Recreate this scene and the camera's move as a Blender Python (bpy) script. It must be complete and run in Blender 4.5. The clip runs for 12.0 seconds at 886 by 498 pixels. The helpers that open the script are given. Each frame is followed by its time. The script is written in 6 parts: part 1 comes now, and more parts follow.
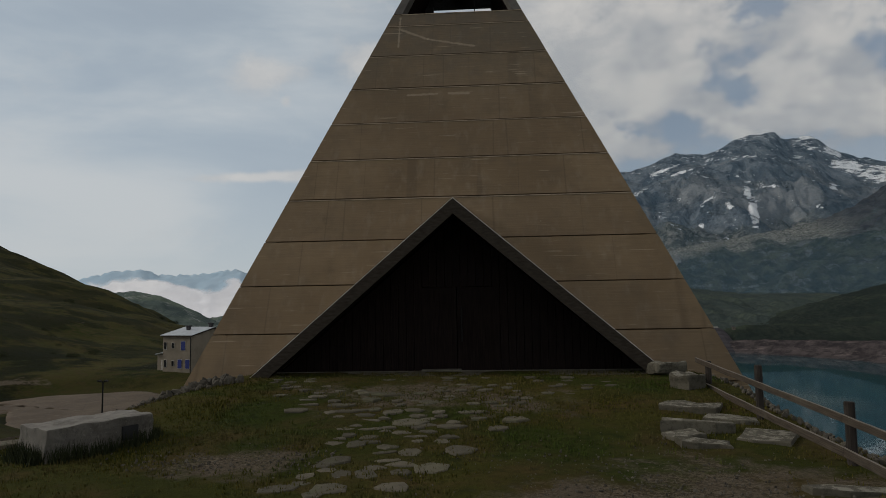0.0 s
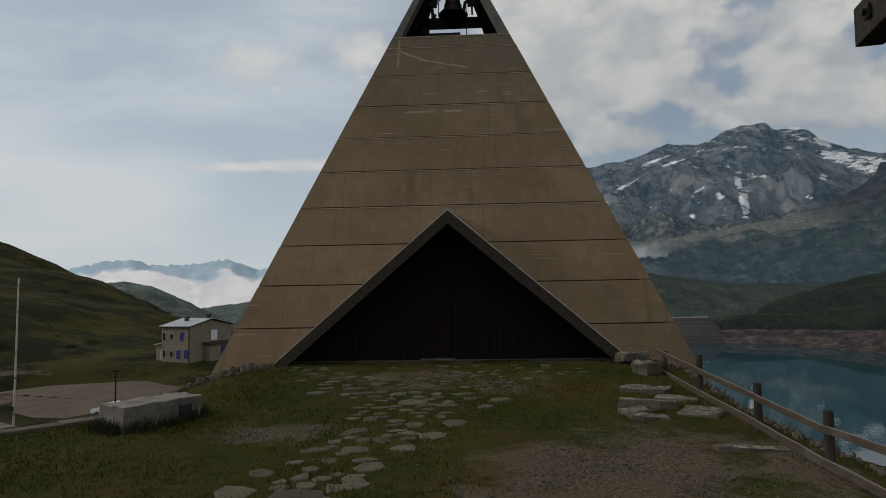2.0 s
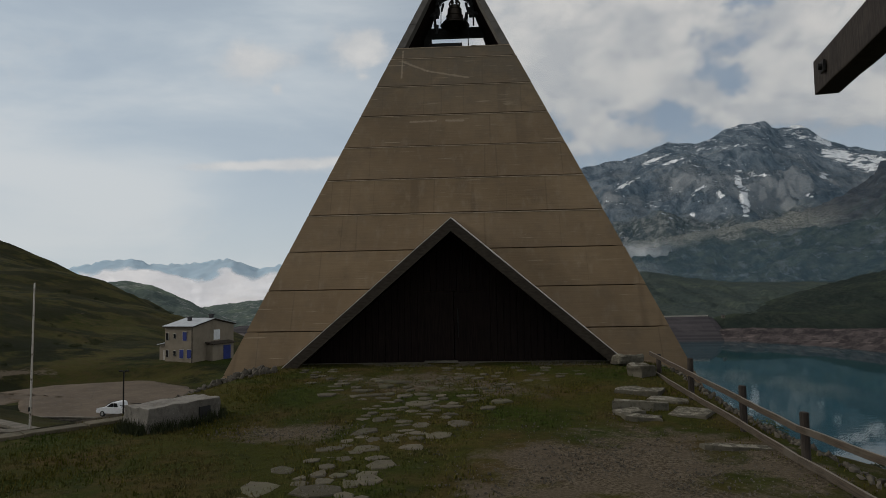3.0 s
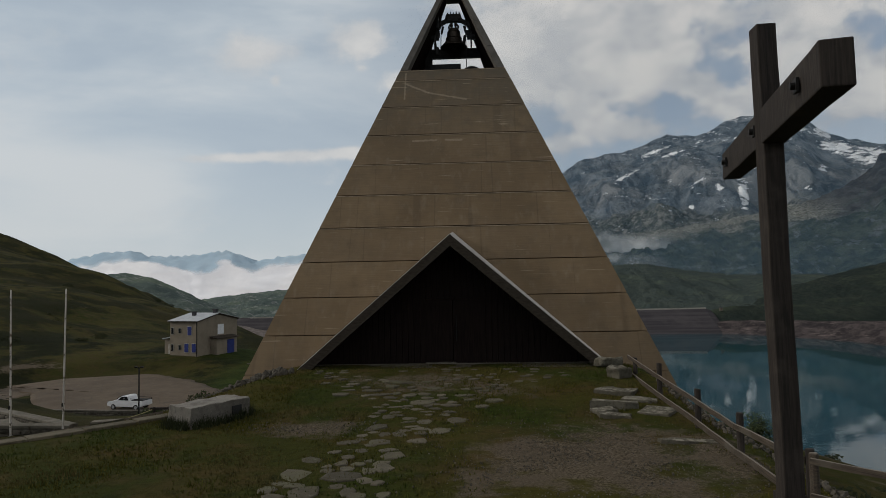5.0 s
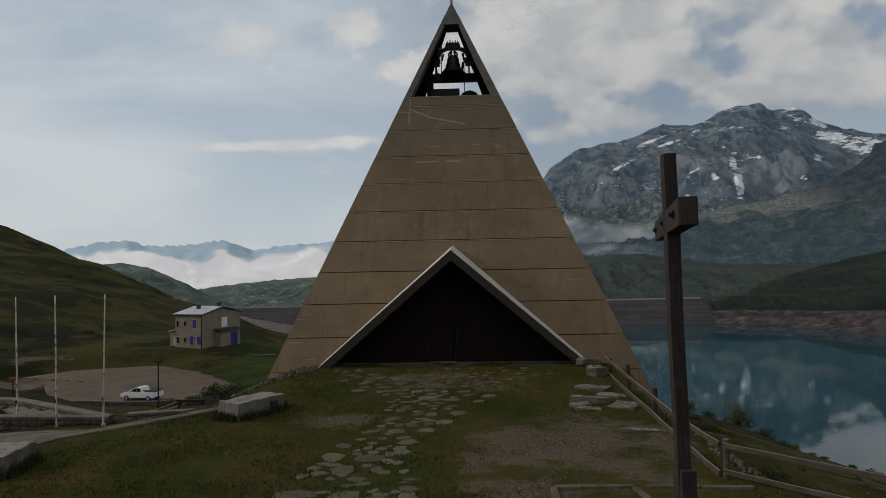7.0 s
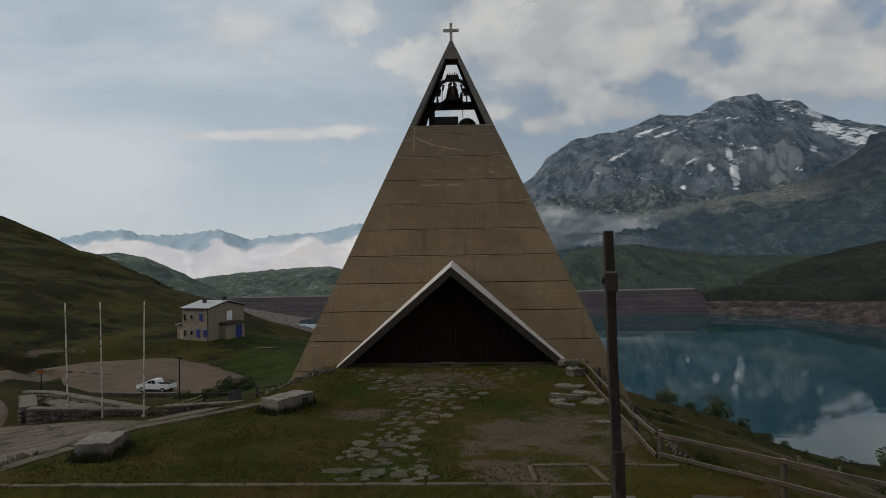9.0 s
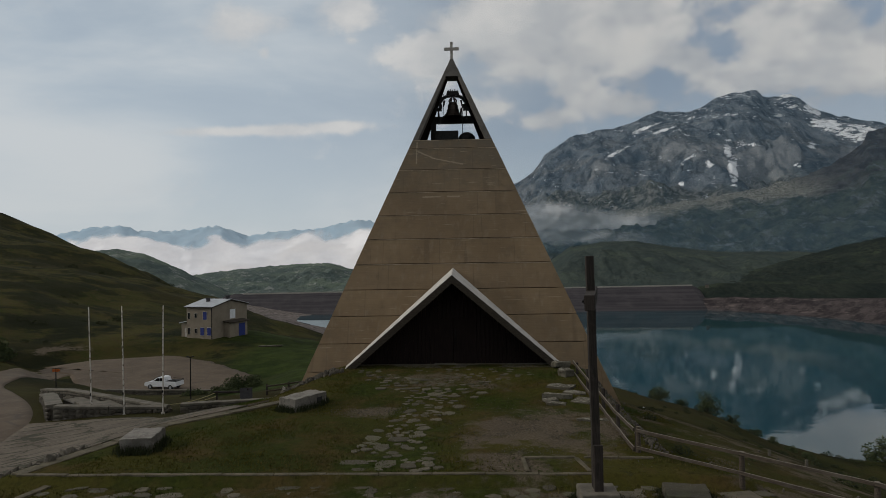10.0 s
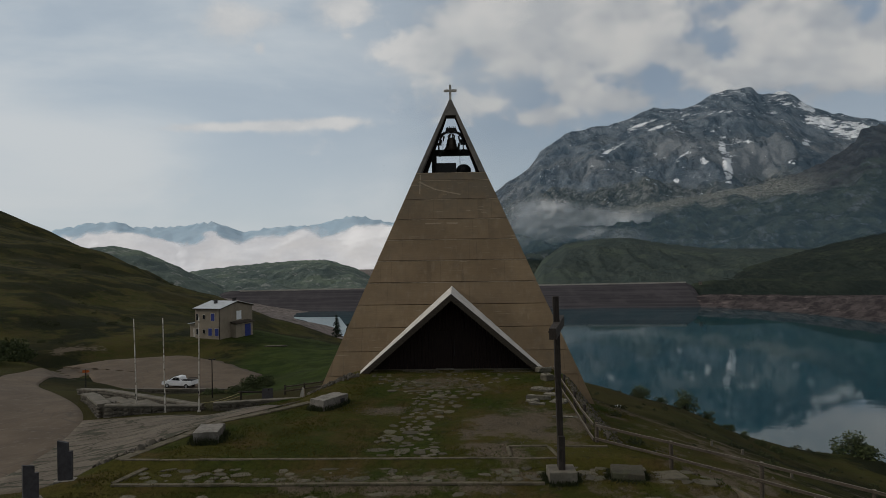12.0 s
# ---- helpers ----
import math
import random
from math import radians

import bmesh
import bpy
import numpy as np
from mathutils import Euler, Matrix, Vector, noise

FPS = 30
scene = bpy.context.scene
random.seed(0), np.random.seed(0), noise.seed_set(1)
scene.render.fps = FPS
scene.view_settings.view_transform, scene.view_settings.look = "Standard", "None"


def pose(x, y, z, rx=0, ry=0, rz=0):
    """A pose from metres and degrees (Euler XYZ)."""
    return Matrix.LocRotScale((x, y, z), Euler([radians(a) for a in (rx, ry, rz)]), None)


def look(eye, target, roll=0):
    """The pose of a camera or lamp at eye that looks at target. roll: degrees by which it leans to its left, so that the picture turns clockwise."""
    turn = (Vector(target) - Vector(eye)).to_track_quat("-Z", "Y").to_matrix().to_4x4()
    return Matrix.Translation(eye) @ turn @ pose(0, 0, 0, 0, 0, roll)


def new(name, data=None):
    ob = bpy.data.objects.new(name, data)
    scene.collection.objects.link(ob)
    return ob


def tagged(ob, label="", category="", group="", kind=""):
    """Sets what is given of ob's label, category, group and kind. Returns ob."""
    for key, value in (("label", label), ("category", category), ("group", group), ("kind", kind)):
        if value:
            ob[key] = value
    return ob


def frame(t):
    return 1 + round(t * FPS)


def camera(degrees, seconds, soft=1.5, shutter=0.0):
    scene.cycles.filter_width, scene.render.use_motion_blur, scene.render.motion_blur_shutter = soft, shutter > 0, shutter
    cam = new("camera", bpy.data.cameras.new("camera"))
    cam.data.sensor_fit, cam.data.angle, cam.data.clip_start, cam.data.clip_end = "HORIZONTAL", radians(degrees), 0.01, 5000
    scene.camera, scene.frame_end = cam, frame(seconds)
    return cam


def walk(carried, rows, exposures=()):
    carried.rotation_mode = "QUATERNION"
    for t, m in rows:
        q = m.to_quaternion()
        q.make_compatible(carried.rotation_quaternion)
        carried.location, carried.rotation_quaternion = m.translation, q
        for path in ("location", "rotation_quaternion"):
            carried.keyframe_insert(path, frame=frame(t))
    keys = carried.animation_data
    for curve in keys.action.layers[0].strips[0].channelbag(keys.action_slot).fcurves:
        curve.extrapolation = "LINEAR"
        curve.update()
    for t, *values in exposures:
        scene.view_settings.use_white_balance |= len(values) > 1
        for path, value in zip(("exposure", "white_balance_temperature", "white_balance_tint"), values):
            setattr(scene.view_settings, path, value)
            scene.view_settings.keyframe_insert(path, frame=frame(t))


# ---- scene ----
cam = camera(68.24, 12.0, soft=0.8)
# seconds, eye x y z, yaw to the left, pitch up, lean
ROWS = [
    (0.00, 0.725, -23.330, 1.745, 3.590, 4.700, -0.950),
    (0.25, 0.800, -24.533, 1.794, 3.175, 4.073, -0.967),
    (0.50, 0.833, -25.059, 1.818, 2.993, 3.797, -1.012),
    (1.50, 0.801, -25.496, 1.907, 2.899, 3.824, -0.977),
    (3.00, 0.724, -26.445, 2.153, 2.935, 3.710, -1.037),
    (5.50, 0.823, -29.161, 2.847, 2.822, 2.790, -0.993),
    (7.00, 0.776, -31.531, 3.424, 2.541, 2.085, -1.028),
    (9.00, 0.755, -35.395, 4.440, 2.228, 1.173, -0.911),
    (10.50, 0.686, -38.689, 5.303, 2.020, 0.719, -0.877),
    (12.00, 0.661, -42.742, 6.339, 1.723, 0.501, -0.856),
]


def aim(x, y, z, yaw, pitch, lean):
    a, b = radians(yaw), radians(pitch)
    return look((x, y, z), (x - 50 * math.sin(a) * math.cos(b), y + 50 * math.cos(a) * math.cos(b), z + 50 * math.sin(b)), lean)


walk(cam, [(r[0], aim(*r[1:])) for r in ROWS], [(0, -0.16), (0.5, 0.0), (6.5, 0.0), (12, -0.07)])

# ---- light ----
world = bpy.data.worlds.new("sky")
scene.world = world
world.use_nodes = True
SUN_ELEVATION, SUN_AZIMUTH = 27.0, -91.0     # degrees; azimuth from +y, clockwise seen from above


HEAPS = [  # slope to the right, slope up, half sizes, weight; below none for the blue gaps
    (-0.15, 0.381, 0.052, 0.026, 0.40), (-0.319, 0.203, 0.150, 0.008, 0.36), (-0.201, 0.206, 0.050, 0.009, 0.40), (-0.344, 0.375, 0.065, 0.028, 0.32), (-0.309, 0.324, 0.008, 0.009, 0.22),
    (-0.172, 0.338, 0.012, 0.007, 0.22), (-0.046, 0.318, 0.065, 0.033, 0.42), (0.075, 0.345, 0.13, 0.061, 0.34), (0.23, 0.333, 0.112, 0.052, 0.34), (0.526, 0.334, 0.095, 0.056, 0.30),
    (0.043, 0.229, 0.039, 0.016, 0.34), (0.116, 0.21, 0.048, 0.021, 0.40), (0.253, 0.224, 0.052, 0.019, 0.30), (0.331, 0.296, 0.043, 0.022, 0.34), (0.47, 0.264, 0.036, 0.016, 0.46),
    (0.58, 0.267, 0.10, 0.037, 0.24), (0.177, 0.243, 0.052, 0.022, 0.20), (0.381, 0.269, 0.048, 0.022, 0.26), (0.378, 0.32, 0.039, 0.03, -0.22), (0.61, 0.353, 0.039, 0.03, -0.34)]


def build_sky():
    nt = world.node_tree
    nt.nodes.clear()
    n, link = nt.nodes.new, nt.links.new
    out, bg = n("ShaderNodeOutputWorld"), n("ShaderNodeBackground")
    sky = n("ShaderNodeTexSky")
    sky.sky_type, sky.sun_disc = "NISHITA", False
    sky.sun_elevation, sky.sun_rotation = radians(SUN_ELEVATION), radians(SUN_AZIMUTH)
    sky.altitude, sky.dust_density = 2000, 2.0
    gain = n("ShaderNodeVectorMath"); gain.operation = "SCALE"
    gain.inputs["Scale"].default_value = 0.075
    link(sky.outputs["Color"], gain.inputs[0])
    tc, sep = n("ShaderNodeTexCoord"), n("ShaderNodeSeparateXYZ")
    link(tc.outputs["Generated"], sep.inputs[0])

    def math_node(op, a, b=None, c=None, clamp=False):
        m = n("ShaderNodeMath"); m.operation, m.use_clamp = op, clamp
        for i, v in enumerate((a, b, c)):
            if v is None:
                continue
            if isinstance(v, (int, float)):
                m.inputs[i].default_value = v
            else:
                link(v, m.inputs[i])
        return m.outputs[0]

    def ramp(v, lo, hi):
        r = n("ShaderNodeMapRange"); r.interpolation_type = "SMOOTHSTEP"
        r.inputs["From Min"].default_value, r.inputs["From Max"].default_value = lo, hi
        link(v, r.inputs["Value"])
        return r.outputs["Result"]

    def mix(f, a, b):
        m = n("ShaderNodeMix"); m.data_type = "RGBA"
        for s, v in ((0, f), (6, a), (7, b)):
            if isinstance(v, (int, float)):
                m.inputs[s].default_value = v
            elif isinstance(v, tuple):
                m.inputs[s].default_value = (*v, 1)
            else:
                link(v, m.inputs[s])
        return m.outputs[2]

    def clouds(size, detail, rough, shift, tall, warp=0.3):
        mp = n("ShaderNodeMapping")
        mp.inputs["Location"].default_value = shift
        mp.inputs["Scale"].default_value = (1 / size, 1 / size, tall / size)
        link(tc.outputs["Generated"], mp.inputs[0])
        t = n("ShaderNodeTexNoise")
        t.inputs["Scale"].default_value, t.inputs["Detail"].default_value = 1.0, detail
        t.inputs["Roughness"].default_value, t.inputs["Distortion"].default_value = rough, warp
        link(mp.outputs[0], t.inputs["Vector"])
        return t.outputs["Fac"]

    height = sep.outputs[2]
    side = ramp(sep.outputs[0], -0.30, 0.30)           # 0 in the west, 1 in the east
    west = math_node("SUBTRACT", 1.0, side)
    # slopes of the line of sight: to the right and upwards, for each metre northwards
    north = math_node("MAXIMUM", sep.outputs[1], 0.12)
    across, upward = math_node("DIVIDE", sep.outputs[0], north), math_node("DIVIDE", height, north)
    heaps = clouds(0.16, 6.0, 0.56, (5.37, 2.61, 1.13), 1.6, 0.0)
    fray = clouds(0.060, 5.0, 0.58, (1.9, 4.4, 7.1), 1.3, 0.2)
    veil = clouds(0.50, 6.0, 0.52, (0.4, 7.7, 2.0), 3.4)
    shade = clouds(0.11, 6.0, 0.58, (8.13, 2.27, 5.31), 1.8, 0.0)
    haze = math_node("SUBTRACT", 1.0, ramp(height, 0.0, 0.26))
    clear = mix(math_node("ADD", 0.38, math_node("MULTIPLY", haze, 0.36)), gain.outputs[0], (0.47, 0.53, 0.58))
    veil_mask = math_node("ADD", math_node("MULTIPLY", ramp(veil, 0.30, 0.62), 0.40), math_node("MULTIPLY", west, 0.50), None, True)
    veil_col = mix(west, (0.40, 0.44, 0.48), mix(ramp(veil, 0.40, 0.68), (0.475, 0.545, 0.600), (0.60, 0.632, 0.652)))
    veil_col = mix(math_node("MULTIPLY", haze, 0.6), veil_col, (0.56, 0.59, 0.60))
    col = mix(veil_mask, clear, veil_col)

    def heap(u, v, half_u, half_v, weight):
        a = math_node("MULTIPLY", math_node("SUBTRACT", across, u), 1 / half_u)
        b = math_node("MULTIPLY", math_node("SUBTRACT", upward, v), 1 / half_v)
        far = math_node("ADD", math_node("MULTIPLY", a, a), math_node("MULTIPLY", b, b))
        return math_node("MULTIPLY", math_node("POWER", 2.718, math_node("MULTIPLY", far, -0.7)), weight)
    placed = None
    for row in HEAPS:
        one = heap(*row)
        placed = one if placed is None else math_node("ADD" if row[4] < 0 else "MAXIMUM", placed, one)
    # a broken deck fills the upper east; overhead the heaps lie as they please
    deck = math_node("MULTIPLY", math_node("MULTIPLY", ramp(across, -0.16, 0.10), ramp(upward, 0.17, 0.33)), 0.25)
    lift = math_node("MULTIPLY", ramp(height, 0.36, 0.55), 0.16)
    rag = math_node("ADD", math_node("MULTIPLY", math_node("SUBTRACT", heaps, 0.5), 1.25), math_node("MULTIPLY", math_node("SUBTRACT", fray, 0.5), 0.80))
    rag = math_node("MULTIPLY", rag, math_node("ADD", 0.45, math_node("MULTIPLY", ramp(across, -0.30, 0.02), 0.55)))
    cover = math_node("ADD", math_node("ADD", rag, deck), math_node("ADD", math_node("MULTIPLY", placed, 1.0), lift))
    heap_mask = ramp(cover, 0.06, 0.32)
    top = math_node("ADD", math_node("MULTIPLY", ramp(cover, 0.10, 0.62), 0.26), math_node("MULTIPLY", ramp(shade, 0.38, 0.62), 0.55))
    lit = math_node("ADD", top, math_node("MULTIPLY", ramp(fray, 0.38, 0.62), 0.22), None, True)
    body = mix(lit, (0.36, 0.38, 0.405), (0.64, 0.62, 0.59))
    body = mix(math_node("MULTIPLY", west, 0.55), body, (0.64, 0.65, 0.655))
    col = mix(math_node("MULTIPLY", heap_mask, 0.90), col, body)
    # the deck overhead is thick and grey
    col = mix(math_node("MULTIPLY", ramp(height, 0.45, 0.8), 0.85), col, (0.30, 0.302, 0.308))
    link(col, bg.inputs["Color"])
    bg.inputs["Strength"].default_value = 1.0
    link(bg.outputs[0], out.inputs[0])


build_sky()
sun = new("sun", bpy.data.lights.new("sun", "SUN"))
sun.data.energy, sun.data.angle, sun.data.color = 1.3, radians(8), (1.0, 0.93, 0.83)
_a, _e = radians(SUN_AZIMUTH), radians(SUN_ELEVATION)
sun.matrix_world = look((200 * math.sin(_a) * math.cos(_e), 200 * math.cos(_a) * math.cos(_e), 200 * math.sin(_e)), (0, 0, 0))


# ---- materials ----
def material(name, build, rough=0.85, metal=0.0, spec=0.3):
    m = bpy.data.materials.new(name)
    m.use_nodes = True
    nt = m.node_tree
    b = nt.nodes["Principled BSDF"]
    b.inputs["Roughness"].default_value, b.inputs["Metallic"].default_value = rough, metal
    b.inputs["Specular IOR Level"].default_value = spec
    build(Nodes(nt, b))
    return m


class Nodes:
    """Short words for the nodes of one material; places are world or object metres."""

    def __init__(self, nt, bsdf):
        self.nt, self.bsdf = nt, bsdf

    def put(self, socket, v):
        if isinstance(v, (int, float)):
            socket.default_value = v
        elif isinstance(v, tuple):
            socket.default_value = (*v, 1) if len(v) == 3 and len(socket.default_value) == 4 else v
        else:
            self.nt.links.new(v, socket)

    def where(self, world_space=True, scale=(1, 1, 1)):
        if world_space:
            o = self.nt.nodes.new("ShaderNodeNewGeometry").outputs["Position"]
        else:
            o = self.nt.nodes.new("ShaderNodeTexCoord").outputs["Object"]
        mp = self.nt.nodes.new("ShaderNodeMapping")
        mp.inputs["Scale"].default_value = scale
        self.nt.links.new(o, mp.inputs[0])
        return mp.outputs[0]

    def noise(self, size, detail=5.0, rough=0.55, at=None, distort=0.0):
        t = self.nt.nodes.new("ShaderNodeTexNoise")
        t.inputs["Scale"].default_value, t.inputs["Detail"].default_value = 1.0 / size, detail
        t.inputs["Roughness"].default_value, t.inputs["Distortion"].default_value = rough, distort
        self.put(t.inputs["Vector"], at if at is not None else self.where())
        return t.outputs["Fac"]

    def cells(self, size, at=None, feature="F1"):
        t = self.nt.nodes.new("ShaderNodeTexVoronoi")
        t.feature = feature
        t.inputs["Scale"].default_value = 1.0 / size
        self.put(t.inputs["Vector"], at if at is not None else self.where())
        return t.outputs["Distance"]

    def ramp(self, v, lo, hi, a=0.0, b=1.0):
        r = self.nt.nodes.new("ShaderNodeMapRange")
        r.interpolation_type = "SMOOTHSTEP"
        for k, x in (("From Min", lo), ("From Max", hi), ("To Min", a), ("To Max", b)):
            r.inputs[k].default_value = x
        self.put(r.inputs["Value"], v)
        return r.outputs["Result"]

    def math(self, op, a, b=0.0):
        m = self.nt.nodes.new("ShaderNodeMath")
        m.operation = op
        self.put(m.inputs[0], a); self.put(m.inputs[1], b)
        return m.outputs[0]

    def mix(self, f, a, b):
        m = self.nt.nodes.new("ShaderNodeMix")
        m.data_type = "RGBA"
        self.put(m.inputs[0], f); self.put(m.inputs[6], a); self.put(m.inputs[7], b)
        return m.outputs[2]

    def segment(self, a, b):
        """Metres from a stroke between two (x, z) places on an upright face."""
        x, _, z = self.split(self.where())
        ex, ez = b[0] - a[0], b[1] - a[1]
        dx, dz = self.math("SUBTRACT", x, a[0]), self.math("SUBTRACT", z, a[1])
        t = self.math("DIVIDE", self.math("ADD", self.math("MULTIPLY", dx, ex), self.math("MULTIPLY", dz, ez)), ex * ex + ez * ez)
        t = self.math("MINIMUM", self.math("MAXIMUM", t, 0.0), 1.0)
        qx, qz = self.math("SUBTRACT", dx, self.math("MULTIPLY", t, ex)), self.math("SUBTRACT", dz, self.math("MULTIPLY", t, ez))
        return self.math("SQRT", self.math("ADD", self.math("MULTIPLY", qx, qx), self.math("MULTIPLY", qz, qz)))

    def attr(self, name):
        t = self.nt.nodes.new("ShaderNodeAttribute")
        t.attribute_name = name
        return t.outputs["Color"]

    def split(self, v):
        t = self.nt.nodes.new("ShaderNodeSeparateXYZ")
        self.put(t.inputs[0], v)
        return t.outputs

    def normal(self):
        return self.split(self.nt.nodes.new("ShaderNodeNewGeometry").outputs["Normal"])

    def random(self):
        return self.nt.nodes.new("ShaderNodeObjectInfo").outputs["Random"]

    def island(self):
        return self.nt.nodes.new("ShaderNodeNewGeometry").outputs["Random Per Island"]

    def color(self, c):
        self.put(self.bsdf.inputs["Base Color"], c)

    def rough(self, v):
        self.put(self.bsdf.inputs["Roughness"], v)

    def bump(self, h, depth=0.01, strength=0.6):
        b = self.nt.nodes.new("ShaderNodeBump")
        b.inputs["Strength"].default_value, b.inputs["Distance"].default_value = strength, depth
        self.put(b.inputs["Height"], h)
        self.nt.links.new(b.outputs[0], self.bsdf.inputs["Normal"])


def concrete_panel(k):
    # brown exposed concrete, streaked by rain, with pale lime runs and board marks
    big, mid, fine = k.noise(2.6, 4), k.noise(0.55, 6, 0.6), k.noise(0.03, 3)
    streak = k.noise(0.22, 5, 0.6, k.where(True, (1.0, 1.0, 0.10)))
    board = k.noise(0.05, 2, 0.5, k.where(True, (0.06, 0.06, 1.0)))
    c = k.mix(k.ramp(big, 0.3, 0.7), (0.156, 0.108, 0.061), (0.216, 0.152, 0.088))
    c = k.mix(k.ramp(mid, 0.42, 0.75, 0, 0.5), c, (0.125, 0.095, 0.062))
    c = k.mix(k.ramp(streak, 0.5, 0.78, 0, 0.45), c, (0.255, 0.20, 0.14))
    c = k.mix(k.ramp(k.noise(0.35, 7, 0.65, k.where(True, (0.35, 1, 2.2))), 0.66, 0.74, 0, 0.55), c, (0.34, 0.29, 0.22))
    c = k.mix(k.math("MULTIPLY", k.random(), 0.22), c, (0.14, 0.10, 0.064))
    c = k.mix(k.ramp(board, 0.45, 0.7, 0, 0.14), c, (0.10, 0.075, 0.05))
    # upright pour seams, set differently in every panel
    x, y, z = k.split(k.where())
    along = k.math("ADD", x, k.math("MULTIPLY", k.random(), 40.0))
    join = k.nt.nodes.new("ShaderNodeCombineXYZ")
    k.put(join.inputs[0], along)
    k.put(join.inputs[2], k.math("MULTIPLY", z, 0.015))
    seam = k.math("ABSOLUTE", k.math("SUBTRACT", k.noise(2.2, 1, 0.5, join.outputs[0]), 0.5))
    c = k.mix(k.ramp(seam, 0.0, 0.005, 0.32, 0.0), c, (0.075, 0.055, 0.035))
    c = k.mix(k.ramp(k.noise(0.13, 5, 0.7), 0.66, 0.74, 0, 0.45), c, (0.33, 0.27, 0.19))
    c = k.mix(k.ramp(k.noise(0.9, 8, 0.7), 0.56, 0.72, 0, 0.5), c, (0.115, 0.085, 0.05))
    grime = k.math("MULTIPLY", k.ramp(z, 6.5, 11.6), k.ramp(k.noise(0.8, 7, 0.66), 0.30, 0.62, 0.35, 0.8))
    c = k.mix(grime, c, (0.098, 0.086, 0.066))
    # pale dashes left by the formwork and one long patched smear under the belfry
    dash = k.noise(0.30, 4, 0.5, k.where(True, (0.22, 1, 5.0)))
    c = k.mix(k.ramp(dash, 0.665, 0.72, 0, 0.5), c, (0.36, 0.29, 0.205))
    ragged = k.math("MULTIPLY", k.math("SUBTRACT", k.noise(0.10, 4), 0.5), 0.09)
    for a, b, wide in (((-1.83, 10.78), (-0.96, 10.36), 0.06), ((-0.96, 10.36), (0.55, 10.02), 0.05), ((-1.90, 11.3), (-1.92, 10.1), 0.045), ((-1.55, 8.22), (-0.62, 8.24), 0.05), ((-0.25, 8.24), (0.35, 8.22), 0.06)):
        d = k.math("ADD", k.segment(a, b), ragged)
        c = k.mix(k.ramp(d, wide * 0.3, wide, 0.5, 0.0), c, (0.36, 0.29, 0.21))
    k.color(c)
    k.bump(k.math("ADD", k.math("MULTIPLY", fine, 0.5), k.math("ADD", board, mid)), 0.012, 0.5)


def pale_concrete(k):
    c = k.mix(k.ramp(k.noise(0.5, 6, 0.6), 0.3, 0.7), (0.30, 0.275, 0.235), (0.47, 0.44, 0.39))
    c = k.mix(k.ramp(k.noise(0.12, 6, 0.65), 0.52, 0.72, 0, 0.6), c, (0.16, 0.14, 0.11))
    k.color(c)
    k.bump(k.noise(0.04, 5), 0.01, 0.6)


def kerb_concrete(k):
    c = k.mix(k.ramp(k.noise(0.5, 6, 0.6), 0.3, 0.7), (0.072, 0.060, 0.038), (0.140, 0.118, 0.080))
    c = k.mix(k.ramp(k.noise(0.2, 6, 0.65), 0.48, 0.68, 0, 0.75), c, (0.052, 0.050, 0.028))
    k.color(c)
    k.bump(k.noise(0.04, 5), 0.012, 0.7)


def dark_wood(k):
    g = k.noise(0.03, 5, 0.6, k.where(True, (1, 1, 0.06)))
    # near-black: shade of the porch recess and bell chamber put into the colour
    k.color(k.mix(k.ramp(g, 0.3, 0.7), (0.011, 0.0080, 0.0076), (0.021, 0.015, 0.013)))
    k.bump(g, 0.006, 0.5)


def fascia_wood(k):
    g = k.noise(0.05, 5, 0.6, k.where(True, (0.3, 1, 1)))
    k.color(k.mix(k.ramp(g, 0.3, 0.7), (0.028, 0.022, 0.016), (0.058, 0.046, 0.034)))
    k.bump(g, 0.008, 0.5)


def weathered_wood(k):
    g = k.noise(0.02, 6, 0.65, k.where(False, (1, 1, 0.05)))
    c = k.mix(k.ramp(g, 0.3, 0.72), (0.014, 0.011, 0.009), (0.040, 0.031, 0.025))
    c = k.mix(k.ramp(k.noise(0.3, 4), 0.5, 0.75, 0, 0.5), c, (0.065, 0.053, 0.043))
    k.color(c)
    k.bump(g, 0.006, 0.8)


def rail_wood(k):
    g = k.noise(0.02, 6, 0.65, k.where(False, (0.05, 1, 1)))
    c = k.mix(k.ramp(g, 0.3, 0.72), (0.034, 0.026, 0.019), (0.090, 0.070, 0.051))
    c = k.mix(k.ramp(k.noise(0.5, 4), 0.5, 0.7, 0, 0.6), c, (0.10, 0.088, 0.07))
    c = k.mix(k.ramp(k.normal()[2], 0.6, 0.9, 0, 0.7), c, (0.21, 0.185, 0.15))      # paler on faces that point up
    k.color(c)
    k.bump(g, 0.006, 0.8)


def field_stone(k):
    c = k.mix(k.random(), (0.058, 0.050, 0.032), (0.132, 0.114, 0.080))
    c = k.mix(k.ramp(k.noise(0.18, 7, 0.62), 0.42, 0.68, 0, 0.6), c, (0.065, 0.060, 0.044))
    c = k.mix(k.ramp(k.noise(0.07, 6, 0.7), 0.58, 0.7, 0, 0.5), c, (0.23, 0.215, 0.18))
    c = k.mix(k.ramp(k.noise(0.6, 4), 0.50, 0.72, 0, 0.5), c, (0.105, 0.11, 0.055))
    k.color(c)
    k.bump(k.noise(0.09, 8, 0.68), 0.02, 0.8)


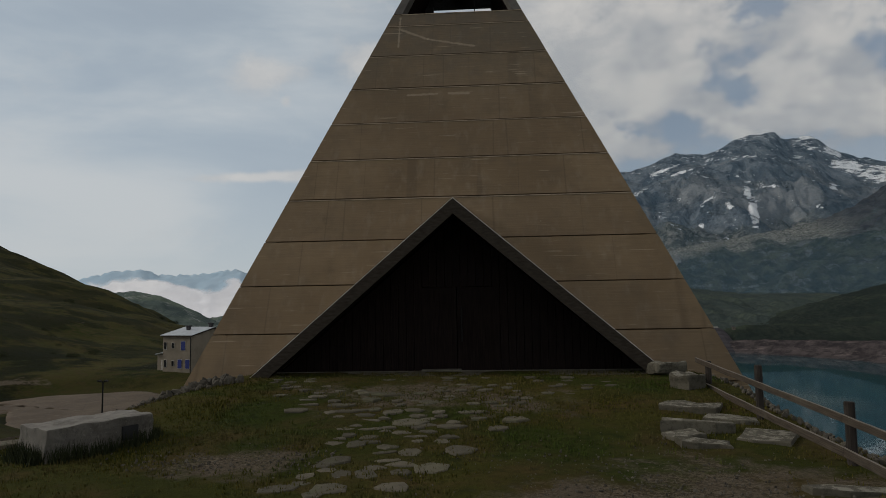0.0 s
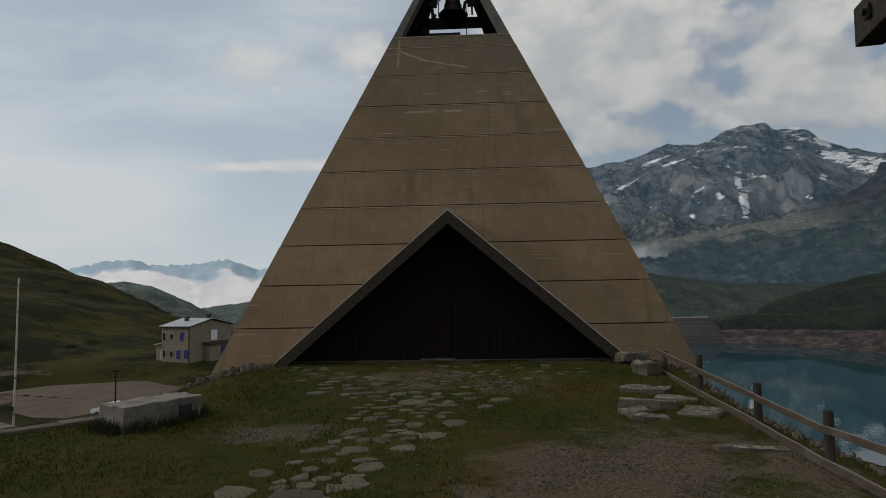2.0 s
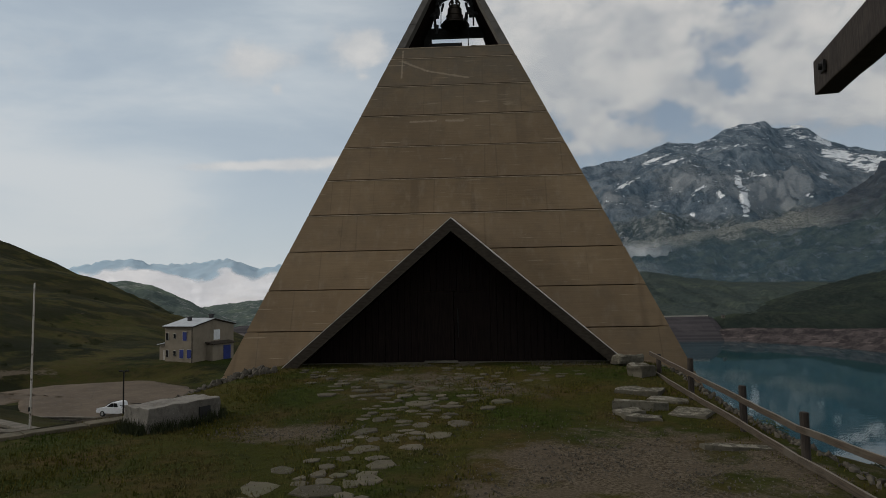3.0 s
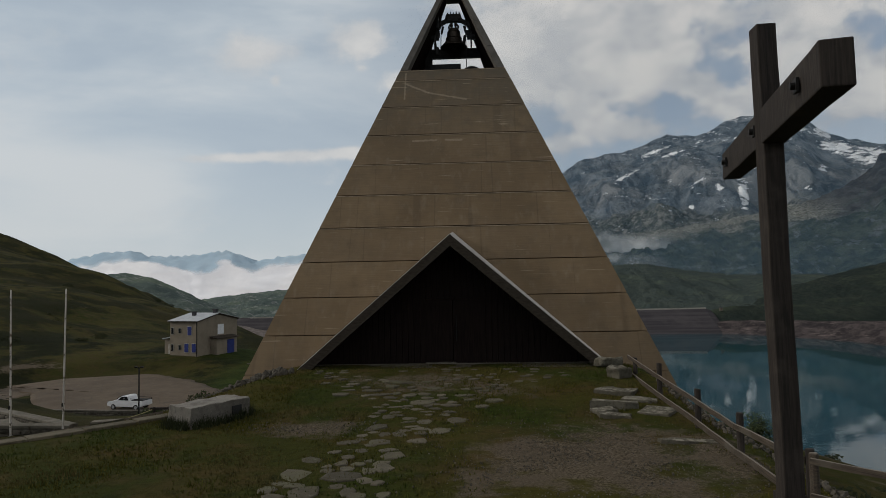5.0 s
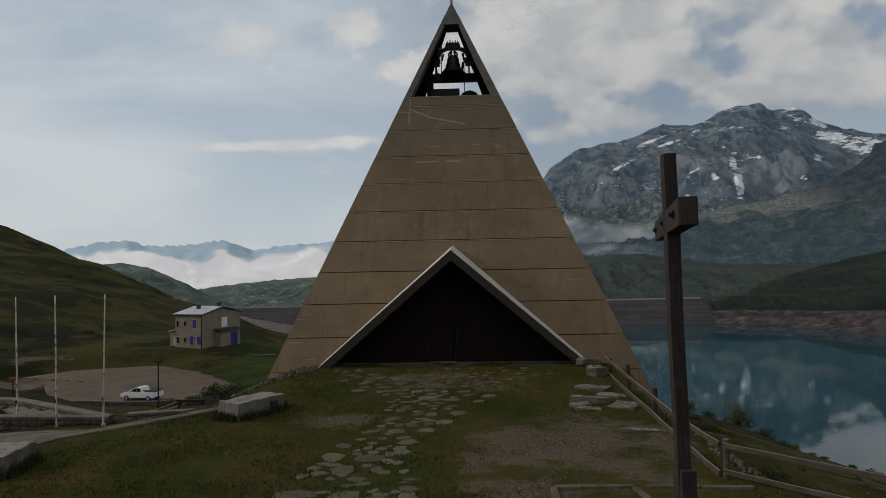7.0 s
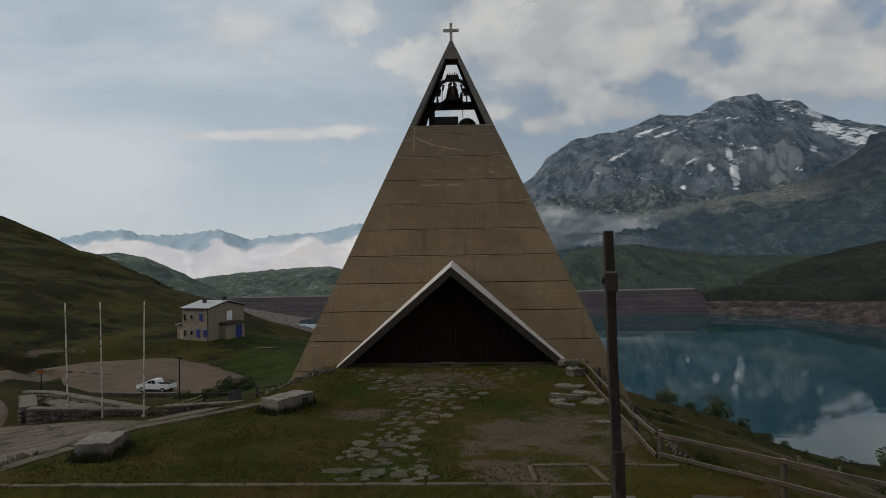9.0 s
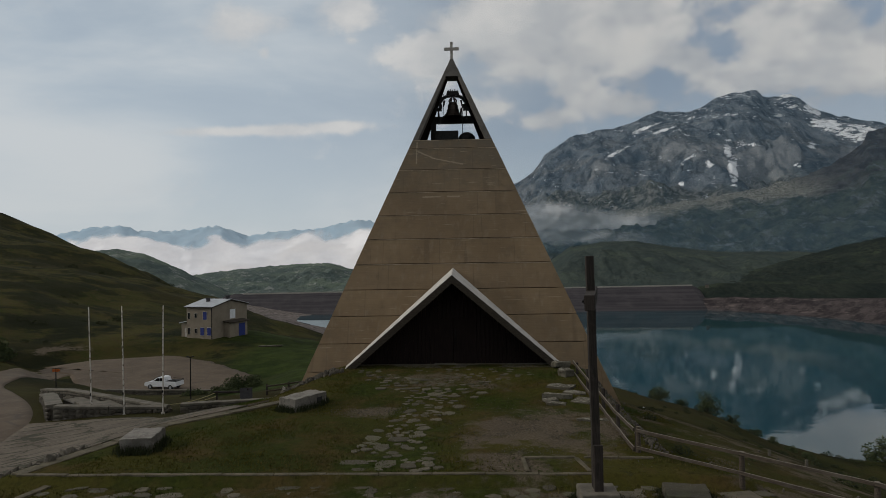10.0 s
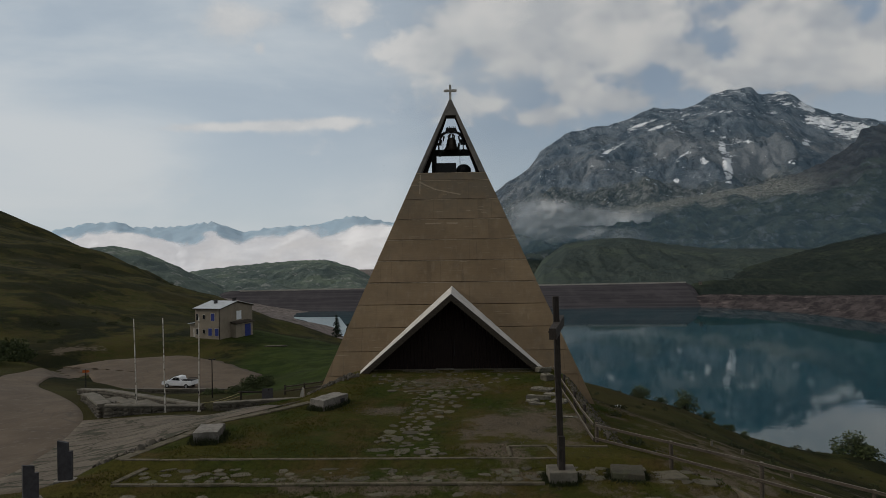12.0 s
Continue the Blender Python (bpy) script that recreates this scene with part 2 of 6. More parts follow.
def slab_stone(k):
    # grey slabs, blotched paler on upward faces, moss in the hollows
    c = k.mix(k.random(), (0.085, 0.076, 0.055), (0.150, 0.136, 0.104))
    c = k.mix(k.ramp(k.noise(0.10, 8, 0.7), 0.46, 0.66, 0, 0.75), c, (0.050, 0.046, 0.032))
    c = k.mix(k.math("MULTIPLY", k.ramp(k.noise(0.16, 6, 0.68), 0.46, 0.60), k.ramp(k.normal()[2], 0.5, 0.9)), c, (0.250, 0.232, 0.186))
    k.color(c)
    k.bump(k.noise(0.06, 8, 0.72), 0.03, 1.0)


def rubble_stone(k):
    c = k.mix(k.island(), (0.045, 0.039, 0.030), (0.125, 0.110, 0.086))
    c = k.mix(k.ramp(k.noise(0.15, 6, 0.65), 0.45, 0.7, 0, 0.55), c, (0.055, 0.050, 0.038))
    k.color(c)
    k.bump(k.noise(0.07, 7, 0.65), 0.02, 0.8)


def block_stone(k):
    c = k.mix(k.ramp(k.noise(0.6, 5), 0.3, 0.7), (0.088, 0.079, 0.066), (0.175, 0.160, 0.138))
    c = k.mix(k.ramp(k.noise(0.14, 8, 0.68), 0.48, 0.7, 0, 0.7), c, (0.07, 0.064, 0.052))
    c = k.mix(k.ramp(k.noise(0.05, 5, 0.6), 0.62, 0.72, 0, 0.5), c, (0.28, 0.26, 0.22))
    # sky-lit tops painted in: paler colour on faces that point up
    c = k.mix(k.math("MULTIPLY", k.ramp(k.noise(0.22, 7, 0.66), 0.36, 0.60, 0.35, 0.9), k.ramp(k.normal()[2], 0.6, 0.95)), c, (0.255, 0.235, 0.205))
    k.color(c)
    k.bump(k.noise(0.07, 8, 0.7), 0.03, 1.0)


def asphalt(k):
    c = k.mix(k.ramp(k.noise(3.5, 5), 0.3, 0.7), (0.076, 0.054, 0.034), (0.114, 0.083, 0.054))
    c = k.mix(k.ramp(k.noise(0.6, 7, 0.65), 0.52, 0.7, 0, 0.45), c, (0.16, 0.135, 0.105))
    crack = k.cells(2.6, k.where(True, (1, 0.7, 1)), "DISTANCE_TO_EDGE")
    c = k.mix(k.ramp(crack, 0.0, 0.02, 0.55, 0.0), c, (0.05, 0.042, 0.035))
    k.color(c)
    k.bump(k.noise(0.05, 4), 0.01, 0.5)


def forecourt_slabs(k):
    # big cracked slabs with turf in the cracks
    c = k.mix(k.ramp(k.noise(1.6, 6, 0.6), 0.3, 0.7), (0.080, 0.063, 0.045), (0.128, 0.104, 0.077))
    c = k.mix(k.ramp(k.noise(0.3, 7, 0.66), 0.5, 0.7, 0, 0.5), c, (0.19, 0.162, 0.125))
    at = k.where(True, (0.55, 1.25, 1))
    warp = k.nt.nodes.new("ShaderNodeVectorMath")
    warp.operation = "ADD"
    k.put(warp.inputs[0], at)
    k.put(warp.inputs[1], k.noise(0.8, 4, 0.6))
    crack = k.cells(1.5, warp.outputs[0], "DISTANCE_TO_EDGE")
    wide = k.ramp(k.noise(2.2, 4), 0.35, 0.65, 0.01, 0.075)
    c = k.mix(k.ramp(k.math("SUBTRACT", crack, wide), 0.0, 0.02, 0.9, 0.0), c, (0.030, 0.029, 0.014))
    k.color(c)
    k.bump(k.math("ADD", k.ramp(crack, 0.0, 0.06), k.noise(0.06, 5)), 0.02, 0.7)


def ground_cover(k):
    # cover: red for bare earth and gravel, green for scree and shore stone, blue for lush meadow
    r, g, b = k.split(k.attr("cover"))
    tone, patch, fine = k.noise(9.0, 5, 0.55), k.noise(1.3, 6, 0.6), k.noise(0.12, 6, 0.65)
    c = k.mix(k.ramp(tone, 0.32, 0.68), (0.042, 0.052, 0.0095), (0.092, 0.079, 0.018))
    c = k.mix(k.ramp(patch, 0.44, 0.66, 0, 0.85), c, (0.098, 0.068, 0.026))
    c = k.mix(k.ramp(k.noise(0.45, 5, 0.6), 0.54, 0.68, 0, 0.6), c, (0.024, 0.032, 0.010))
    c = k.mix(k.math("MULTIPLY", b, 0.85), c, k.mix(k.ramp(k.noise(7.0, 7, 0.62), 0.36, 0.64), (0.013, 0.0175, 0.0045), (0.050, 0.053, 0.015)))
    lush = k.math("MULTIPLY", k.ramp(k.noise(3.4, 5, 0.55), 0.50, 0.62, 0, 0.5), k.ramp(b, 0.0, 0.12, 1.0, 0.0))
    c = k.mix(lush, c, k.mix(k.ramp(k.noise(0.25, 6, 0.65), 0.4, 0.65), (0.020, 0.040, 0.007), (0.052, 0.078, 0.014)))
    green = k.mix(k.ramp(k.noise(2.6, 7, 0.65), 0.36, 0.64), (0.020, 0.036, 0.006), (0.048, 0.072, 0.013))
    heath = k.ramp(k.noise(15.0, 9, 0.70), 0.44, 0.54, 0, 0.93)
    c = k.mix(k.math("MULTIPLY", heath, k.ramp(b, 0.12, 0.3)), c, (0.011, 0.014, 0.005))
    sere = k.ramp(k.noise(24.0, 8, 0.62, k.where(True, (0.5, 0.5, 2.2))), 0.50, 0.62, 0, 0.58)
    c = k.mix(k.math("MULTIPLY", sere, k.ramp(b, 0.12, 0.3)), c, (0.064, 0.053, 0.018))
    c = k.mix(k.ramp(r, -0.7, -0.1, 0.85, 0.0), c, green)
    c = k.mix(k.ramp(fine, 0.4, 0.75, 0, 0.4), c, (0.016, 0.018, 0.007))
    edge = k.math("ADD", r, k.math("MULTIPLY", k.math("SUBTRACT", k.noise(0.9, 9, 0.68), 0.5), 1.8))
    edge = k.math("ADD", edge, k.math("MULTIPLY", k.math("SUBTRACT", k.noise(2.8, 4), 0.5), 1.3))
    dirt = k.mix(k.ramp(k.noise(0.05, 6, 0.75), 0.40, 0.62), (0.070, 0.053, 0.036), (0.225, 0.185, 0.136))
    dirt = k.mix(k.ramp(k.noise(0.9, 4), 0.45, 0.65, 0, 0.6), dirt, (0.145, 0.116, 0.085))
    c = k.mix(k.ramp(edge, 0.36, 0.72, 0, 0.92), c, dirt)
    rock = k.mix(k.ramp(k.noise(6.0, 8, 0.7), 0.35, 0.65), (0.12, 0.10, 0.092), (0.27, 0.235, 0.215))
    edge2 = k.math("ADD", g, k.math("MULTIPLY", k.math("SUBTRACT", k.noise(5.0, 7, 0.65), 0.5), 1.2))
    c = k.mix(k.ramp(edge2, 0.42, 0.64), c, rock)
    c = k.mix(0.21, c, (0.004, 0.004, 0.003))
    k.color(c)
    k.bump(k.math("ADD", k.noise(0.10, 7, 0.7), patch), 0.07, 0.9)


def grass_blade(k):
    c = k.mix(k.island(), (0.042, 0.047, 0.007), (0.100, 0.084, 0.017))
    c = k.mix(k.ramp(k.noise(1.2, 4), 0.45, 0.65, 0, 0.6), c, (0.10, 0.078, 0.036))
    k.color(k.mix(k.ramp(k.noise(3.4, 5, 0.55), 0.50, 0.62, 0, 0.8), c, (0.036, 0.062, 0.010)))


def leaf(dark, light):
    def build(k):
        k.color(k.mix(k.island(), dark, light))
    return build


def metal_plain(c, rough):
    def build(k):
        k.color(k.mix(k.ramp(k.noise(0.2, 6, 0.6), 0.4, 0.7), c, tuple(v * 0.6 for v in c)))
        k.rough(k.ramp(k.noise(0.1, 5), 0.3, 0.7, rough * 0.8, min(1, rough * 1.2)))
    return build


def paint(c, vary=0.75, size=0.4):
    def build(k):
        k.color(k.mix(k.ramp(k.noise(size, 6, 0.6), 0.38, 0.72), c, tuple(v * vary for v in c)))
        k.bump(k.noise(0.04, 5), 0.004, 0.4)
    return build


def flag_paint(k):
    # white paint, flaking off the upper lengths of the pole
    h = k.noise(0.22, 7, 0.7, k.where(True, (1, 1, 1)))
    k.color(k.mix(k.ramp(h, 0.53, 0.6), (0.50, 0.47, 0.42), (0.12, 0.095, 0.07)))


def water_look(k):
    c = k.mix(k.ramp(k.noise(160.0, 3), 0.35, 0.65), (0.006, 0.046, 0.062), (0.010, 0.062, 0.080))
    k.color(c)
    k.bsdf.inputs["IOR"].default_value = 1.33
    k.rough(0.03)
    wave = k.noise(3.2, 3, 0.5, k.where(True, (0.55, 1.0, 1.0)))
    swell = k.noise(19.0, 3, 0.55, k.where(True, (0.4, 1.0, 1.0)))
    k.bump(k.math("ADD", k.math("MULTIPLY", wave, 0.35), swell), 0.10, 0.35)


def sky_tinted_water(k):
    # pale base colour paints the bright sky mirrored in the bay
    k.color(k.mix(k.ramp(k.noise(40.0, 5, 0.6), 0.35, 0.65), (0.16, 0.22, 0.24), (0.26, 0.31, 0.32)))
    k.bsdf.inputs["IOR"].default_value = 1.33
    k.bump(k.noise(1.5, 5, 0.6, k.where(True, (0.6, 1.0, 1.0))), 0.4, 0.8)


def dam_stone(k):
    course = k.noise(1.8, 5, 0.6, k.where(True, (0.015, 0.3, 1.0)))
    c = k.mix(k.ramp(course, 0.32, 0.68), (0.026, 0.024, 0.028), (0.060, 0.053, 0.057))
    c = k.mix(k.ramp(k.noise(22.0, 6), 0.45, 0.7, 0, 0.5), c, (0.080, 0.070, 0.072))
    k.color(c)
    k.bump(k.noise(1.2, 6, 0.7), 0.6, 0.7)


def with_snow(k, c, relief, depth):
    edge = k.math("ADD", k.split(k.attr("snow"))[0], k.math("MULTIPLY", k.math("SUBTRACT", k.noise(40.0, 10, 0.76, k.where(True, (0.55, 1, 1.8))), 0.5), 2.6))
    snow = k.ramp(edge, 0.48, 0.52)
    k.color(k.mix(snow, c, (0.93, 0.94, 0.95)))
    k.bump(k.math("MULTIPLY", relief, k.ramp(snow, 0.0, 1.0, 1.0, 0.15)), depth, 1.0)


def summit_rock(k):
    # dark ribbed cliffs on top, smooth scree fans below them, broken crags and turf at the foot
    pz = k.split(k.where())[2]
    h = k.math("ADD", pz, k.math("MULTIPLY", k.math("SUBTRACT", k.noise(480.0, 5), 0.5), 620.0))
    ribs = k.noise(70.0, 9, 0.66, k.where(True, (1, 0.45, 0.30)))
    ledge = k.noise(60.0, 7, 0.62, k.where(True, (0.16, 0.16, 1.3)))
    grain = k.noise(13.0, 7, 0.72)
    cliff = k.mix(k.ramp(ribs, 0.40, 0.60), (0.072, 0.098, 0.130), (0.275, 0.306, 0.340))
    cliff = k.mix(k.ramp(k.noise(210.0, 6, 0.6), 0.44, 0.62, 0, 0.6), cliff, (0.105, 0.130, 0.160))
    cliff = k.mix(k.ramp(ledge, 0.57, 0.66, 0, 0.55), cliff, (0.30, 0.31, 0.315))
    fan = k.noise(110.0, 7, 0.60, k.where(True, (1, 0.5, 0.22)))
    scree = k.mix(k.ramp(fan, 0.36, 0.64), (0.176, 0.186, 0.196), (0.262, 0.266, 0.268))
    in_scree = k.math("MULTIPLY", k.ramp(k.noise(250.0, 7, 0.58, k.where(True, (1, 0.6, 0.8))), 0.40, 0.60), k.math("MULTIPLY", k.ramp(h, 230.0, 340.0), k.ramp(h, 600.0, 780.0, 1.0, 0.0)))
    c = k.mix(in_scree, cliff, scree)
    crag = k.mix(k.ramp(k.noise(30.0, 9, 0.74), 0.44, 0.60), (0.055, 0.064, 0.050), (0.33, 0.31, 0.27))
    crag = k.mix(k.ramp(k.noise(90.0, 7, 0.62), 0.46, 0.60, 0, 0.8), crag, (0.075, 0.085, 0.062))
    c = k.mix(k.ramp(h, 250.0, 400.0, 0.9, 0.0), c, crag)
    tiny = k.noise(6.0, 5, 0.75)
    c = k.mix(k.ramp(tiny, 0.56, 0.70, 0, 0.40), c, (0.34, 0.34, 0.335))
    c = k.mix(k.ramp(grain, 0.55, 0.66, 0, 0.55), c, (0.30, 0.305, 0.305))
    c = k.mix(k.ramp(grain, 0.34, 0.46, 0.65, 0.0), c, (0.064, 0.080, 0.100))
    relief = k.math("ADD", k.math("MULTIPLY", ribs, 3.0), k.math("ADD", k.math("MULTIPLY", k.noise(160.0, 8, 0.6), 3.0), k.math("MULTIPLY", grain, 0.35)))
    with_snow(k, c, k.math("MULTIPLY", relief, k.ramp(in_scree, 0.0, 1.0, 1.0, 0.35)), 34.0)


def shoulder_rock(k):
    # brown cliffs at the high end, a rocky spine painted sunlit, dark turf and gullied slopes beneath
    px = k.split(k.where())[0]
    up = k.split(k.attr("snow"))[1]
    crag, ribs = k.noise(75.0, 8, 0.66), k.noise(34.0, 8, 0.70, k.where(True, (1, 0.45, 0.35)))
    c = k.mix(k.ramp(k.noise(55.0, 8, 0.66), 0.38, 0.62), (0.036, 0.052, 0.044), (0.098, 0.112, 0.082))
    c = k.mix(k.ramp(ribs, 0.52, 0.64, 0, 0.7), c, (0.21, 0.215, 0.215))
    c = k.mix(k.ramp(crag, 0.52, 0.64, 0, 0.6), c, (0.024, 0.038, 0.034))
    high = k.ramp(k.math("ADD", up, k.math("MULTIPLY", k.math("SUBTRACT", crag, 0.5), 0.8)), 0.62, 0.85)
    cliff = k.mix(k.ramp(ribs, 0.40, 0.62), (0.040, 0.035, 0.035), (0.102, 0.088, 0.084))
    c = k.mix(k.math("MULTIPLY", high, k.ramp(px, 1050.0, 1350.0)), c, cliff)
    # sunlight on the crest rocks is put into this pale colour
    sunlit_boulder = k.mix(k.ramp(k.noise(9.0, 8, 0.76), 0.38, 0.64), (0.110, 0.112, 0.088), (0.47, 0.44, 0.375))
    spine = k.ramp(k.math("ADD", up, k.math("MULTIPLY", k.math("SUBTRACT", k.noise(120.0, 6, 0.6), 0.5), 0.7)), 0.70, 0.88)
    c = k.mix(k.math("MULTIPLY", spine, k.math("MULTIPLY", k.ramp(px, 420.0, 800.0), k.ramp(px, 1180.0, 1420.0, 1.0, 0.0))), c, sunlit_boulder)
    with_snow(k, c, k.math("ADD", k.math("MULTIPLY", ribs, 2.2), k.math("MULTIPLY", crag, 2.6)), 24.0)


def shore_stone(k):
    c = k.mix(k.ramp(k.noise(14.0, 8, 0.7), 0.36, 0.64), (0.042, 0.037, 0.039), (0.110, 0.092, 0.090))
    c = k.mix(k.ramp(k.noise(5.0, 7, 0.7, k.where(True, (0.2, 0.2, 1.5))), 0.56, 0.68, 0, 0.6), c, (0.25, 0.205, 0.19))
    k.color(c)
    k.bump(k.noise(4.0, 8, 0.72), 4.0, 1.0)


def coping_stone(k):
    c = k.mix(k.ramp(k.noise(0.6, 6, 0.6), 0.3, 0.7), (0.090, 0.080, 0.062), (0.165, 0.148, 0.118))
    c = k.mix(k.ramp(k.noise(0.2, 6, 0.65), 0.5, 0.7, 0, 0.6), c, (0.095, 0.085, 0.062))
    k.color(c)
    k.bump(k.noise(0.05, 6), 0.012, 0.7)


def vapour(white, glow):
    """Soft water vapour: how dense it is comes with the mesh, its ragged edges from noise."""
    def build(k):
        soft = k.split(k.attr("soft"))[0]
        rag = k.math("ADD", soft, k.math("MULTIPLY", k.math("SUBTRACT", k.noise(210.0, 9, 0.58), 0.5), 1.1))
        k.put(k.bsdf.inputs["Alpha"], k.math("MULTIPLY", k.ramp(rag, 0.18, 0.80), k.split(k.attr("soft"))[1]))
        shade = k.ramp(k.noise(330.0, 8, 0.58), 0.34, 0.68)
        k.color(k.mix(shade, tuple(v * 0.86 for v in white), white))
        # self-glow painted in for the daylight scattered through the vapour
        k.put(k.bsdf.inputs["Emission Color"], k.mix(shade, (0.50, 0.50, 0.515), (0.60, 0.585, 0.575)))
        k.bsdf.inputs["Emission Strength"].default_value = glow
    return build


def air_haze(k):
    # air haze made as the colour of a see-through blue sheet
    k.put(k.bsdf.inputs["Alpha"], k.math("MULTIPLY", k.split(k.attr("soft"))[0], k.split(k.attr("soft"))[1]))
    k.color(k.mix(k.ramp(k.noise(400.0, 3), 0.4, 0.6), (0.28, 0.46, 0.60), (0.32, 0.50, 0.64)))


def hazed_turf(blue, stone, gain=1.0):
    def build(k):
        n1, n2 = k.noise(70.0, 7, 0.62), k.noise(14.0, 8, 0.68)
        c = k.mix(k.ramp(n1, 0.35, 0.65), (0.016, 0.025, 0.016), (0.042, 0.050, 0.031))
        c = k.mix(k.ramp(n2, 0.48, 0.62, 0, 0.8), c, (0.013, 0.019, 0.009))
        c = k.mix(k.ramp(k.noise(120.0, 8, 0.66), 0.50, 0.60, 0, 0.7), c, (0.060, 0.074, 0.038))
        trees = k.noise(6.0, 7, 0.72)
        groves = k.math("MULTIPLY", k.ramp(trees, 0.46, 0.56), k.ramp(k.noise(85.0, 6, 0.62), 0.42, 0.60, 0.25, 1.0))
        c = k.mix(k.math("MULTIPLY", groves, 0.8), c, (0.006, 0.011, 0.008))
        c = k.mix(k.ramp(k.noise(26.0, 10, 0.74), 0.55, 0.62, 0, stone), c, (0.20, 0.19, 0.175))
        c = k.mix(k.ramp(k.noise(3.5, 6, 0.75), 0.60, 0.68, 0, stone * 0.7), c, (0.22, 0.21, 0.195))
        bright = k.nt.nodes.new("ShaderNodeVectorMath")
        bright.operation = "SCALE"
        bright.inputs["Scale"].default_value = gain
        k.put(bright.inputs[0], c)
        # distance haze painted in: turf colour mixed towards blue-grey by the share blue
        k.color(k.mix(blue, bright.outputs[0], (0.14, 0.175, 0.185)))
        k.bump(k.math("ADD", n2, k.math("MULTIPLY", trees, 0.5)), 7.0, 1.0)
    return build


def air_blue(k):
    # haze of the far air painted into the rock as pale blue
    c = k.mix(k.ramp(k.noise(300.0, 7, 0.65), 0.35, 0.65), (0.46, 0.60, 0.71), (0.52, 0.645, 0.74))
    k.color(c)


M = {
    "panel": material("brown_concrete", concrete_panel, 0.9),
    "pale": material("pale_concrete", pale_concrete, 0.85),
    "kerb": material("mossy_concrete", kerb_concrete, 0.95),
    "dark_wood": material("near_black_wood", dark_wood, 1.0, 0, 0.0),
    "fascia": material("fascia_wood", fascia_wood, 0.85, 0, 0.2),
    "wood": material("weathered_wood", weathered_wood, 0.85),
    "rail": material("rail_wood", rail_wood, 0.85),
    "stone": material("field_stone", field_stone, 0.9),
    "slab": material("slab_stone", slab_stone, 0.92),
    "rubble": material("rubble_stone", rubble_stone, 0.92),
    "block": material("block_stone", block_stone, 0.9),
    "asphalt": material("old_asphalt", asphalt, 0.92),
    "forecourt": material("cracked_slabs", forecourt_slabs, 0.95),
    "ground": material("alpine_turf", ground_cover, 1.0, 0, 0.05),
    "grass": material("grass_blade", grass_blade, 0.9, 0, 0.1),
    "bush": material("bush_leaf", leaf((0.020, 0.030, 0.010), (0.060, 0.075, 0.024)), 0.85),
    "fir": material("fir_needle", leaf((0.008, 0.016, 0.009), (0.022, 0.034, 0.016)), 0.9),
    "bark": material("bark", paint((0.06, 0.045, 0.033), 0.5, 0.1), 0.95),
    "iron": material("dark_iron", metal_plain((0.024, 0.023, 0.022), 0.6), 0.6, 0.6),
    "bronze": material("bronze", metal_plain((0.045, 0.036, 0.028), 0.5), 0.5, 0.7),
    "zinc": material("zinc_sheet", metal_plain((0.42, 0.43, 0.44), 0.55), 0.55, 0.5),
    "white": material("white_paint", paint((0.72, 0.73, 0.74), 0.85), 0.35, 0, 0.5),
    "flag": material("flaking_paint", flag_paint, 0.7),
    "blue": material("blue_paint", paint((0.018, 0.032, 0.17)), 0.6),
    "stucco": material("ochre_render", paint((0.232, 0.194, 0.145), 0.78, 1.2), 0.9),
    "roof": material("pale_roof_sheet", paint((0.45, 0.47, 0.49), 0.8, 0.8), 0.5),
    "glass": material("window_glass", paint((0.02, 0.022, 0.025)), 0.08, 0, 0.8),
    "rubber": material("black_rubber", paint((0.02, 0.02, 0.02)), 0.8),
    "orange": material("orange_sheet", paint((0.36, 0.085, 0.012)), 0.6),
    "slate": material("dark_slate", paint((0.045, 0.042, 0.045), 0.6, 0.15), 0.7),
    "rope": material("pale_rope", paint((0.33, 0.29, 0.15), 0.7, 0.05), 0.9),
    "water": material("lake_water", water_look, 0.03, 0, 0.5),
    "ruffled": material("sky_tinted_water", sky_tinted_water, 0.3, 0, 0.5),
    "dam": material("dam_stone", dam_stone, 0.95),
    "mountain": material("mountain_rock", summit_rock, 1.0, 0, 0.05),
    "ridge": material("shoulder_rock", shoulder_rock, 1.0, 0, 0.05),
    "hill": material("hazed_turf", hazed_turf(0.30, 0.0, 1.3), 1.0, 0, 0.05),
    "wood_slope": material("wooded_slope", hazed_turf(0.12, 0.0, 0.85), 1.0, 0, 0.05),
    "shrub": material("shrub_leaf", leaf((0.018, 0.024, 0.008), (0.036, 0.042, 0.014)), 0.95),
    "far_hill": material("hazed_far_turf", hazed_turf(0.52, 0.5, 3.6), 1.0, 0, 0.05),
    "blue_air": material("haze_blue_rock", air_blue, 1.0, 0, 0.0),
    "cloud": material("far_cloud", vapour((0.28, 0.28, 0.285), 0.86), 1.0, 0, 0.0),
    "mist": material("mist", vapour((0.88, 0.89, 0.90), 0.16), 1.0, 0, 0.0),
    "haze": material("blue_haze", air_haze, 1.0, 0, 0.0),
    "belfry": material("grey_concrete", paint((0.112, 0.103, 0.091), 0.7, 0.5), 0.9),
    "lip": material("lime_stained_concrete", paint((0.30, 0.235, 0.165), 0.5, 0.35), 0.9),
    "edge": material("pale_roof_edge", paint((0.60, 0.575, 0.53), 0.7, 0.5), 0.8),
    "shore": material("shore_stone", shore_stone, 1.0, 0, 0.05),
    "coping": material("coping_stone", coping_stone, 0.95),
}


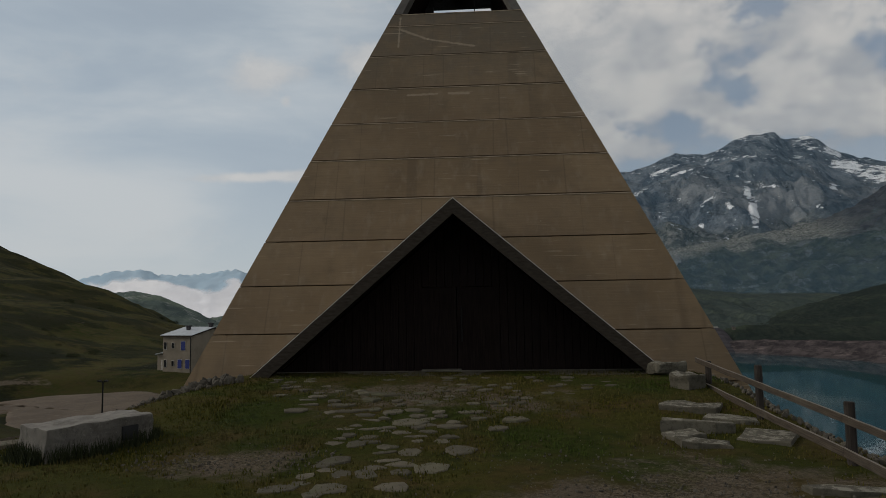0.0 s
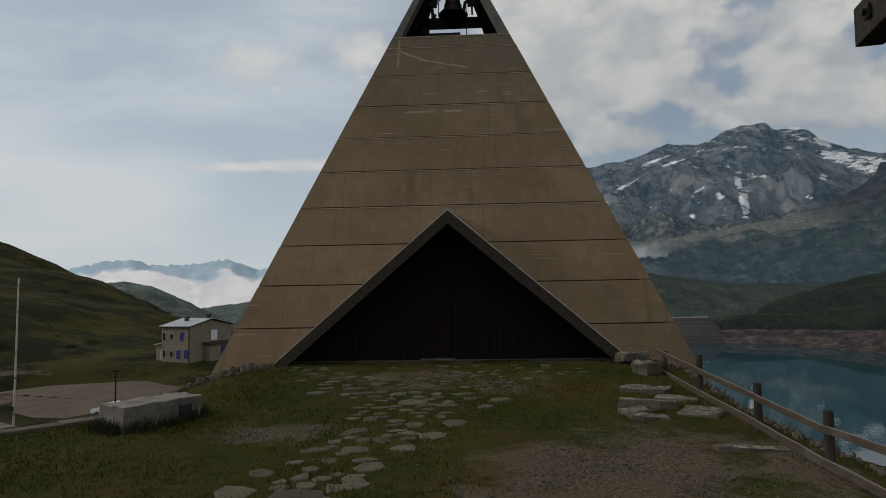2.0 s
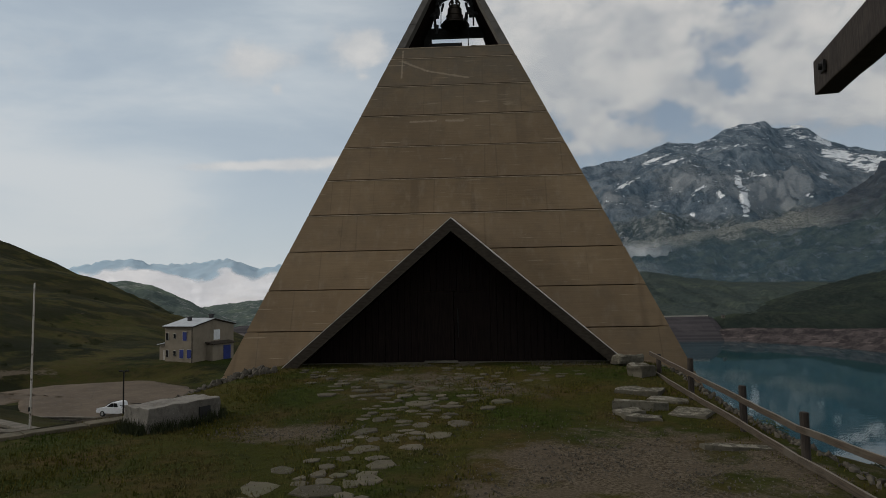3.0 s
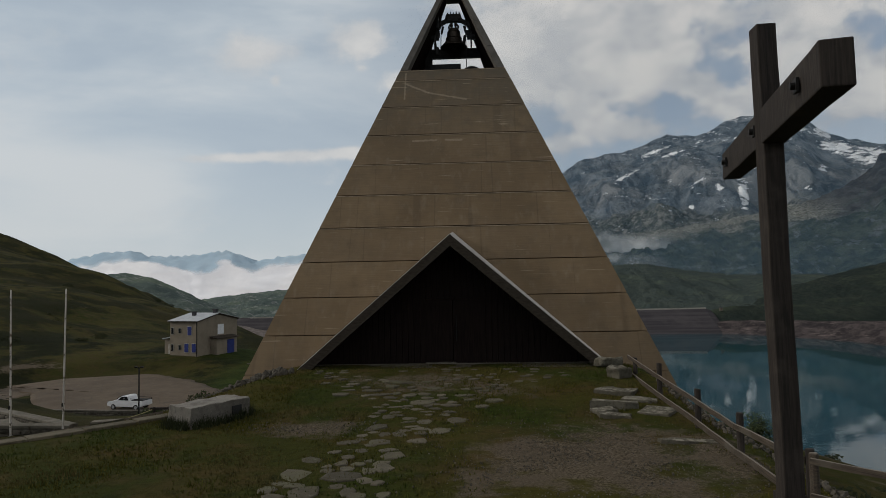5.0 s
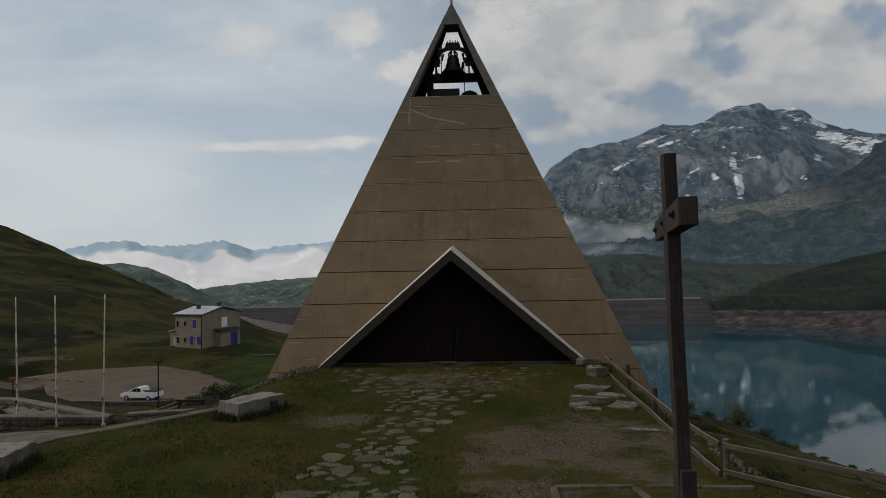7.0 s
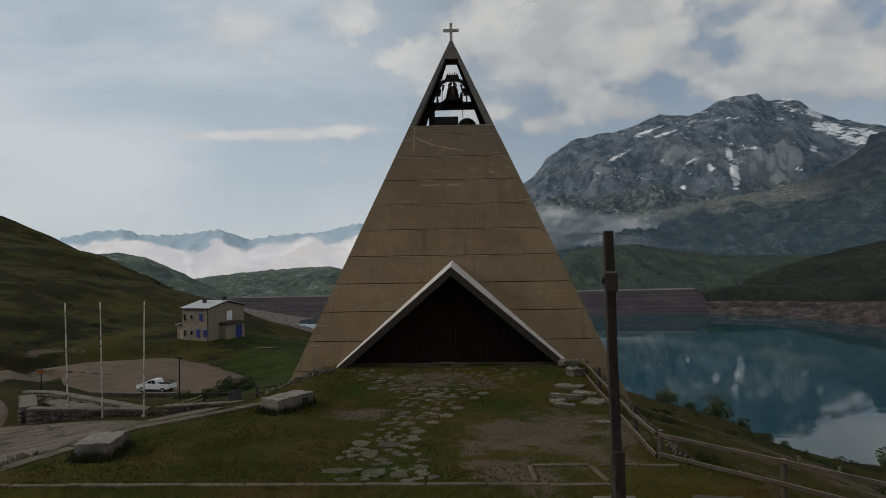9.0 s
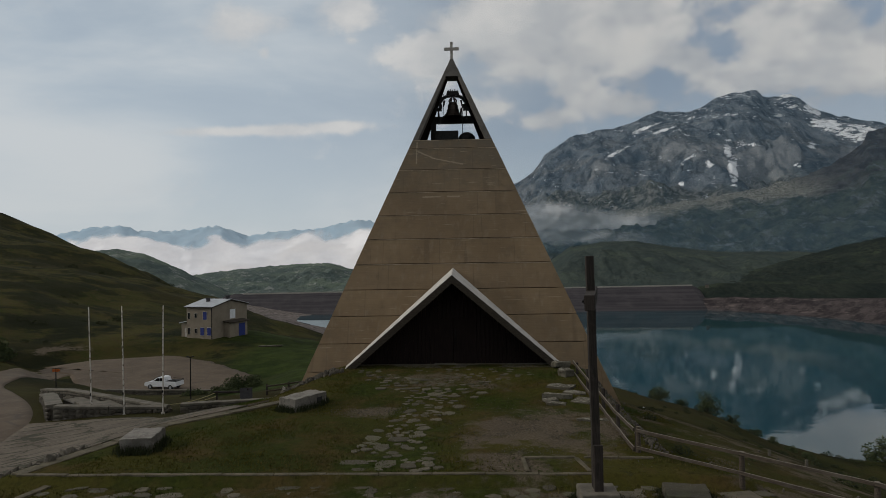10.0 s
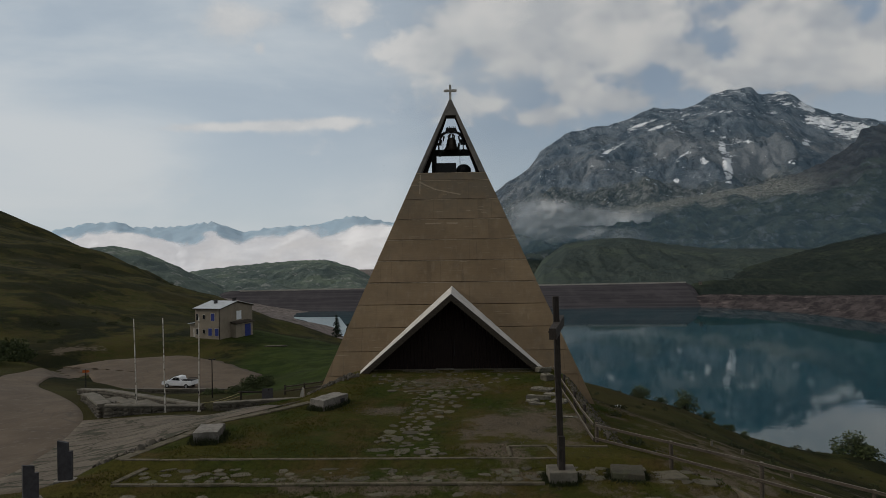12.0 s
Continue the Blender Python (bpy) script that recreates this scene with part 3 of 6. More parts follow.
# ---- small builders ----
def finish(bm, smooth=False):
    bmesh.ops.recalc_face_normals(bm, faces=bm.faces)
    me = bpy.data.meshes.new("mesh")
    bm.to_mesh(me)
    bm.free()
    if smooth:
        me.shade_smooth()
    return me


def part(name, bm, mat, parent=None, label="", smooth=False, m=None):
    me = bm if isinstance(bm, bpy.types.Mesh) else finish(bm, smooth)
    me.materials.clear()
    me.materials.append(M[mat])
    ob = new(name, me)
    if parent is not None:
        ob.parent = parent
    if m is not None:
        ob.matrix_basis = m
    if label:
        tagged(ob, label)
    return ob


def thing(name, m, label, category, group="", kind=""):
    ob = new(name)
    ob.empty_display_size = 0.3
    ob.matrix_basis = m
    return tagged(ob, label, category, group, kind)


def box(bm, x0, x1, y0, y1, z0, z1, bevel=0.0, m=None):
    c = bmesh.ops.create_cube(bm, size=1.0)["verts"]
    for v in c:
        v.co = Vector(((x0 + x1) / 2 + v.co.x * (x1 - x0), (y0 + y1) / 2 + v.co.y * (y1 - y0), (z0 + z1) / 2 + v.co.z * (z1 - z0)))
    if bevel:
        es = list({e for v in c for e in v.link_edges})
        r = bmesh.ops.bevel(bm, geom=es, offset=bevel, segments=2, profile=0.6, affect="EDGES")
        c = list({v for f in r["faces"] for v in f.verts} | {v for v in c if v.is_valid})
    if m is not None:
        bmesh.ops.transform(bm, matrix=m, verts=c)
    return bm


def cube(*a, **k):
    return box(bmesh.new(), *a, **k)


def rod(bm, a, b, r0, r1=None, seg=8):
    a, b = Vector(a), Vector(b)
    r1 = r0 if r1 is None else r1
    q = (b - a).to_track_quat("Z", "Y").to_matrix().to_4x4()
    g = bmesh.ops.create_cone(bm, cap_ends=True, segments=seg, radius1=r0, radius2=r1, depth=(b - a).length,
                              matrix=Matrix.Translation((a + b) / 2) @ q)
    return bm


def prism(bm, ring, push):
    """A flat ring of points made solid by pushing it along a vector."""
    push = Vector(push)
    a = [bm.verts.new(p) for p in ring]
    b = [bm.verts.new(Vector(p) + push) for p in ring]
    bm.faces.new(a)
    bm.faces.new(b[::-1])
    n = len(a)
    for i in range(n):
        bm.faces.new((a[i], b[i], b[(i + 1) % n], a[(i + 1) % n]))
    return bm


def lathe(bm, rings, seg=24):
    rows = [[bm.verts.new((r * math.cos(2 * math.pi * i / seg), r * math.sin(2 * math.pi * i / seg), z)) for i in range(seg)] for r, z in rings]
    for p, q in zip(rows, rows[1:]):
        for i in range(seg):
            bm.faces.new((p[i], p[(i + 1) % seg], q[(i + 1) % seg], q[i]))
    return bm


def roughen(bm, amount, size, seed=0.0):
    for v in bm.verts:
        v.co += noise.noise_vector(v.co / size + Vector((seed, seed * 1.7, 0))) * amount
    return bm


def smooth01(t):
    t = np.clip(t, 0.0, 1.0)
    return t * t * (3 - 2 * t)


# ---- the lie of the land ----
WATER = -63.0
LAND_WEST = [
    (-9, -5.5, -1.8), (-12, -3.2, -3.1), (-10, 0.3, -3.3), (-12, -12, -1.5), (-15.6, -3.1, -3.05), (-19.3, -3.3, -3.1), (-17, -13, -2.5), (-23, -8, -3.2),
    (-32, 5, -4.0), (-33, 12, -4.9), (-22, 8, -4.6), (-21, 14, -6.2), (-43, 26, -6.2), (-33, 34, -9.2), (-27, 24, -7.7), (-52, 55, -8.8), (-33, 56, -8.7),
    (-24, 40, -8.6), (-41, 68, -7.55), (-38, 78, -7.9), (-52, 80, -7.2), (-12, 26, -5.0), (-16, -30, -1.6), (-26, -30, -1.6),
]
LAND_HILL = [
    (-62, 25, -5.0), (-70, 50, -6.0), (-80, 90, -4.0), (-115, 150, 1), (-165, 250, 8), (-319, 400, 31), (-260, 400, 9), (-216, 400, -12),
    (-183, 400, -23), (-60, 130, -11), (-70, 200, -18), (-110, 300, -26), (-130, 400, -36), (-450, 520, 72), (-400, 250, 54),
    (-250, 100, 30), (-150, 20, 10), (-100, -50, 4), (-60, -60, 0), (-170, 560, -46), (-300, 620, -36),
]
LAND_LAKE = [
    (0, 14, -3.2), (0, 60, -10), (-25, 100, -14), (0, 160, -28), (0, 260, -50), (0, 380, -66), (-60, 360, -58), (-85, 450, -64), (-204, 747, -63.4), (-153, 636, -63.2), (-119, 553, -63.0), (-210, 640, -57), (-60, 520, -70),
    (-110, 640, -69), (60, 300, -70), (-60, 640, -66), (0, 560, -75), (250, 300, -88), (400, 150, -88), (200, 500, -88), (300, 650, -84),
]
LAND_EAST = [
    (7.6, -8, -1.75), (8, 4, -3.4), (12, 6, -6.2), (8.5, -18, -1.5), (13, -20, -2.6), (20, -10, -5.6), (21, 8, -8.6), (18.3, 30, -9.2), (25, 30, -11.2), (29.7, 30, -13.5), (33.5, 25, -14.8), (44, 37, -18.0), (50, 37, -19.2), (25, 62, -23), (42, 62, -29),
    (40, 84, -33), (33, 0, -14.0), (55, -10, -19), (60, 30, -24), (70, 60, -37), (95, 0, -38), (120, 120, -64), (80, 140, -52), (150, 60, -72),
    (60, 170, -54), (20, 120, -34), (0, -60, -1.0), (14, -34, -2.2), (25, -50, -5), (70, -60, -20),
]
FAR_LAND = [(0, 900, -60), (400, 900, -78), (900, 900, -78), (-600, 900, -30), (0, 2000, -60), (1500, 2500, -40), (-1500, 2000, -60), (0, 4900, -60), (3000, 4900, 0), (-3000, 4900, -60), (900, 0, -90), (900, -900, -60), (-900, -900, 60), (0, -900, 0)]
_K = np.array(LAND_WEST + LAND_HILL + LAND_LAKE + LAND_EAST + FAR_LAND, float)


def _kernel(d):
    return np.sqrt(d * d + 9.0)


_d = np.hypot(_K[:, None, 0] - _K[None, :, 0], _K[:, None, 1] - _K[None, :, 1])
_W = np.linalg.solve(_kernel(_d) + 0.02 * np.eye(len(_K)), _K[:, 2])

TERRACE = [(-11.0, -21.1), (-9.3, -15.9), (-6.5, -12.7), (-5.6, -10.2), (-5.0, -6.9), (5.4, -6.9), (5.75, -9.0), (5.75, -19.4), (10.5, -24.6), (15.5, -30.0), (13.0, -36.0), (-12.0, -36.0), (-12.0, -23.0)]


def inside_by(poly, x, y):
    """Metres by which places lie inside a polygon; outside they are negative."""
    best, odd = np.full(x.shape, 1e9), np.zeros(x.shape, bool)
    for (ax, ay), (bx, by) in zip(poly, poly[1:] + poly[:1]):
        ex, ey = bx - ax, by - ay
        t = np.clip(((x - ax) * ex + (y - ay) * ey) / (ex * ex + ey * ey), 0, 1)
        best = np.minimum(best, np.hypot(x - ax - t * ex, y - ay - t * ey))
        cross = ((ay > y) != (by > y)) & (x < (bx - ax) * (y - ay) / (by - ay + 1e-12) + ax)
        odd ^= cross
    return np.where(odd, best, -best)


def terrace_level(x, y):
    z = -0.42 + 0.45 * smooth01((y + 14.0) / 6.5)
    z = z - 0.20 * smooth01((-21.12 - y) / 0.12) - 0.15 * smooth01((-22.87 - y) / 0.12)
    return z - 0.09 * np.maximum(0, x - 6.0)


PARKING = [(-57, 50), (-54, 56), (-44, 60), (-36, 54), (-26, 42.5), (-25.5, 33.5), (-33, 32.6), (-41, 33), (-44, 36), (-50, 44)]


DRIVE = [(-22.0, -4.6), (-15.5, -5.0), (-9.4, -9.8), (-7.0, -12.4), (-9.9, -15.9), (-11.4, -20.4), (-16.7, -20.0), (-18.2, -15.2), (-19.6, -11.0)]
ROAD = [  # inner and outer edge
    (-14.5, -30, -27, -34), (-16.2, -21, -29, -24), (-17.6, -15, -31, -16), (-18.8, -10.8, -33, -8), (-22.2, -3.4, -35, 2), (-28.5, 5.2, -40, 11), (-38, 16, -46, 21),
    (-42, 23, -49.5, 28), (-46, 33, -54, 39), (-50, 43, -57, 49), (-47, 49, -54, 54.5)]
ROAD_RING = [(r[0], r[1]) for r in ROAD] + [(r[2], r[3]) for r in ROAD[::-1]]


def land(x, y):
    x, y = np.asarray(x, float), np.asarray(y, float)
    z = np.zeros(x.shape)
    for (kx, ky, _), w in zip(_K, _W):
        z += w * _kernel(np.hypot(x - kx, y - ky))
    park = smooth01((inside_by(PARKING, x, y) + 6.0) / 4.5)
    z = z * (1 - park) - 9.15 * park
    s = inside_by(TERRACE, x, y)
    reach = np.where(x > 0, 1.5, 2.6)
    m = smooth01((s + reach) / reach)
    return z * (1 - m) + terrace_level(x, y) * m


def land_at(x, y):
    return float(land(np.array([x]), np.array([y]))[0])


def steps(lo, hi, fine_lo, fine_hi, fine, grow):
    out = list(np.arange(fine_lo, fine_hi, fine))
    d, p = fine, fine_hi
    while p < hi:
        out.append(p); d *= grow; p += d
    out.append(hi)
    d, p = fine, fine_lo - fine
    low = []
    while p > lo:
        low.append(p); d *= grow; p -= d
    return np.array(([lo] + low[::-1] + out))


def sheet(xs, ys, z, name, mat, colors=None, attr="cover", smooth=True):
    nx, ny = len(xs), len(ys)
    gx, gy = np.meshgrid(xs, ys)
    co = np.stack([gx.ravel(), gy.ravel(), z.ravel()], 1)
    i = (np.arange(ny - 1)[:, None] * nx + np.arange(nx - 1)[None, :]).ravel()
    me = bpy.data.meshes.new(name)
    me.from_pydata(co.tolist(), [], np.stack([i, i + 1, i + nx + 1, i + nx], 1).tolist())
    if colors is not None:
        a = me.attributes.new(attr, "FLOAT_COLOR", "POINT")
        a.data.foreach_set("color", colors.reshape(-1, 4).astype(np.float32).ravel())
    if smooth:
        me.shade_smooth()
    return part(name, me, mat)


def fractal(x, y, size, octaves=4, seed=0.0):
    out = np.empty(x.size)
    for i, (a, b) in enumerate(zip(x.ravel() / size, y.ravel() / size)):
        out[i] = noise.fractal((a, b, seed), 1.0, 2.1, octaves)
    return out.reshape(x.shape)


def build_ground():
    xs = steps(-3300, 3300, -14.0, 16.0, 0.24, 1.042)
    ys = steps(-900, 4950, -36.0, -5.0, 0.24, 1.032)
    gx, gy = np.meshgrid(xs, ys)
    z = land(gx, gy)
    s = inside_by(TERRACE, gx, gy)
    away = np.hypot(gx, gy + 20)
    off = smooth01(-s / 3.0)
    bare = np.ones(gx.shape)
    for ring in (PARKING, DRIVE, ROAD_RING):
        bare = bare * (1 - smooth01((inside_by(ring, gx, gy) + 6) / 5.0))
    off = off * bare
    for ring in (PARKING, ROAD_RING, DRIVE):
        z -= (0.10 if ring is DRIVE else 0.14) * smooth01((inside_by(ring, gx, gy) - 0.3) / 2.0)      # bed under the paving
    z += off * fractal(gx, gy, 9.0, 4, 3.0) * 0.32 * np.minimum(1.0, away / 40.0)
    z += bare * smooth01((away - 60) / 120) * fractal(gx, gy, 60.0, 6, 9.0) * np.clip(away * 0.017, 0, 6.0) * np.where(gx > 0, 0.4, 1.0) * np.clip((z + 60) / 30, 0.06, 1.0)
    slope = smooth01((away - 75) / 60) * smooth01((-gx - 45) / 40) * np.clip((z + 30) / 20, 0, 1)
    z += bare * slope * 3.0 * (0.32 - np.abs(fractal(gx + 0.5 * gy, gy * 0.55, 46.0, 5, 21.0)))      # folds and gullies of the hillside
    z += 0.035 * fractal(gx, gy, 1.6, 3, 5.0) * smooth01((s + 6) / 6)
    cover = np.zeros(gx.shape + (4,))
    cover[..., 3] = 1

    def blob(cx, cy, rx, ry):
        return np.clip(1.15 - np.hypot((gx - cx) / rx, (gy - cy) / ry), 0, 1)
    dirt = np.maximum.reduce([0.92 * blob(2.9, -17.2, 3.3, 4.6), blob(1.6, -20, 1.6, 1.6), 0.75 * blob(-2.9, -14.2, 1.9, 1.2), blob(5.1, -16.8, 0.8, 3.0), 0.6 * blob(-0.5, -10, 5, 2.4),
                              0.7 * blob(-8, -27, 9, 3), 0.58 * blob(0, -22.4, 12.5, 1.7), 0.5 * blob(0, -25.2, 12, 2.2), 0.7 * blob(-41, 31, 6, 3.0), 1.3 * blob(-60.6, 56.6, 1.5, 4.2), 1.3 * blob(-58.6, 60.4, 3.2, 1.0), 0.8 * blob(9, -21, 3, 2)])
    east = np.clip((gx - 5.9) / 2.0, 0, 1) * np.clip((24 - gx) / 10, 0, 1) * np.clip((2 - gy) / 6, 0, 1) * np.clip((gy + 30) / 6, 0, 1)
    cover[..., 0] = np.maximum(dirt, 0.42 * east)
    fresh = np.maximum.reduce([blob(-22, 62, 13, 34), blob(-34, 84, 16, 20), blob(-14, 22, 9, 14)])
    cover[..., 0] = np.where(dirt > 0.05, cover[..., 0], np.maximum(-1.0, -1.4 * fresh) + cover[..., 0])      # below none: fresh green meadow
    shore = np.clip((WATER + 15 - z) / 6.0, 0, 1) * np.clip((away - 120) / 60, 0, 1)
    strand = np.clip((gy - 180) / 150, 0, 1) * np.clip((-34 - z) / 8.0, 0, 1)
    cover[..., 1] = np.maximum(shore, strand)
    cover[..., 2] = np.clip((-s - 2) / 10, 0, 1) * np.clip(1.2 - away / 130, 0.25, 1)
    ob = sheet(xs, ys, z, "ground", "ground", cover)
    tagged(ob, "dark green alpine turf with worn earth and gravel patches", "ground", kind="structure")
    return ob


build_ground()

lake = sheet(np.array([-900.0, 0, 900, 2500]), np.array([-900.0, 0, 700, 1500]), np.full((4, 4), WATER), "water", "water")
tagged(lake, "still teal mountain lake mirroring clouds and peaks", "lake", kind="structure")


def build_shallows():
    """Ruffled water added in the bay before the dam; its pale colour paints reflected sky."""
    ring = [(-205, 712), (-178, 700), (-141, 700), (-101, 546), (-112, 532), (-136, 588), (-170, 660)]
    bm = bmesh.new()
    bm.faces.new([bm.verts.new((x, y, WATER + 0.10)) for x, y in ring])
    tagged(part("water", bm, "ruffled"), "ruffled water in the bay, reflected sky in its pale colour", "lake", kind="structure")


build_shallows()


# ---- distance ----
def massif(name, label, mat, ridge, y_crest, y_foot, z_foot, rough, size, bulge=0.55, nx=200, ny=90, snow=None, seed=1.0, back=500.0, ragged=0.03):
    """A mountain side that climbs from its foot to a crest line; ridge: (x, height) along the crest as seen from the lake."""
    px, pz = np.array(ridge, float).T
    lo, hi = px[0], px[-1]
    u = np.linspace(lo, hi, nx)
    crest = np.interp(u, px, pz)
    v = np.concatenate([np.linspace(0, 1, ny), np.linspace(1, 1.25, 8)[1:]])
    eye = Vector((0.7, -42.0))
    gx, gy, gz = (np.empty((len(v), nx)) for _ in range(3))
    y = y_foot + (y_crest - y_foot) * np.minimum(v, 1)[:, None] + (np.maximum(v, 1) - 1)[:, None] * back * 4
    gy[:] = y
    gx[:] = eye.x + (u[None, :] - eye.x) * (gy - eye.y) / (y_crest - eye.y)
    rise = np.minimum(v, 1)[:, None]
    shape = bulge * rise + (1 - bulge) * rise ** 2.2
    gz[:] = z_foot + (crest[None, :] - z_foot) * shape - (np.maximum(v, 1) - 1)[:, None] * back * 2.5
    n = fractal(gx, gy, size, 6, seed)
    gully = 0.5 - np.abs(fractal(gx, gy * 0.28, size * 0.42, 5, seed + 4))
    crag = 0.35 - np.abs(fractal(gx, gy * 0.6, size * 0.11, 5, seed + 9))
    env = np.sin(np.pi * np.clip(rise, 0, 1)) ** 0.7
    gz += rough * env * (0.55 * n + 0.50 * gully + 0.26 * crag) * smooth01((crest[None, :] - z_foot) / (rough * 2.5 + 1))
    gz += ragged * rough * rise ** 6 * fractal(gx, gy, size * 0.10, 4, seed + 2)
    col = np.zeros(gx.shape + (4,)); col[..., 3] = 1
    col[..., 1] = np.clip(np.broadcast_to(v[:, None], gx.shape), 0, 1)          # how high up the side
    if snow:
        hollow = fractal(gx, gy * 0.6, size * 0.16, 4, seed + 7)
        col[..., 0] = np.clip(snow((gx - eye.x) / (gy - eye.y), (gz - 6.3) / (gy - eye.y)) + 0.22 * hollow, 0, 1)
    me = bpy.data.meshes.new(name)
    rows = len(v)
    i = (np.arange(rows - 1)[:, None] * nx + np.arange(nx - 1)[None, :]).ravel()
    me.from_pydata(np.stack([gx.ravel(), gy.ravel(), gz.ravel()], 1).tolist(), [], np.stack([i, i + 1, i + nx + 1, i + nx], 1).tolist())
    a = me.attributes.new("snow", "FLOAT_COLOR", "POINT")
    a.data.foreach_set("color", col.astype(np.float32).ravel())
    me.shade_smooth()
    return tagged(part(name, me, mat), label, "mountain" if rough > 60 else "hill", kind="structure")


SNOWFIELDS = [  # bearing and height as slopes from the lake, half sizes, lean
    (0.402, 0.124, 0.0075, 0.024, -0.45), (0.326, 0.106, 0.0050, 0.0042, 0.0), (0.337, 0.146, 0.012, 0.0025, 0.55), (0.233, 0.158, 0.020, 0.0030, 0.45), (0.275, 0.193, 0.022, 0.0026, 0.35),
    (0.298, 0.188, 0.015, 0.0025, 0.3), (0.545, 0.190, 0.030, 0.010, -0.18), (0.590, 0.178, 0.040, 0.013, -0.15), (0.520, 0.215, 0.016, 0.006, -0.5), (0.485, 0.238, 0.016, 0.005, -0.1),
    (0.520, 0.160, 0.006, 0.006, -0.4), (0.366, 0.137, 0.007, 0.005, -0.6), (0.395, 0.155, 0.006, 0.010, -0.3), (0.425, 0.165, 0.018, 0.0035, -0.1), (0.500, 0.132, 0.008, 0.003, 0.1)]


def old_snow(a, e):
    out = 0.13 + 0.15 * np.clip((e - 0.15) / 0.08, 0, 1)
    for ca, ce, ra, re, lean in SNOWFIELDS:
        d = np.hypot((a - ca) / ra, (e - ce - lean * (a - ca)) / re)
        out = np.maximum(out, 0.64 * np.clip(1.6 - d, 0, 1))
    return out


massif("backdrop", "grey rocky summit with old snow in its gullies", "mountain",
       [(-420, -40), (-69, 190), (241, 438), (338, 502), (453, 576), (532, 690), (705, 813), (839, 837), (877, 859), (1010, 864), (1200, 933), (1295, 969), (1428, 970), (1484, 961), (1578, 985),
        (1693, 1055), (1768, 1080), (1881, 1093), (1956, 1095), (1993, 1064), (2037, 1051), (2123, 1065), (2180, 1075), (2235, 1043), (2308, 977), (2364, 953), (2475, 920), (2586, 899), (2770, 861), (2900, 845), (3500, 700), (4200, 500)],
       4400, 1900, -50, 230, 900, 0.62, 520, 220, old_snow, 1.0, ragged=0.05)
massif("backdrop", "dark cliffed mountain shoulder above the far shore", "ridge",
       [(90, -40), (213, 100), (296, 158), (460, 172), (604, 183), (706, 198), (808, 210), (977, 226), (1089, 251), (1201, 271), (1290, 299), (1357, 314), (1435, 346), (1491, 379), (1536, 407),
        (1563, 433), (1592, 478), (1637, 495), (1688, 496), (2000, 560), (2500, 600)],
       2600, 1350, -45, 95, 420, 0.6, 330, 140, None, 5.0, ragged=0.16)
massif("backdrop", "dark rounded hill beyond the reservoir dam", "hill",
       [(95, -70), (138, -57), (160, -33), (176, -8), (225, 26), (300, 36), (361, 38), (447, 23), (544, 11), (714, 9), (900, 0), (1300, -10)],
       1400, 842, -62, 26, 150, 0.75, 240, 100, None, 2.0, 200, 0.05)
massif("backdrop", "wooded slope above the stony far shore", "wood_slope",
       [(380, -66), (411, -53), (449, -34), (498, -20), (565, -2), (642, 17), (726, 33), (900, 70), (1200, 110)],
       1100, 790, -68, 16, 120, 0.7, 220, 90, None, 3.0, 200, 0.10)
massif("backdrop", "green spur running down over the end of the dam", "wood_slope",
       [(262, -72), (284, -58), (296, -44), (306, -37), (330, -33), (380, -34), (450, -36), (560, -36), (700, -30)],
       838, 768, -68, 7, 60, 0.9, 160, 40, None, 12.0, 40)


def far_bank():
    """The bared stony shore that climbs from the waterline of the lake to the edge of the woods."""
    foot = np.array([(250, 790), (280, 778), (305, 765), (332, 728), (359, 685), (376, 643), (391, 575), (402, 480), (430, 370)], float)
    crown = np.array([(268, 812, -60), (288, 806, -52), (312, 790, -49), (352, 772, -48.5), (386, 735, -47.6), (407, 700, -46), (437, 640, -42.8), (470, 545, -38), (520, 430, -32)], float)
    t, n, rows = np.linspace(0, len(foot) - 1, 220), np.arange(len(foot)), 34
    fx, fy = (np.interp(t, n, foot[:, i]) for i in (0, 1))
    cx, cy, cz = (np.interp(t, n, crown[:, i]) for i in (0, 1, 2))
    w = np.linspace(-0.25, 1.0, rows)[:, None]
    gx, gy, gz = fx + (cx - fx) * w, fy + (cy - fy) * w, -63.0 + (cz + 63.0) * w
    terraces = 0.9 * np.sin(w * 26.0 + 2.0 * fractal(gx, gy, 60.0, 3, 8.0))
    gz = gz + (fractal(gx, gy, 26.0, 5, 4.0) * 3.2 + terraces) * np.clip(w * 3.0, 0, 1) * np.clip((1.15 - w) * 3, 0, 1)
    back = np.stack([cx + (cx - fx) * 1.6, cy + (cy - fy) * 1.6, cz - 6.0], -1)
    co = np.concatenate([np.stack([gx, gy, gz], -1).reshape(-1, 3), back])
    nx = len(t)
    i = (np.arange(rows)[:, None] * nx + np.arange(nx - 1)[None, :]).ravel()
    me = bpy.data.meshes.new("bank")
    me.from_pydata(co.tolist(), [], np.stack([i, i + 1, i + nx + 1, i + nx], 1).tolist())
    me.shade_smooth()
    tagged(part("backdrop", me, "shore"), "bared reddish stony shore of the drawn-down lake", "shore", kind="structure")


far_bank()
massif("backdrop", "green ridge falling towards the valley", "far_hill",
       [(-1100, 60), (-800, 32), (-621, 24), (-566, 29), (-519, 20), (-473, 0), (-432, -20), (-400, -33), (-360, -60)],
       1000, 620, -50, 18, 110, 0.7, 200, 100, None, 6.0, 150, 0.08)
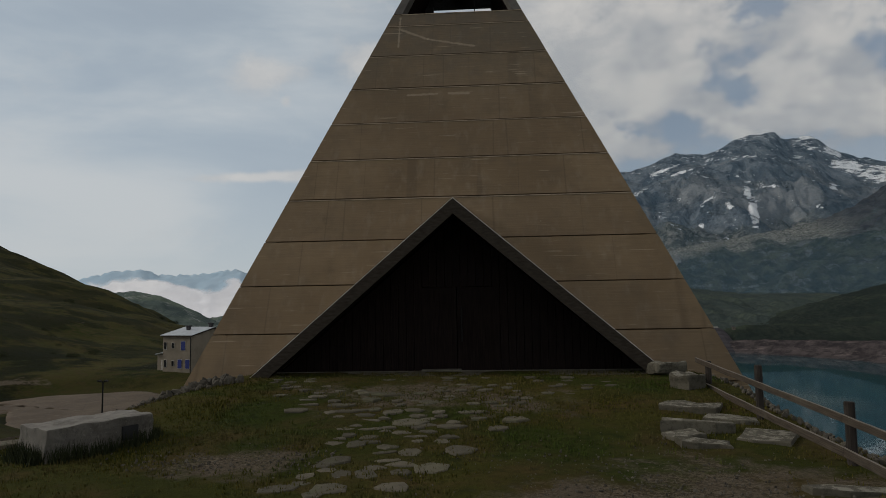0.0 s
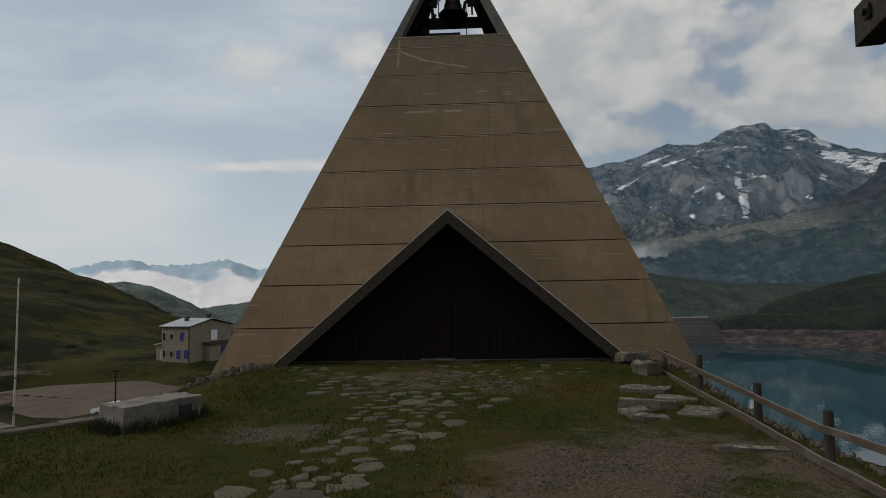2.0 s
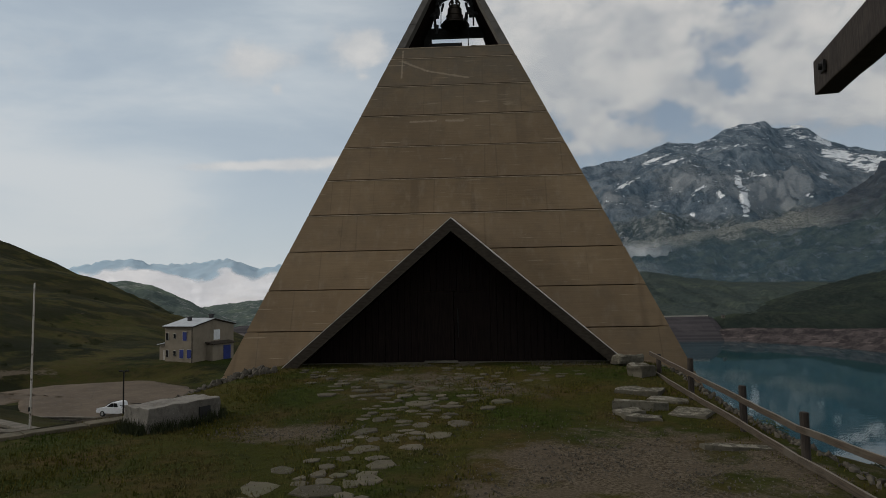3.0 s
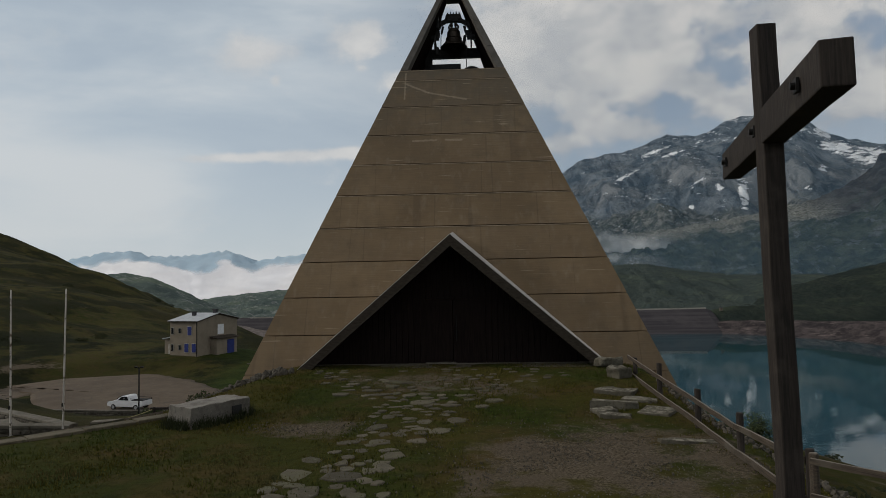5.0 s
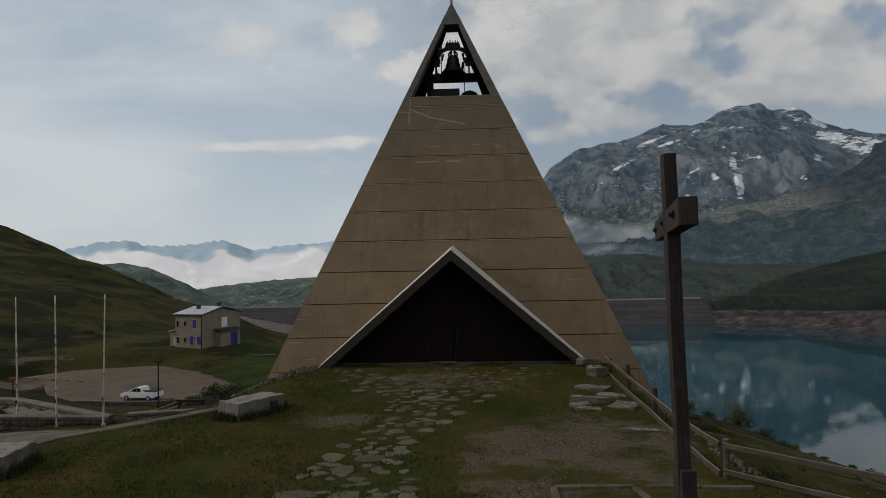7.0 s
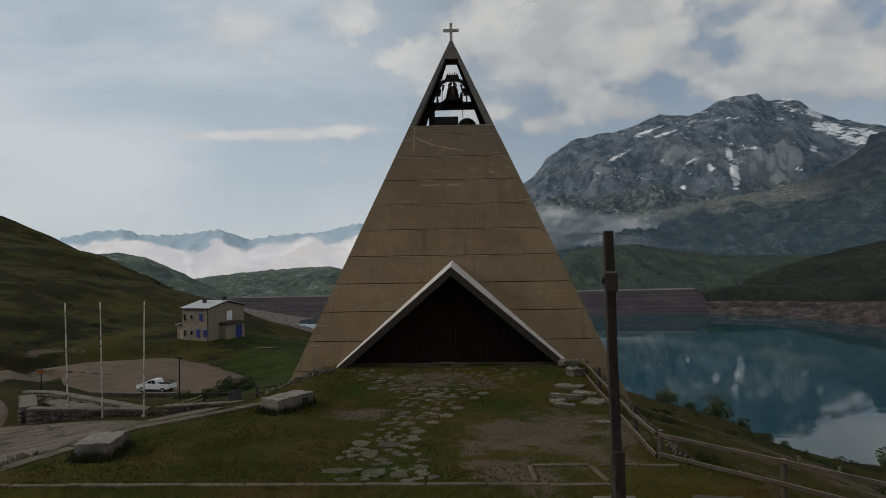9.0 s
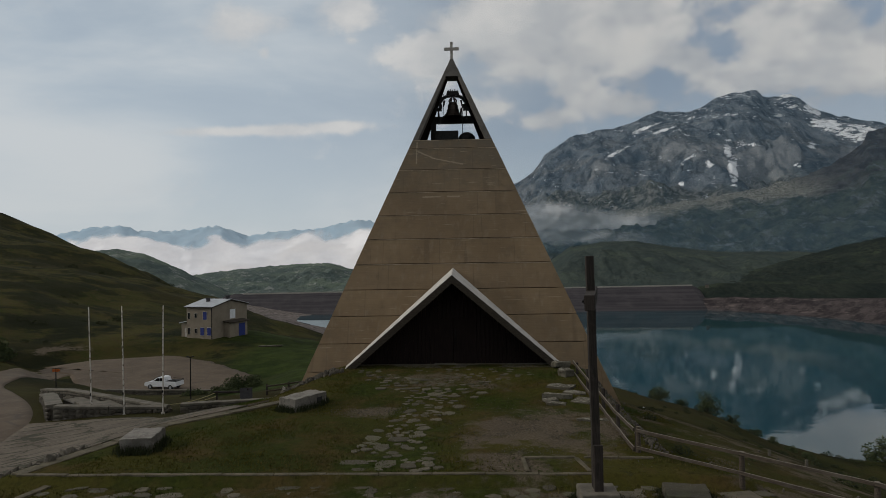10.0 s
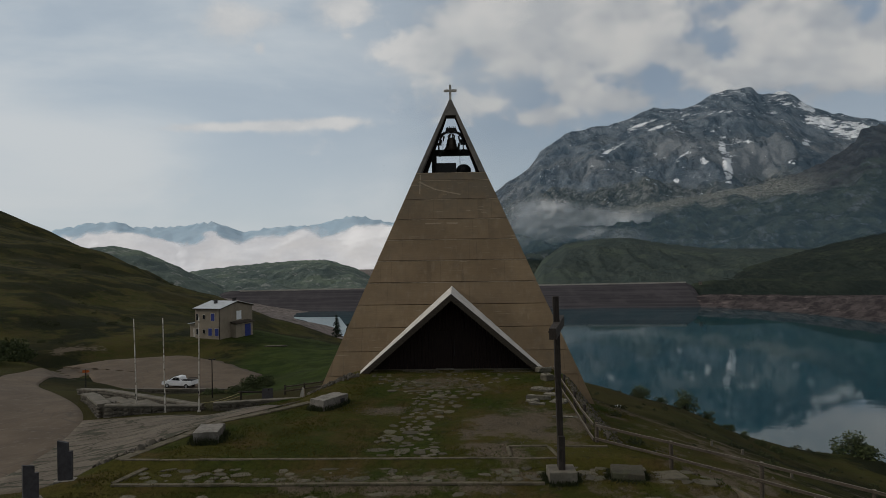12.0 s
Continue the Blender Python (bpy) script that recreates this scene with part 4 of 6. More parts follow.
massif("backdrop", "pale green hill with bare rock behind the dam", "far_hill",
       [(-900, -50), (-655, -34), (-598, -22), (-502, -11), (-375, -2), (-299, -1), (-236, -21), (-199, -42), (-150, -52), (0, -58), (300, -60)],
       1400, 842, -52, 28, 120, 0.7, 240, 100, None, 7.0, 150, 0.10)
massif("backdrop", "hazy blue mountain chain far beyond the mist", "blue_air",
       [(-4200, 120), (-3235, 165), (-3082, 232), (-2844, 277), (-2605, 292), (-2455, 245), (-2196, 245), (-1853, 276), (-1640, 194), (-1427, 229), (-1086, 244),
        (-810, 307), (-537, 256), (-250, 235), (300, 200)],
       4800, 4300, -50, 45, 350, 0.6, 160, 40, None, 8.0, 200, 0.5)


def build_dam():
    prof = [(765, -68), (822, -39.2), (829, -37.2), (830, -36.5), (831.5, -36.5), (832, -37.3), (840, -37.3), (910, -66)]
    bm = bmesh.new()
    rows = []
    for x in np.linspace(-400, 400, 120):
        lift = -34.0 * float(smooth01((-x - 310) / 80.0) + smooth01((x - 292) / 44.0)) + 0.006 * x
        rows.append([bm.verts.new((x, y, z + lift + (0.5 * noise.noise((x / 12, y / 9, 0)) if z < -39 else 0))) for y, z in prof])
    for a, b in zip(rows, rows[1:]):
        for i in range(len(prof) - 1):
            bm.faces.new((a[i], b[i], b[i + 1], a[i + 1]))
    dam = tagged(part("dam", bm, "dam"), "long grey rockfill dam across the end of the lake", "dam", kind="structure")
    # pale parapet along the crest
    bm = bmesh.new()
    for x in np.arange(-300, 290, 6.0):
        box(bm, x, x + 5.9, 828.2, 829.0, -37.4 + 0.006 * x, -35.6 + 0.006 * x)
    part("parapet", bm, "pale", dam, "pale concrete parapet along the crest")


build_dam()


def build_keeper_hut():
    h = thing("hut", pose(312, 826, -36.5, 0, 0, -12) @ Matrix.Scale(0.62, 4), "small pale rendered hut at the end of the dam", "hut")
    part("wall", cube(-3.2, 3.2, -2.4, 2.4, -3.0, 3.2), "coping", h)
    bm = bmesh.new()
    prism(bm, [(-3.6, -2.8, 3.2), (-3.6, 2.8, 3.2), (-3.6, 0, 4.6)], (7.2, 0, 0))
    part("roof", bm, "slate", h)
    part("door", cube(-0.6, 0.6, -2.5, -2.38, -0.6, 1.6), "slate", h)


build_keeper_hut()


def vapour_bank(name, label, mat, x0, x1, y0, z0, z1, top, dense, bulge, seed, fade=0.12, low=0.0, billow=0.0, crisp=0.24):
    """A bank of vapour: an uneven curtain, thin at its ends and its upper edge."""
    nx, nz = 150, 40
    u, w = np.meshgrid(np.linspace(0, 1, nx), np.linspace(0, 1, nz))
    x, z = x0 + (x1 - x0) * u, z0 + (z1 - z0) * w
    rel = fractal(x, z * 1.6, bulge * 2.2, 5, seed)
    y = y0 + bulge * rel - 0.4 * bulge * np.sin(np.pi * w)
    edge = np.interp(u, np.linspace(0, 1, len(top)), top)
    edge = edge + billow * (np.abs(fractal(x, z * 1.3, 300.0, 4, seed + 3.0)) * 3.0 - 0.6)      # heaped tops
    soft = np.clip((edge - z) / (crisp * (z1 - z0)) + 0.45, 0, 1)
    soft = soft * smooth01(u / fade) * smooth01((1 - u) / fade) * (smooth01(w / low) if low else 1)
    col = np.stack([soft, np.full(soft.shape, dense), soft, np.ones(soft.shape)], -1)
    me = bpy.data.meshes.new(name)
    i = (np.arange(nz - 1)[:, None] * nx + np.arange(nx - 1)[None, :]).ravel()
    me.from_pydata(np.stack([x.ravel(), y.ravel(), z.ravel()], 1).tolist(), [], np.stack([i, i + 1, i + nx + 1, i + nx], 1).tolist())
    at = me.attributes.new("soft", "FLOAT_COLOR", "POINT")
    at.data.foreach_set("color", col.astype(np.float32).ravel())
    me.shade_smooth()
    return tagged(part(name, me, mat), label, "cloud", kind="stuff")


vapour_bank("cloud_bank", "white sea of low cloud filling the far valley", "cloud", -2600, 700, 3300, -120, 230,
            [140, 132, 125, 118, 104, 96, 100, 124, 136, 126, 138, 145, 142, 132], 1.0, 130, 4.0, 0.04, billow=34.0, crisp=0.15)
vapour_bank("mist", "thin mist drifting along the mountain foot", "mist", 40, 900, 2250, 0, 300, [230, 215, 190, 150, 160, 150, 90, 40], 0.46, 80, 7.0, 0.3, 0.55)
vapour_bank("mist", "thin mist drifting along the mountain foot", "mist", 30, 620, 1750, -20, 190, [130, 120, 100, 80, 60, 20], 0.30, 60, 11.0, 0.3, 0.5)


# blue see-through sheets added to haze the mountains behind them
vapour_bank("haze", "added blue-tinted sheet standing in for air haze", "haze", -100, 1900, 1480, -60, 420, [90, 80, 90, 100, 110, 110, 110], 0.13, 10, 13.0, 0.08, 0.05)


vapour_bank("haze", "added blue-tinted sheet standing in for air haze", "haze", -200, 2400, 1560, -60, 900, [620, 620, 620, 620, 620], 0.19, 10, 15.0, 0.08, 0.05)


# ---- the chapel: a square pyramid ----
APEX, SLOPE = 16.67, 0.411
JOINTS = [-2.75, -1.50, -0.25, 1.00, 2.265, 3.515, 4.77, 6.025, 7.265, 8.505, 9.74, 10.96, 11.455]
TIP, FOOT_Z, FOOT_X = 4.24, 0.0, 4.94
SILL, LINTEL = 11.455, 15.35
OPEN_SILL, OPEN_LINTEL = 1.85, 0.34
chapel = thing("chapel", pose(0, 0, 0), "brown concrete pyramid chapel with open belfry and gabled porch", "chapel")


def half(z):
    return SLOPE * (APEX - z)


def porch_half(z):
    return FOOT_X * (TIP - z) / (TIP - FOOT_Z) - 0.15


TURNS = [Matrix.Rotation(radians(a), 4, "Z") for a in (0, 90, 180, 270)]
FACE_IN = Vector((0, 1, -SLOPE)).normalized()     # into the building from the front face


def face_point(x, z, deep=0.0):
    return Vector((x, -half(z), z)) + FACE_IN * deep


def front_piece(ring, deep0, deep1):
    bm = bmesh.new()
    prism(bm, [face_point(x, z, deep0) for x, z in ring], FACE_IN * (deep1 - deep0))
    return bm


# backing wall, seen only in the joints
def build_shell():
    hi = SILL - 0.05
    for i, turn in enumerate(TURNS):
        lo = -2.0 if i == 0 else JOINTS[0] - 0.4
        a, b = half(lo), half(hi)
        ring = [(-a, lo), (a, lo), (b, hi), (-b, hi)]
        if i == 0:
            p = porch_half(lo)
            ring = [(-a, lo), (-p, lo), (0, TIP - 0.12), (p, lo), (a, lo), (b, hi), (-b, hi)]
        bm = front_piece(ring, 0.10, 0.30)
        bmesh.ops.transform(bm, matrix=turn, verts=bm.verts)
        part("wall", bm, "panel", chapel)


build_shell()
GAP = 0.017


def build_courses():
    rnd = random.Random(3)
    for i, turn in enumerate(TURNS):
        for z0, z1 in zip(JOINTS[1:] if i == 0 else JOINTS, JOINTS[2:] if i == 0 else JOINTS[1:]):
            a, b = z0 + GAP, z1 - GAP
            proud = rnd.uniform(-0.006, 0.006)
            rings = [[(-half(a), a), (half(a), a), (half(b), b), (-half(b), b)]]
            if i == 0 and b < TIP:
                rings = [[(-half(a), a), (-porch_half(a), a), (-porch_half(b), b), (-half(b), b)],
                         [(porch_half(a), a), (half(a), a), (half(b), b), (porch_half(b), b)]]
                rings = [r for r in rings if abs(r[0][0] - r[1][0]) > 0.05]
            elif i == 0 and a < TIP:
                rings = [[(-half(a), a), (-porch_half(a), a), (0, TIP - 0.12), (porch_half(a), a), (half(a), a), (half(b), b), (-half(b), b)]]
            for ring in rings:
                bm = front_piece(ring, proud, 0.10)
                bmesh.ops.transform(bm, matrix=turn, verts=bm.verts)
                part("panel", bm, "panel", chapel)
            if i == 0 and b > TIP:
                # lime-stained drip edge along the head of the course
                part("drip_edge", front_piece([(-half(b - 0.03) + 0.01, b - 0.03), (half(b - 0.03) - 0.01, b - 0.03), (half(b) - 0.01, b), (-half(b) + 0.01, b)], proud - 0.012, proud - 0.001), "lip", chapel, "pale lime-stained drip edge")


def build_belfry():
    lint_w, sill_w = half(LINTEL), half(SILL)
    for i, turn in enumerate(TURNS):
        if i % 2 == 0:
            for s in (-1, 1):
                # each stile is cast in three lengths
                zs = [SILL + 0.008, 12.55, 13.85, LINTEL]
                for z0, z1 in zip(zs, zs[1:]):
                    def inner(z):
                        t = (z - SILL) / (LINTEL - SILL)
                        return OPEN_SILL + (OPEN_LINTEL - OPEN_SILL) * t
                    bm = front_piece([(s * half(z0), z0), (s * inner(z0), z0), (s * inner(z1 - 0.012), z1 - 0.012), (s * half(z1 - 0.012), z1 - 0.012)], 0.0, 0.34)
                    bmesh.ops.transform(bm, matrix=turn, verts=bm.verts)
                    part("stile", bm, "belfry", chapel, "greyer cast length of the belfry frame")
        else:
            bm = front_piece([(-sill_w + 0.1, SILL), (sill_w - 0.1, SILL), (lint_w - 0.05, LINTEL), (-lint_w + 0.05, LINTEL)], 0.02, 0.22)
            bmesh.ops.transform(bm, matrix=turn, verts=bm.verts)
            part("belfry_wall", bm, "panel", chapel)
    bm = bmesh.new()
    lathe_pts = [(half(LINTEL), LINTEL), (half(15.95) , 15.95), (half(15.97) - 0.012, 15.97), (half(16.48), 16.48)]
    rows = [[bm.verts.new((sx * w, sy * w, z)) for sx, sy in ((-1, -1), (1, -1), (1, 1), (-1, 1))] for w, z in lathe_pts]
    for p, q in zip(rows, rows[1:]):
        for j in range(4):
            bm.faces.new((p[j], p[(j + 1) % 4], q[(j + 1) % 4], q[j]))
    bm.faces.new(rows[-1]); bm.faces.new(rows[0][::-1])
    part("cap", bm, "belfry", chapel)
    part("belfry_floor", cube(-sill_w + 0.3, sill_w - 0.3, -sill_w + 0.3, sill_w - 0.3, SILL - 0.3, SILL - 0.02), "panel", chapel)
    # near-black sheets added to paint the shade inside the bell chamber
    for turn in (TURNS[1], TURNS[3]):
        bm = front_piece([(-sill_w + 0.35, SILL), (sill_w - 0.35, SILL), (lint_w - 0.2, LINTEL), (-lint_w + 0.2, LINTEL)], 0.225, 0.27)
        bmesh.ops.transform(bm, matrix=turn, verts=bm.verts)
        part("lining", bm, "dark_wood", chapel, "near-black sheet added for the bell chamber's shade")
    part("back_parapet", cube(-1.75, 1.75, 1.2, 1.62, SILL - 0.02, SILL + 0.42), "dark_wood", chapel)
    # roof cross
    bm = cube(-0.075, 0.075, -0.06, 0.06, 16.40, 17.46, bevel=0.01)
    box(bm, -0.42, 0.42, -0.055, 0.055, 16.99, 17.15, bevel=0.01)
    part("roof_cross", bm, "pale", chapel, "grey concrete cross on the apex")


build_courses()
build_belfry()


def build_porch():
    front = -7.85
    for s in (-1, 1):
        a, b = Vector((s * (FOOT_X + 0.42), front, FOOT_Z - 0.36)), Vector((0, front, TIP))
        drop = Vector((0, 0, -0.37))
        # roof slab
        bm = bmesh.new()
        prism(bm, [a, b, b + Vector((0, 0, -0.20)), a + Vector((0, 0, -0.20))], (0, 4.1, 0.38))
        bmesh.ops.translate(bm, verts=bm.verts, vec=(0, 0.05, 0.03))
        part("porch_roof", bm, "edge", chapel, "pale concrete porch roof slab")
        # dark board under its front edge
        bm = bmesh.new()
        prism(bm, [a, b, b + drop, a + drop], (0, 0.045, 0))
        part("fascia_board", bm, "fascia", chapel, "dark timber fascia board")
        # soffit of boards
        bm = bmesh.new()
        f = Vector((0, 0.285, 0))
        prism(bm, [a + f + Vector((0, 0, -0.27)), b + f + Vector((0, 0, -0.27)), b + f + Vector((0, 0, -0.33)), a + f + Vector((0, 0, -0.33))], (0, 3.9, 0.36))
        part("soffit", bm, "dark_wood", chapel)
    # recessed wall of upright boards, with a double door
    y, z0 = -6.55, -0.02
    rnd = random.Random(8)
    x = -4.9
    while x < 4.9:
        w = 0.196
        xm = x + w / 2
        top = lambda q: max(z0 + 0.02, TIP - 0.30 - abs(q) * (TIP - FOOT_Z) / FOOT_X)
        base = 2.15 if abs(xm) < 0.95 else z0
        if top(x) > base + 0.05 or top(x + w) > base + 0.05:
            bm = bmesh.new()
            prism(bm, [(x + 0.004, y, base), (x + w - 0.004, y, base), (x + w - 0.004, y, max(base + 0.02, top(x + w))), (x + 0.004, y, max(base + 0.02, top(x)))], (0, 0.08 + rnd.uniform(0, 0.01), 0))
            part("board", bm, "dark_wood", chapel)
        x += 0.2
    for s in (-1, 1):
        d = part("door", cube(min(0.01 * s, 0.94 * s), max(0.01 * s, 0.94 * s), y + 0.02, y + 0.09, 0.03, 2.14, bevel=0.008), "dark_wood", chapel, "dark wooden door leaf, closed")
        if s > 0:
            part("handle", rod(bmesh.new(), (0.12 * s, y - 0.03, 0.75), (0.12 * s, y - 0.03, 1.65), 0.018), "iron", d, "long upright metal pull handle")
    part("threshold", cube(-5.0, 5.0, -7.70, -6.45, -0.5, 0.03, bevel=0.02), "kerb", chapel, "grey stone threshold")
    part("door_step", cube(-0.9, 0.1, y - 0.3, y - 0.02, 0.032, 0.075, bevel=0.015), "coping", chapel)
    for a, b in ((-4.75, -3.1), (-2.9, -1.1), (-0.2, 2.2), (2.35, 4.6)):
        part("sill_strip", cube(a, b, y - 0.30, y - 0.24, 0.031, 0.052, bevel=0.006), "coping", chapel, "worn metal strip along the threshold")


build_porch()


def build_bell():
    bell = thing("bell", pose(0.03, 0, 13.13) @ Matrix.Diagonal((1.06, 1.06, 0.85, 1)), "dark bronze church bell hung in the belfry", "bell")
    rings = [(0.0, 1.02), (0.12, 1.01), (0.21, 0.96), (0.245, 0.87), (0.25, 0.80), (0.275, 0.74), (0.29, 0.58), (0.33, 0.38), (0.40, 0.20), (0.50, 0.06), (0.575, 0.0), (0.55, -0.02), (0.46, 0.05), (0.36, 0.24), (0.28, 0.55), (0.22, 0.85), (0.0, 0.93)]
    part("bell_body", lathe(bmesh.new(), rings, 28), "bronze", bell, smooth=True)
    bm = bmesh.new()
    for z, r in ((0.79, 0.265), (0.46, 0.325), (0.12, 0.465)):
        lathe(bm, [(r - 0.02, z - 0.03), (r + 0.012, z - 0.015), (r + 0.012, z + 0.015), (r - 0.02, z + 0.03)], 28)
    part("moulding", bm, "bronze", bell, smooth=True)
    bm = rod(bmesh.new(), (0, 0, 0.9), (0, 0, 0.0), 0.03)
    bmesh.ops.create_icosphere(bm, subdivisions=2, radius=0.085, matrix=Matrix.Translation((0, 0, -0.06)))
    part("clapper", bm, "iron", bell)
    # crown of loops between the bell and its headstock
    bm = bmesh.new()
    for k in range(6):
        a = math.pi * k / 3
        rod(bm, (0.17 * math.cos(a), 0.17 * math.sin(a), 0.95), (0.20 * math.cos(a), 0.20 * math.sin(a), 1.12), 0.04, 0.04, 6)
        rod(bm, (0.20 * math.cos(a), 0.20 * math.sin(a), 1.12), (0.10 * math.cos(a), 0.10 * math.sin(a), 1.28), 0.04, 0.04, 6)
    part("crown", bm, "bronze", bell)
    # bent headstock: a block with a comb of bolts, and two arms that fall to the bearings
    bm = bmesh.new()
    ring = [(-0.36, 1.46), (-0.30, 1.74), (0.30, 1.74), (0.36, 1.46), (0.20, 1.48), (0.10, 1.36), (-0.10, 1.36), (-0.20, 1.48)]
    prism(bm, [(x, -0.11, z) for x, z in ring], (0, 0.22, 0))
    for k in range(5):
        rod(bm, (-0.24 + 0.12 * k, 0, 1.7), (-0.24 + 0.12 * k, 0, 1.86 + 0.05 * (k % 2)), 0.026)
    for s in (-1, 1):
        ring = [(0.08, 1.36), (0.30, 1.34), (0.50, 1.20), (0.60, 0.98), (0.72, 0.98), (0.74, 1.10), (0.60, 1.34), (0.36, 1.48)]
        prism(bm, [(x * s, -0.10, z) for x, z in ring], (0, 0.20, 0))
        rod(bm, (0.66 * s, 0, 1.02), (0.74 * s, 0, 0.62), 0.055, 0.05, 6)
        rod(bm, (0.44 * s, 0.02, 1.14), (0.50 * s, 0.02, 0.74), 0.05, 0.03, 6)
    part("headstock", bm, "iron", bell)
    # cradle beams and side brackets
    cradle = thing("bell_cradle", pose(0, 0, 0), "dark steel beams and brackets carrying the bell", "bell cradle")
    part("beam", cube(-1.45, 1.45, 0.66, 0.84, 12.90, 13.32), "iron", cradle)
    part("beam", cube(-1.60, 1.60, -0.62, -0.46, SILL - 0.02, SILL + 0.10), "iron", cradle)
    for s in (-1, 1):
        part("bracket", cube(min(0.62 * s, 1.25 * s), max(0.62 * s, 1.25 * s), -0.12, 0.12, 13.50, 13.66), "iron", cradle)
        part("bearing", cube(0.68 * s - 0.10, 0.68 * s + 0.10, -0.14, 0.14, 13.64, 13.86, bevel=0.02), "iron", cradle)
        part("upright", cube(0.80 * s - 0.035, 0.80 * s + 0.035, -0.3, -0.22, 13.0, 13.6), "iron", cradle)
    part("post", cube(-1.30, -0.98, 0.55, 0.80, SILL, 12.9), "iron", cradle)
    part("cable", rod(bmesh.new(), (0.58, -0.72, SILL), (0.56, -0.3, 14.3), 0.018, 0.018, 5), "iron", cradle)
    part("cable", rod(bmesh.new(), (-0.52, -0.6, 12.9), (-0.50, -0.3, 14.4), 0.018, 0.018, 5), "iron", cradle)
    part("counterweight", rod(bmesh.new(), (-0.74, -0.3, 12.72), (-0.72, -0.3, 13.05), 0.09, 0.10, 8), "iron", cradle, "short hanging weight beside the bell")
    part("weight_rod", rod(bmesh.new(), (-0.73, -0.3, 13.0), (-0.79, -0.26, 13.56), 0.03, 0.03, 6), "iron", cradle)
    part("strut", cube(-0.70, -0.62, -0.34, -0.26, 13.9, 14.45), "iron", cradle)
    part("striker", rod(bmesh.new(), (0.46, -0.2, 13.18), (0.52, -0.1, 13.62), 0.07, 0.05, 8), "iron", cradle, "small striking hammer")
    part("motor_box", cube(-1.02, 0.32, -0.3, 0.25, SILL - 0.02, 12.30, bevel=0.02), "iron", cradle)
    bm = bmesh.new()
    bmesh.ops.create_uvsphere(bm, u_segments=16, v_segments=8, radius=0.50, matrix=Matrix.Translation((0.80, 0, 11.82)) @ Matrix.Diagonal((1, 1, 0.85, 1)))
    part("floodlight_dome", bm, "iron", cradle, smooth=True)


build_bell()


# ---- paved ground ----
def drape_ribbon(name, pairs, mat, lift, label, category):
    a = np.array(pairs, float)
    t = np.linspace(0, len(a) - 1, 70)
    def curve(col):
        # smooth curve through the pairs
        out = []
        for q in t:
            i = min(int(q), len(a) - 2); u = q - i
            p0, p1, p2, p3 = (col[max(0, min(len(a) - 1, i + d))] for d in (-1, 0, 1, 2))
            out.append(0.5 * (2 * p1 + (p2 - p0) * u + (2 * p0 - 5 * p1 + 4 * p2 - p3) * u * u + (3 * p1 - p0 - 3 * p2 + p3) * u ** 3))
        return np.array(out)
    ax, ay, bx, by = (curve(a[:, i]) for i in range(4))
    w = np.linspace(0, 1, 17)
    gx = ax[:, None] * (1 - w) + bx[:, None] * w
    gy = ay[:, None] * (1 - w) + by[:, None] * w
    gz = land(gx, gy) + lift
    gz[:, [0, -1]] -= 0.30          # edges turned down into the soil
    bm = bmesh.new()
    rows = [[bm.verts.new((x, y, z)) for x, y, z in zip(*r)] for r in zip(gx, gy, gz)]
    for p, q in zip(rows, rows[1:]):
        for i in range(16):
            bm.faces.new((p[i], p[i + 1], q[i + 1], q[i]))
    return tagged(part(name, bm, mat, smooth=True), label, category, kind="structure")


def drape_patch(name, ring, mat, lift, label, category, rings=14, wobble=0.25):
    cx, cy = np.mean(np.array(ring), 0)
    pts = []
    for (ax, ay), (bx, by) in zip(ring, ring[1:] + ring[:1]):
        n = max(2, int(math.hypot(bx - ax, by - ay) / 1.2))
        for i in range(n):
            u = i / n
            x, y = ax + (bx - ax) * u, ay + (by - ay) * u
            d = wobble * noise.noise((x * 0.6, y * 0.6, 2))
            pts.append((x + d, y + d))
    bm = bmesh.new()
    rows = []
    for r in range(1, rings + 1):
        s = r / rings
        xs = np.array([cx + (x - cx) * s for x, y in pts]); ys = np.array([cy + (y - cy) * s for x, y in pts])
        rows.append([bm.verts.new(v) for v in zip(xs, ys, land(xs, ys) + lift)])
    rows.append([bm.verts.new((v.co.x + (v.co.x - cx) * 0.004, v.co.y + (v.co.y - cy) * 0.004, v.co.z - 0.35)) for v in rows[-1]])      # edge turned down into the soil
    mid = bm.verts.new((cx, cy, land_at(cx, cy) + lift))
    n = len(pts)
    for i in range(n):
        bm.faces.new((mid, rows[0][i], rows[0][(i + 1) % n]))
        for p, q in zip(rows, rows[1:]):
            bm.faces.new((p[i], q[i], q[(i + 1) % n], p[(i + 1) % n]))
    return tagged(part(name, bm, mat, smooth=True), label, category, kind="structure")


drape_ribbon("road", ROAD, "asphalt", 0.07, "worn brownish asphalt road curving down the slope", "road")
drape_patch("pavement", PARKING, "asphalt", 0.13, "bare gravelled car park", "car park", 14, 0.5)
drape_patch("pavement", DRIVE, "forecourt", 0.06, "cracked paved forecourt below the terrace edge", "forecourt")


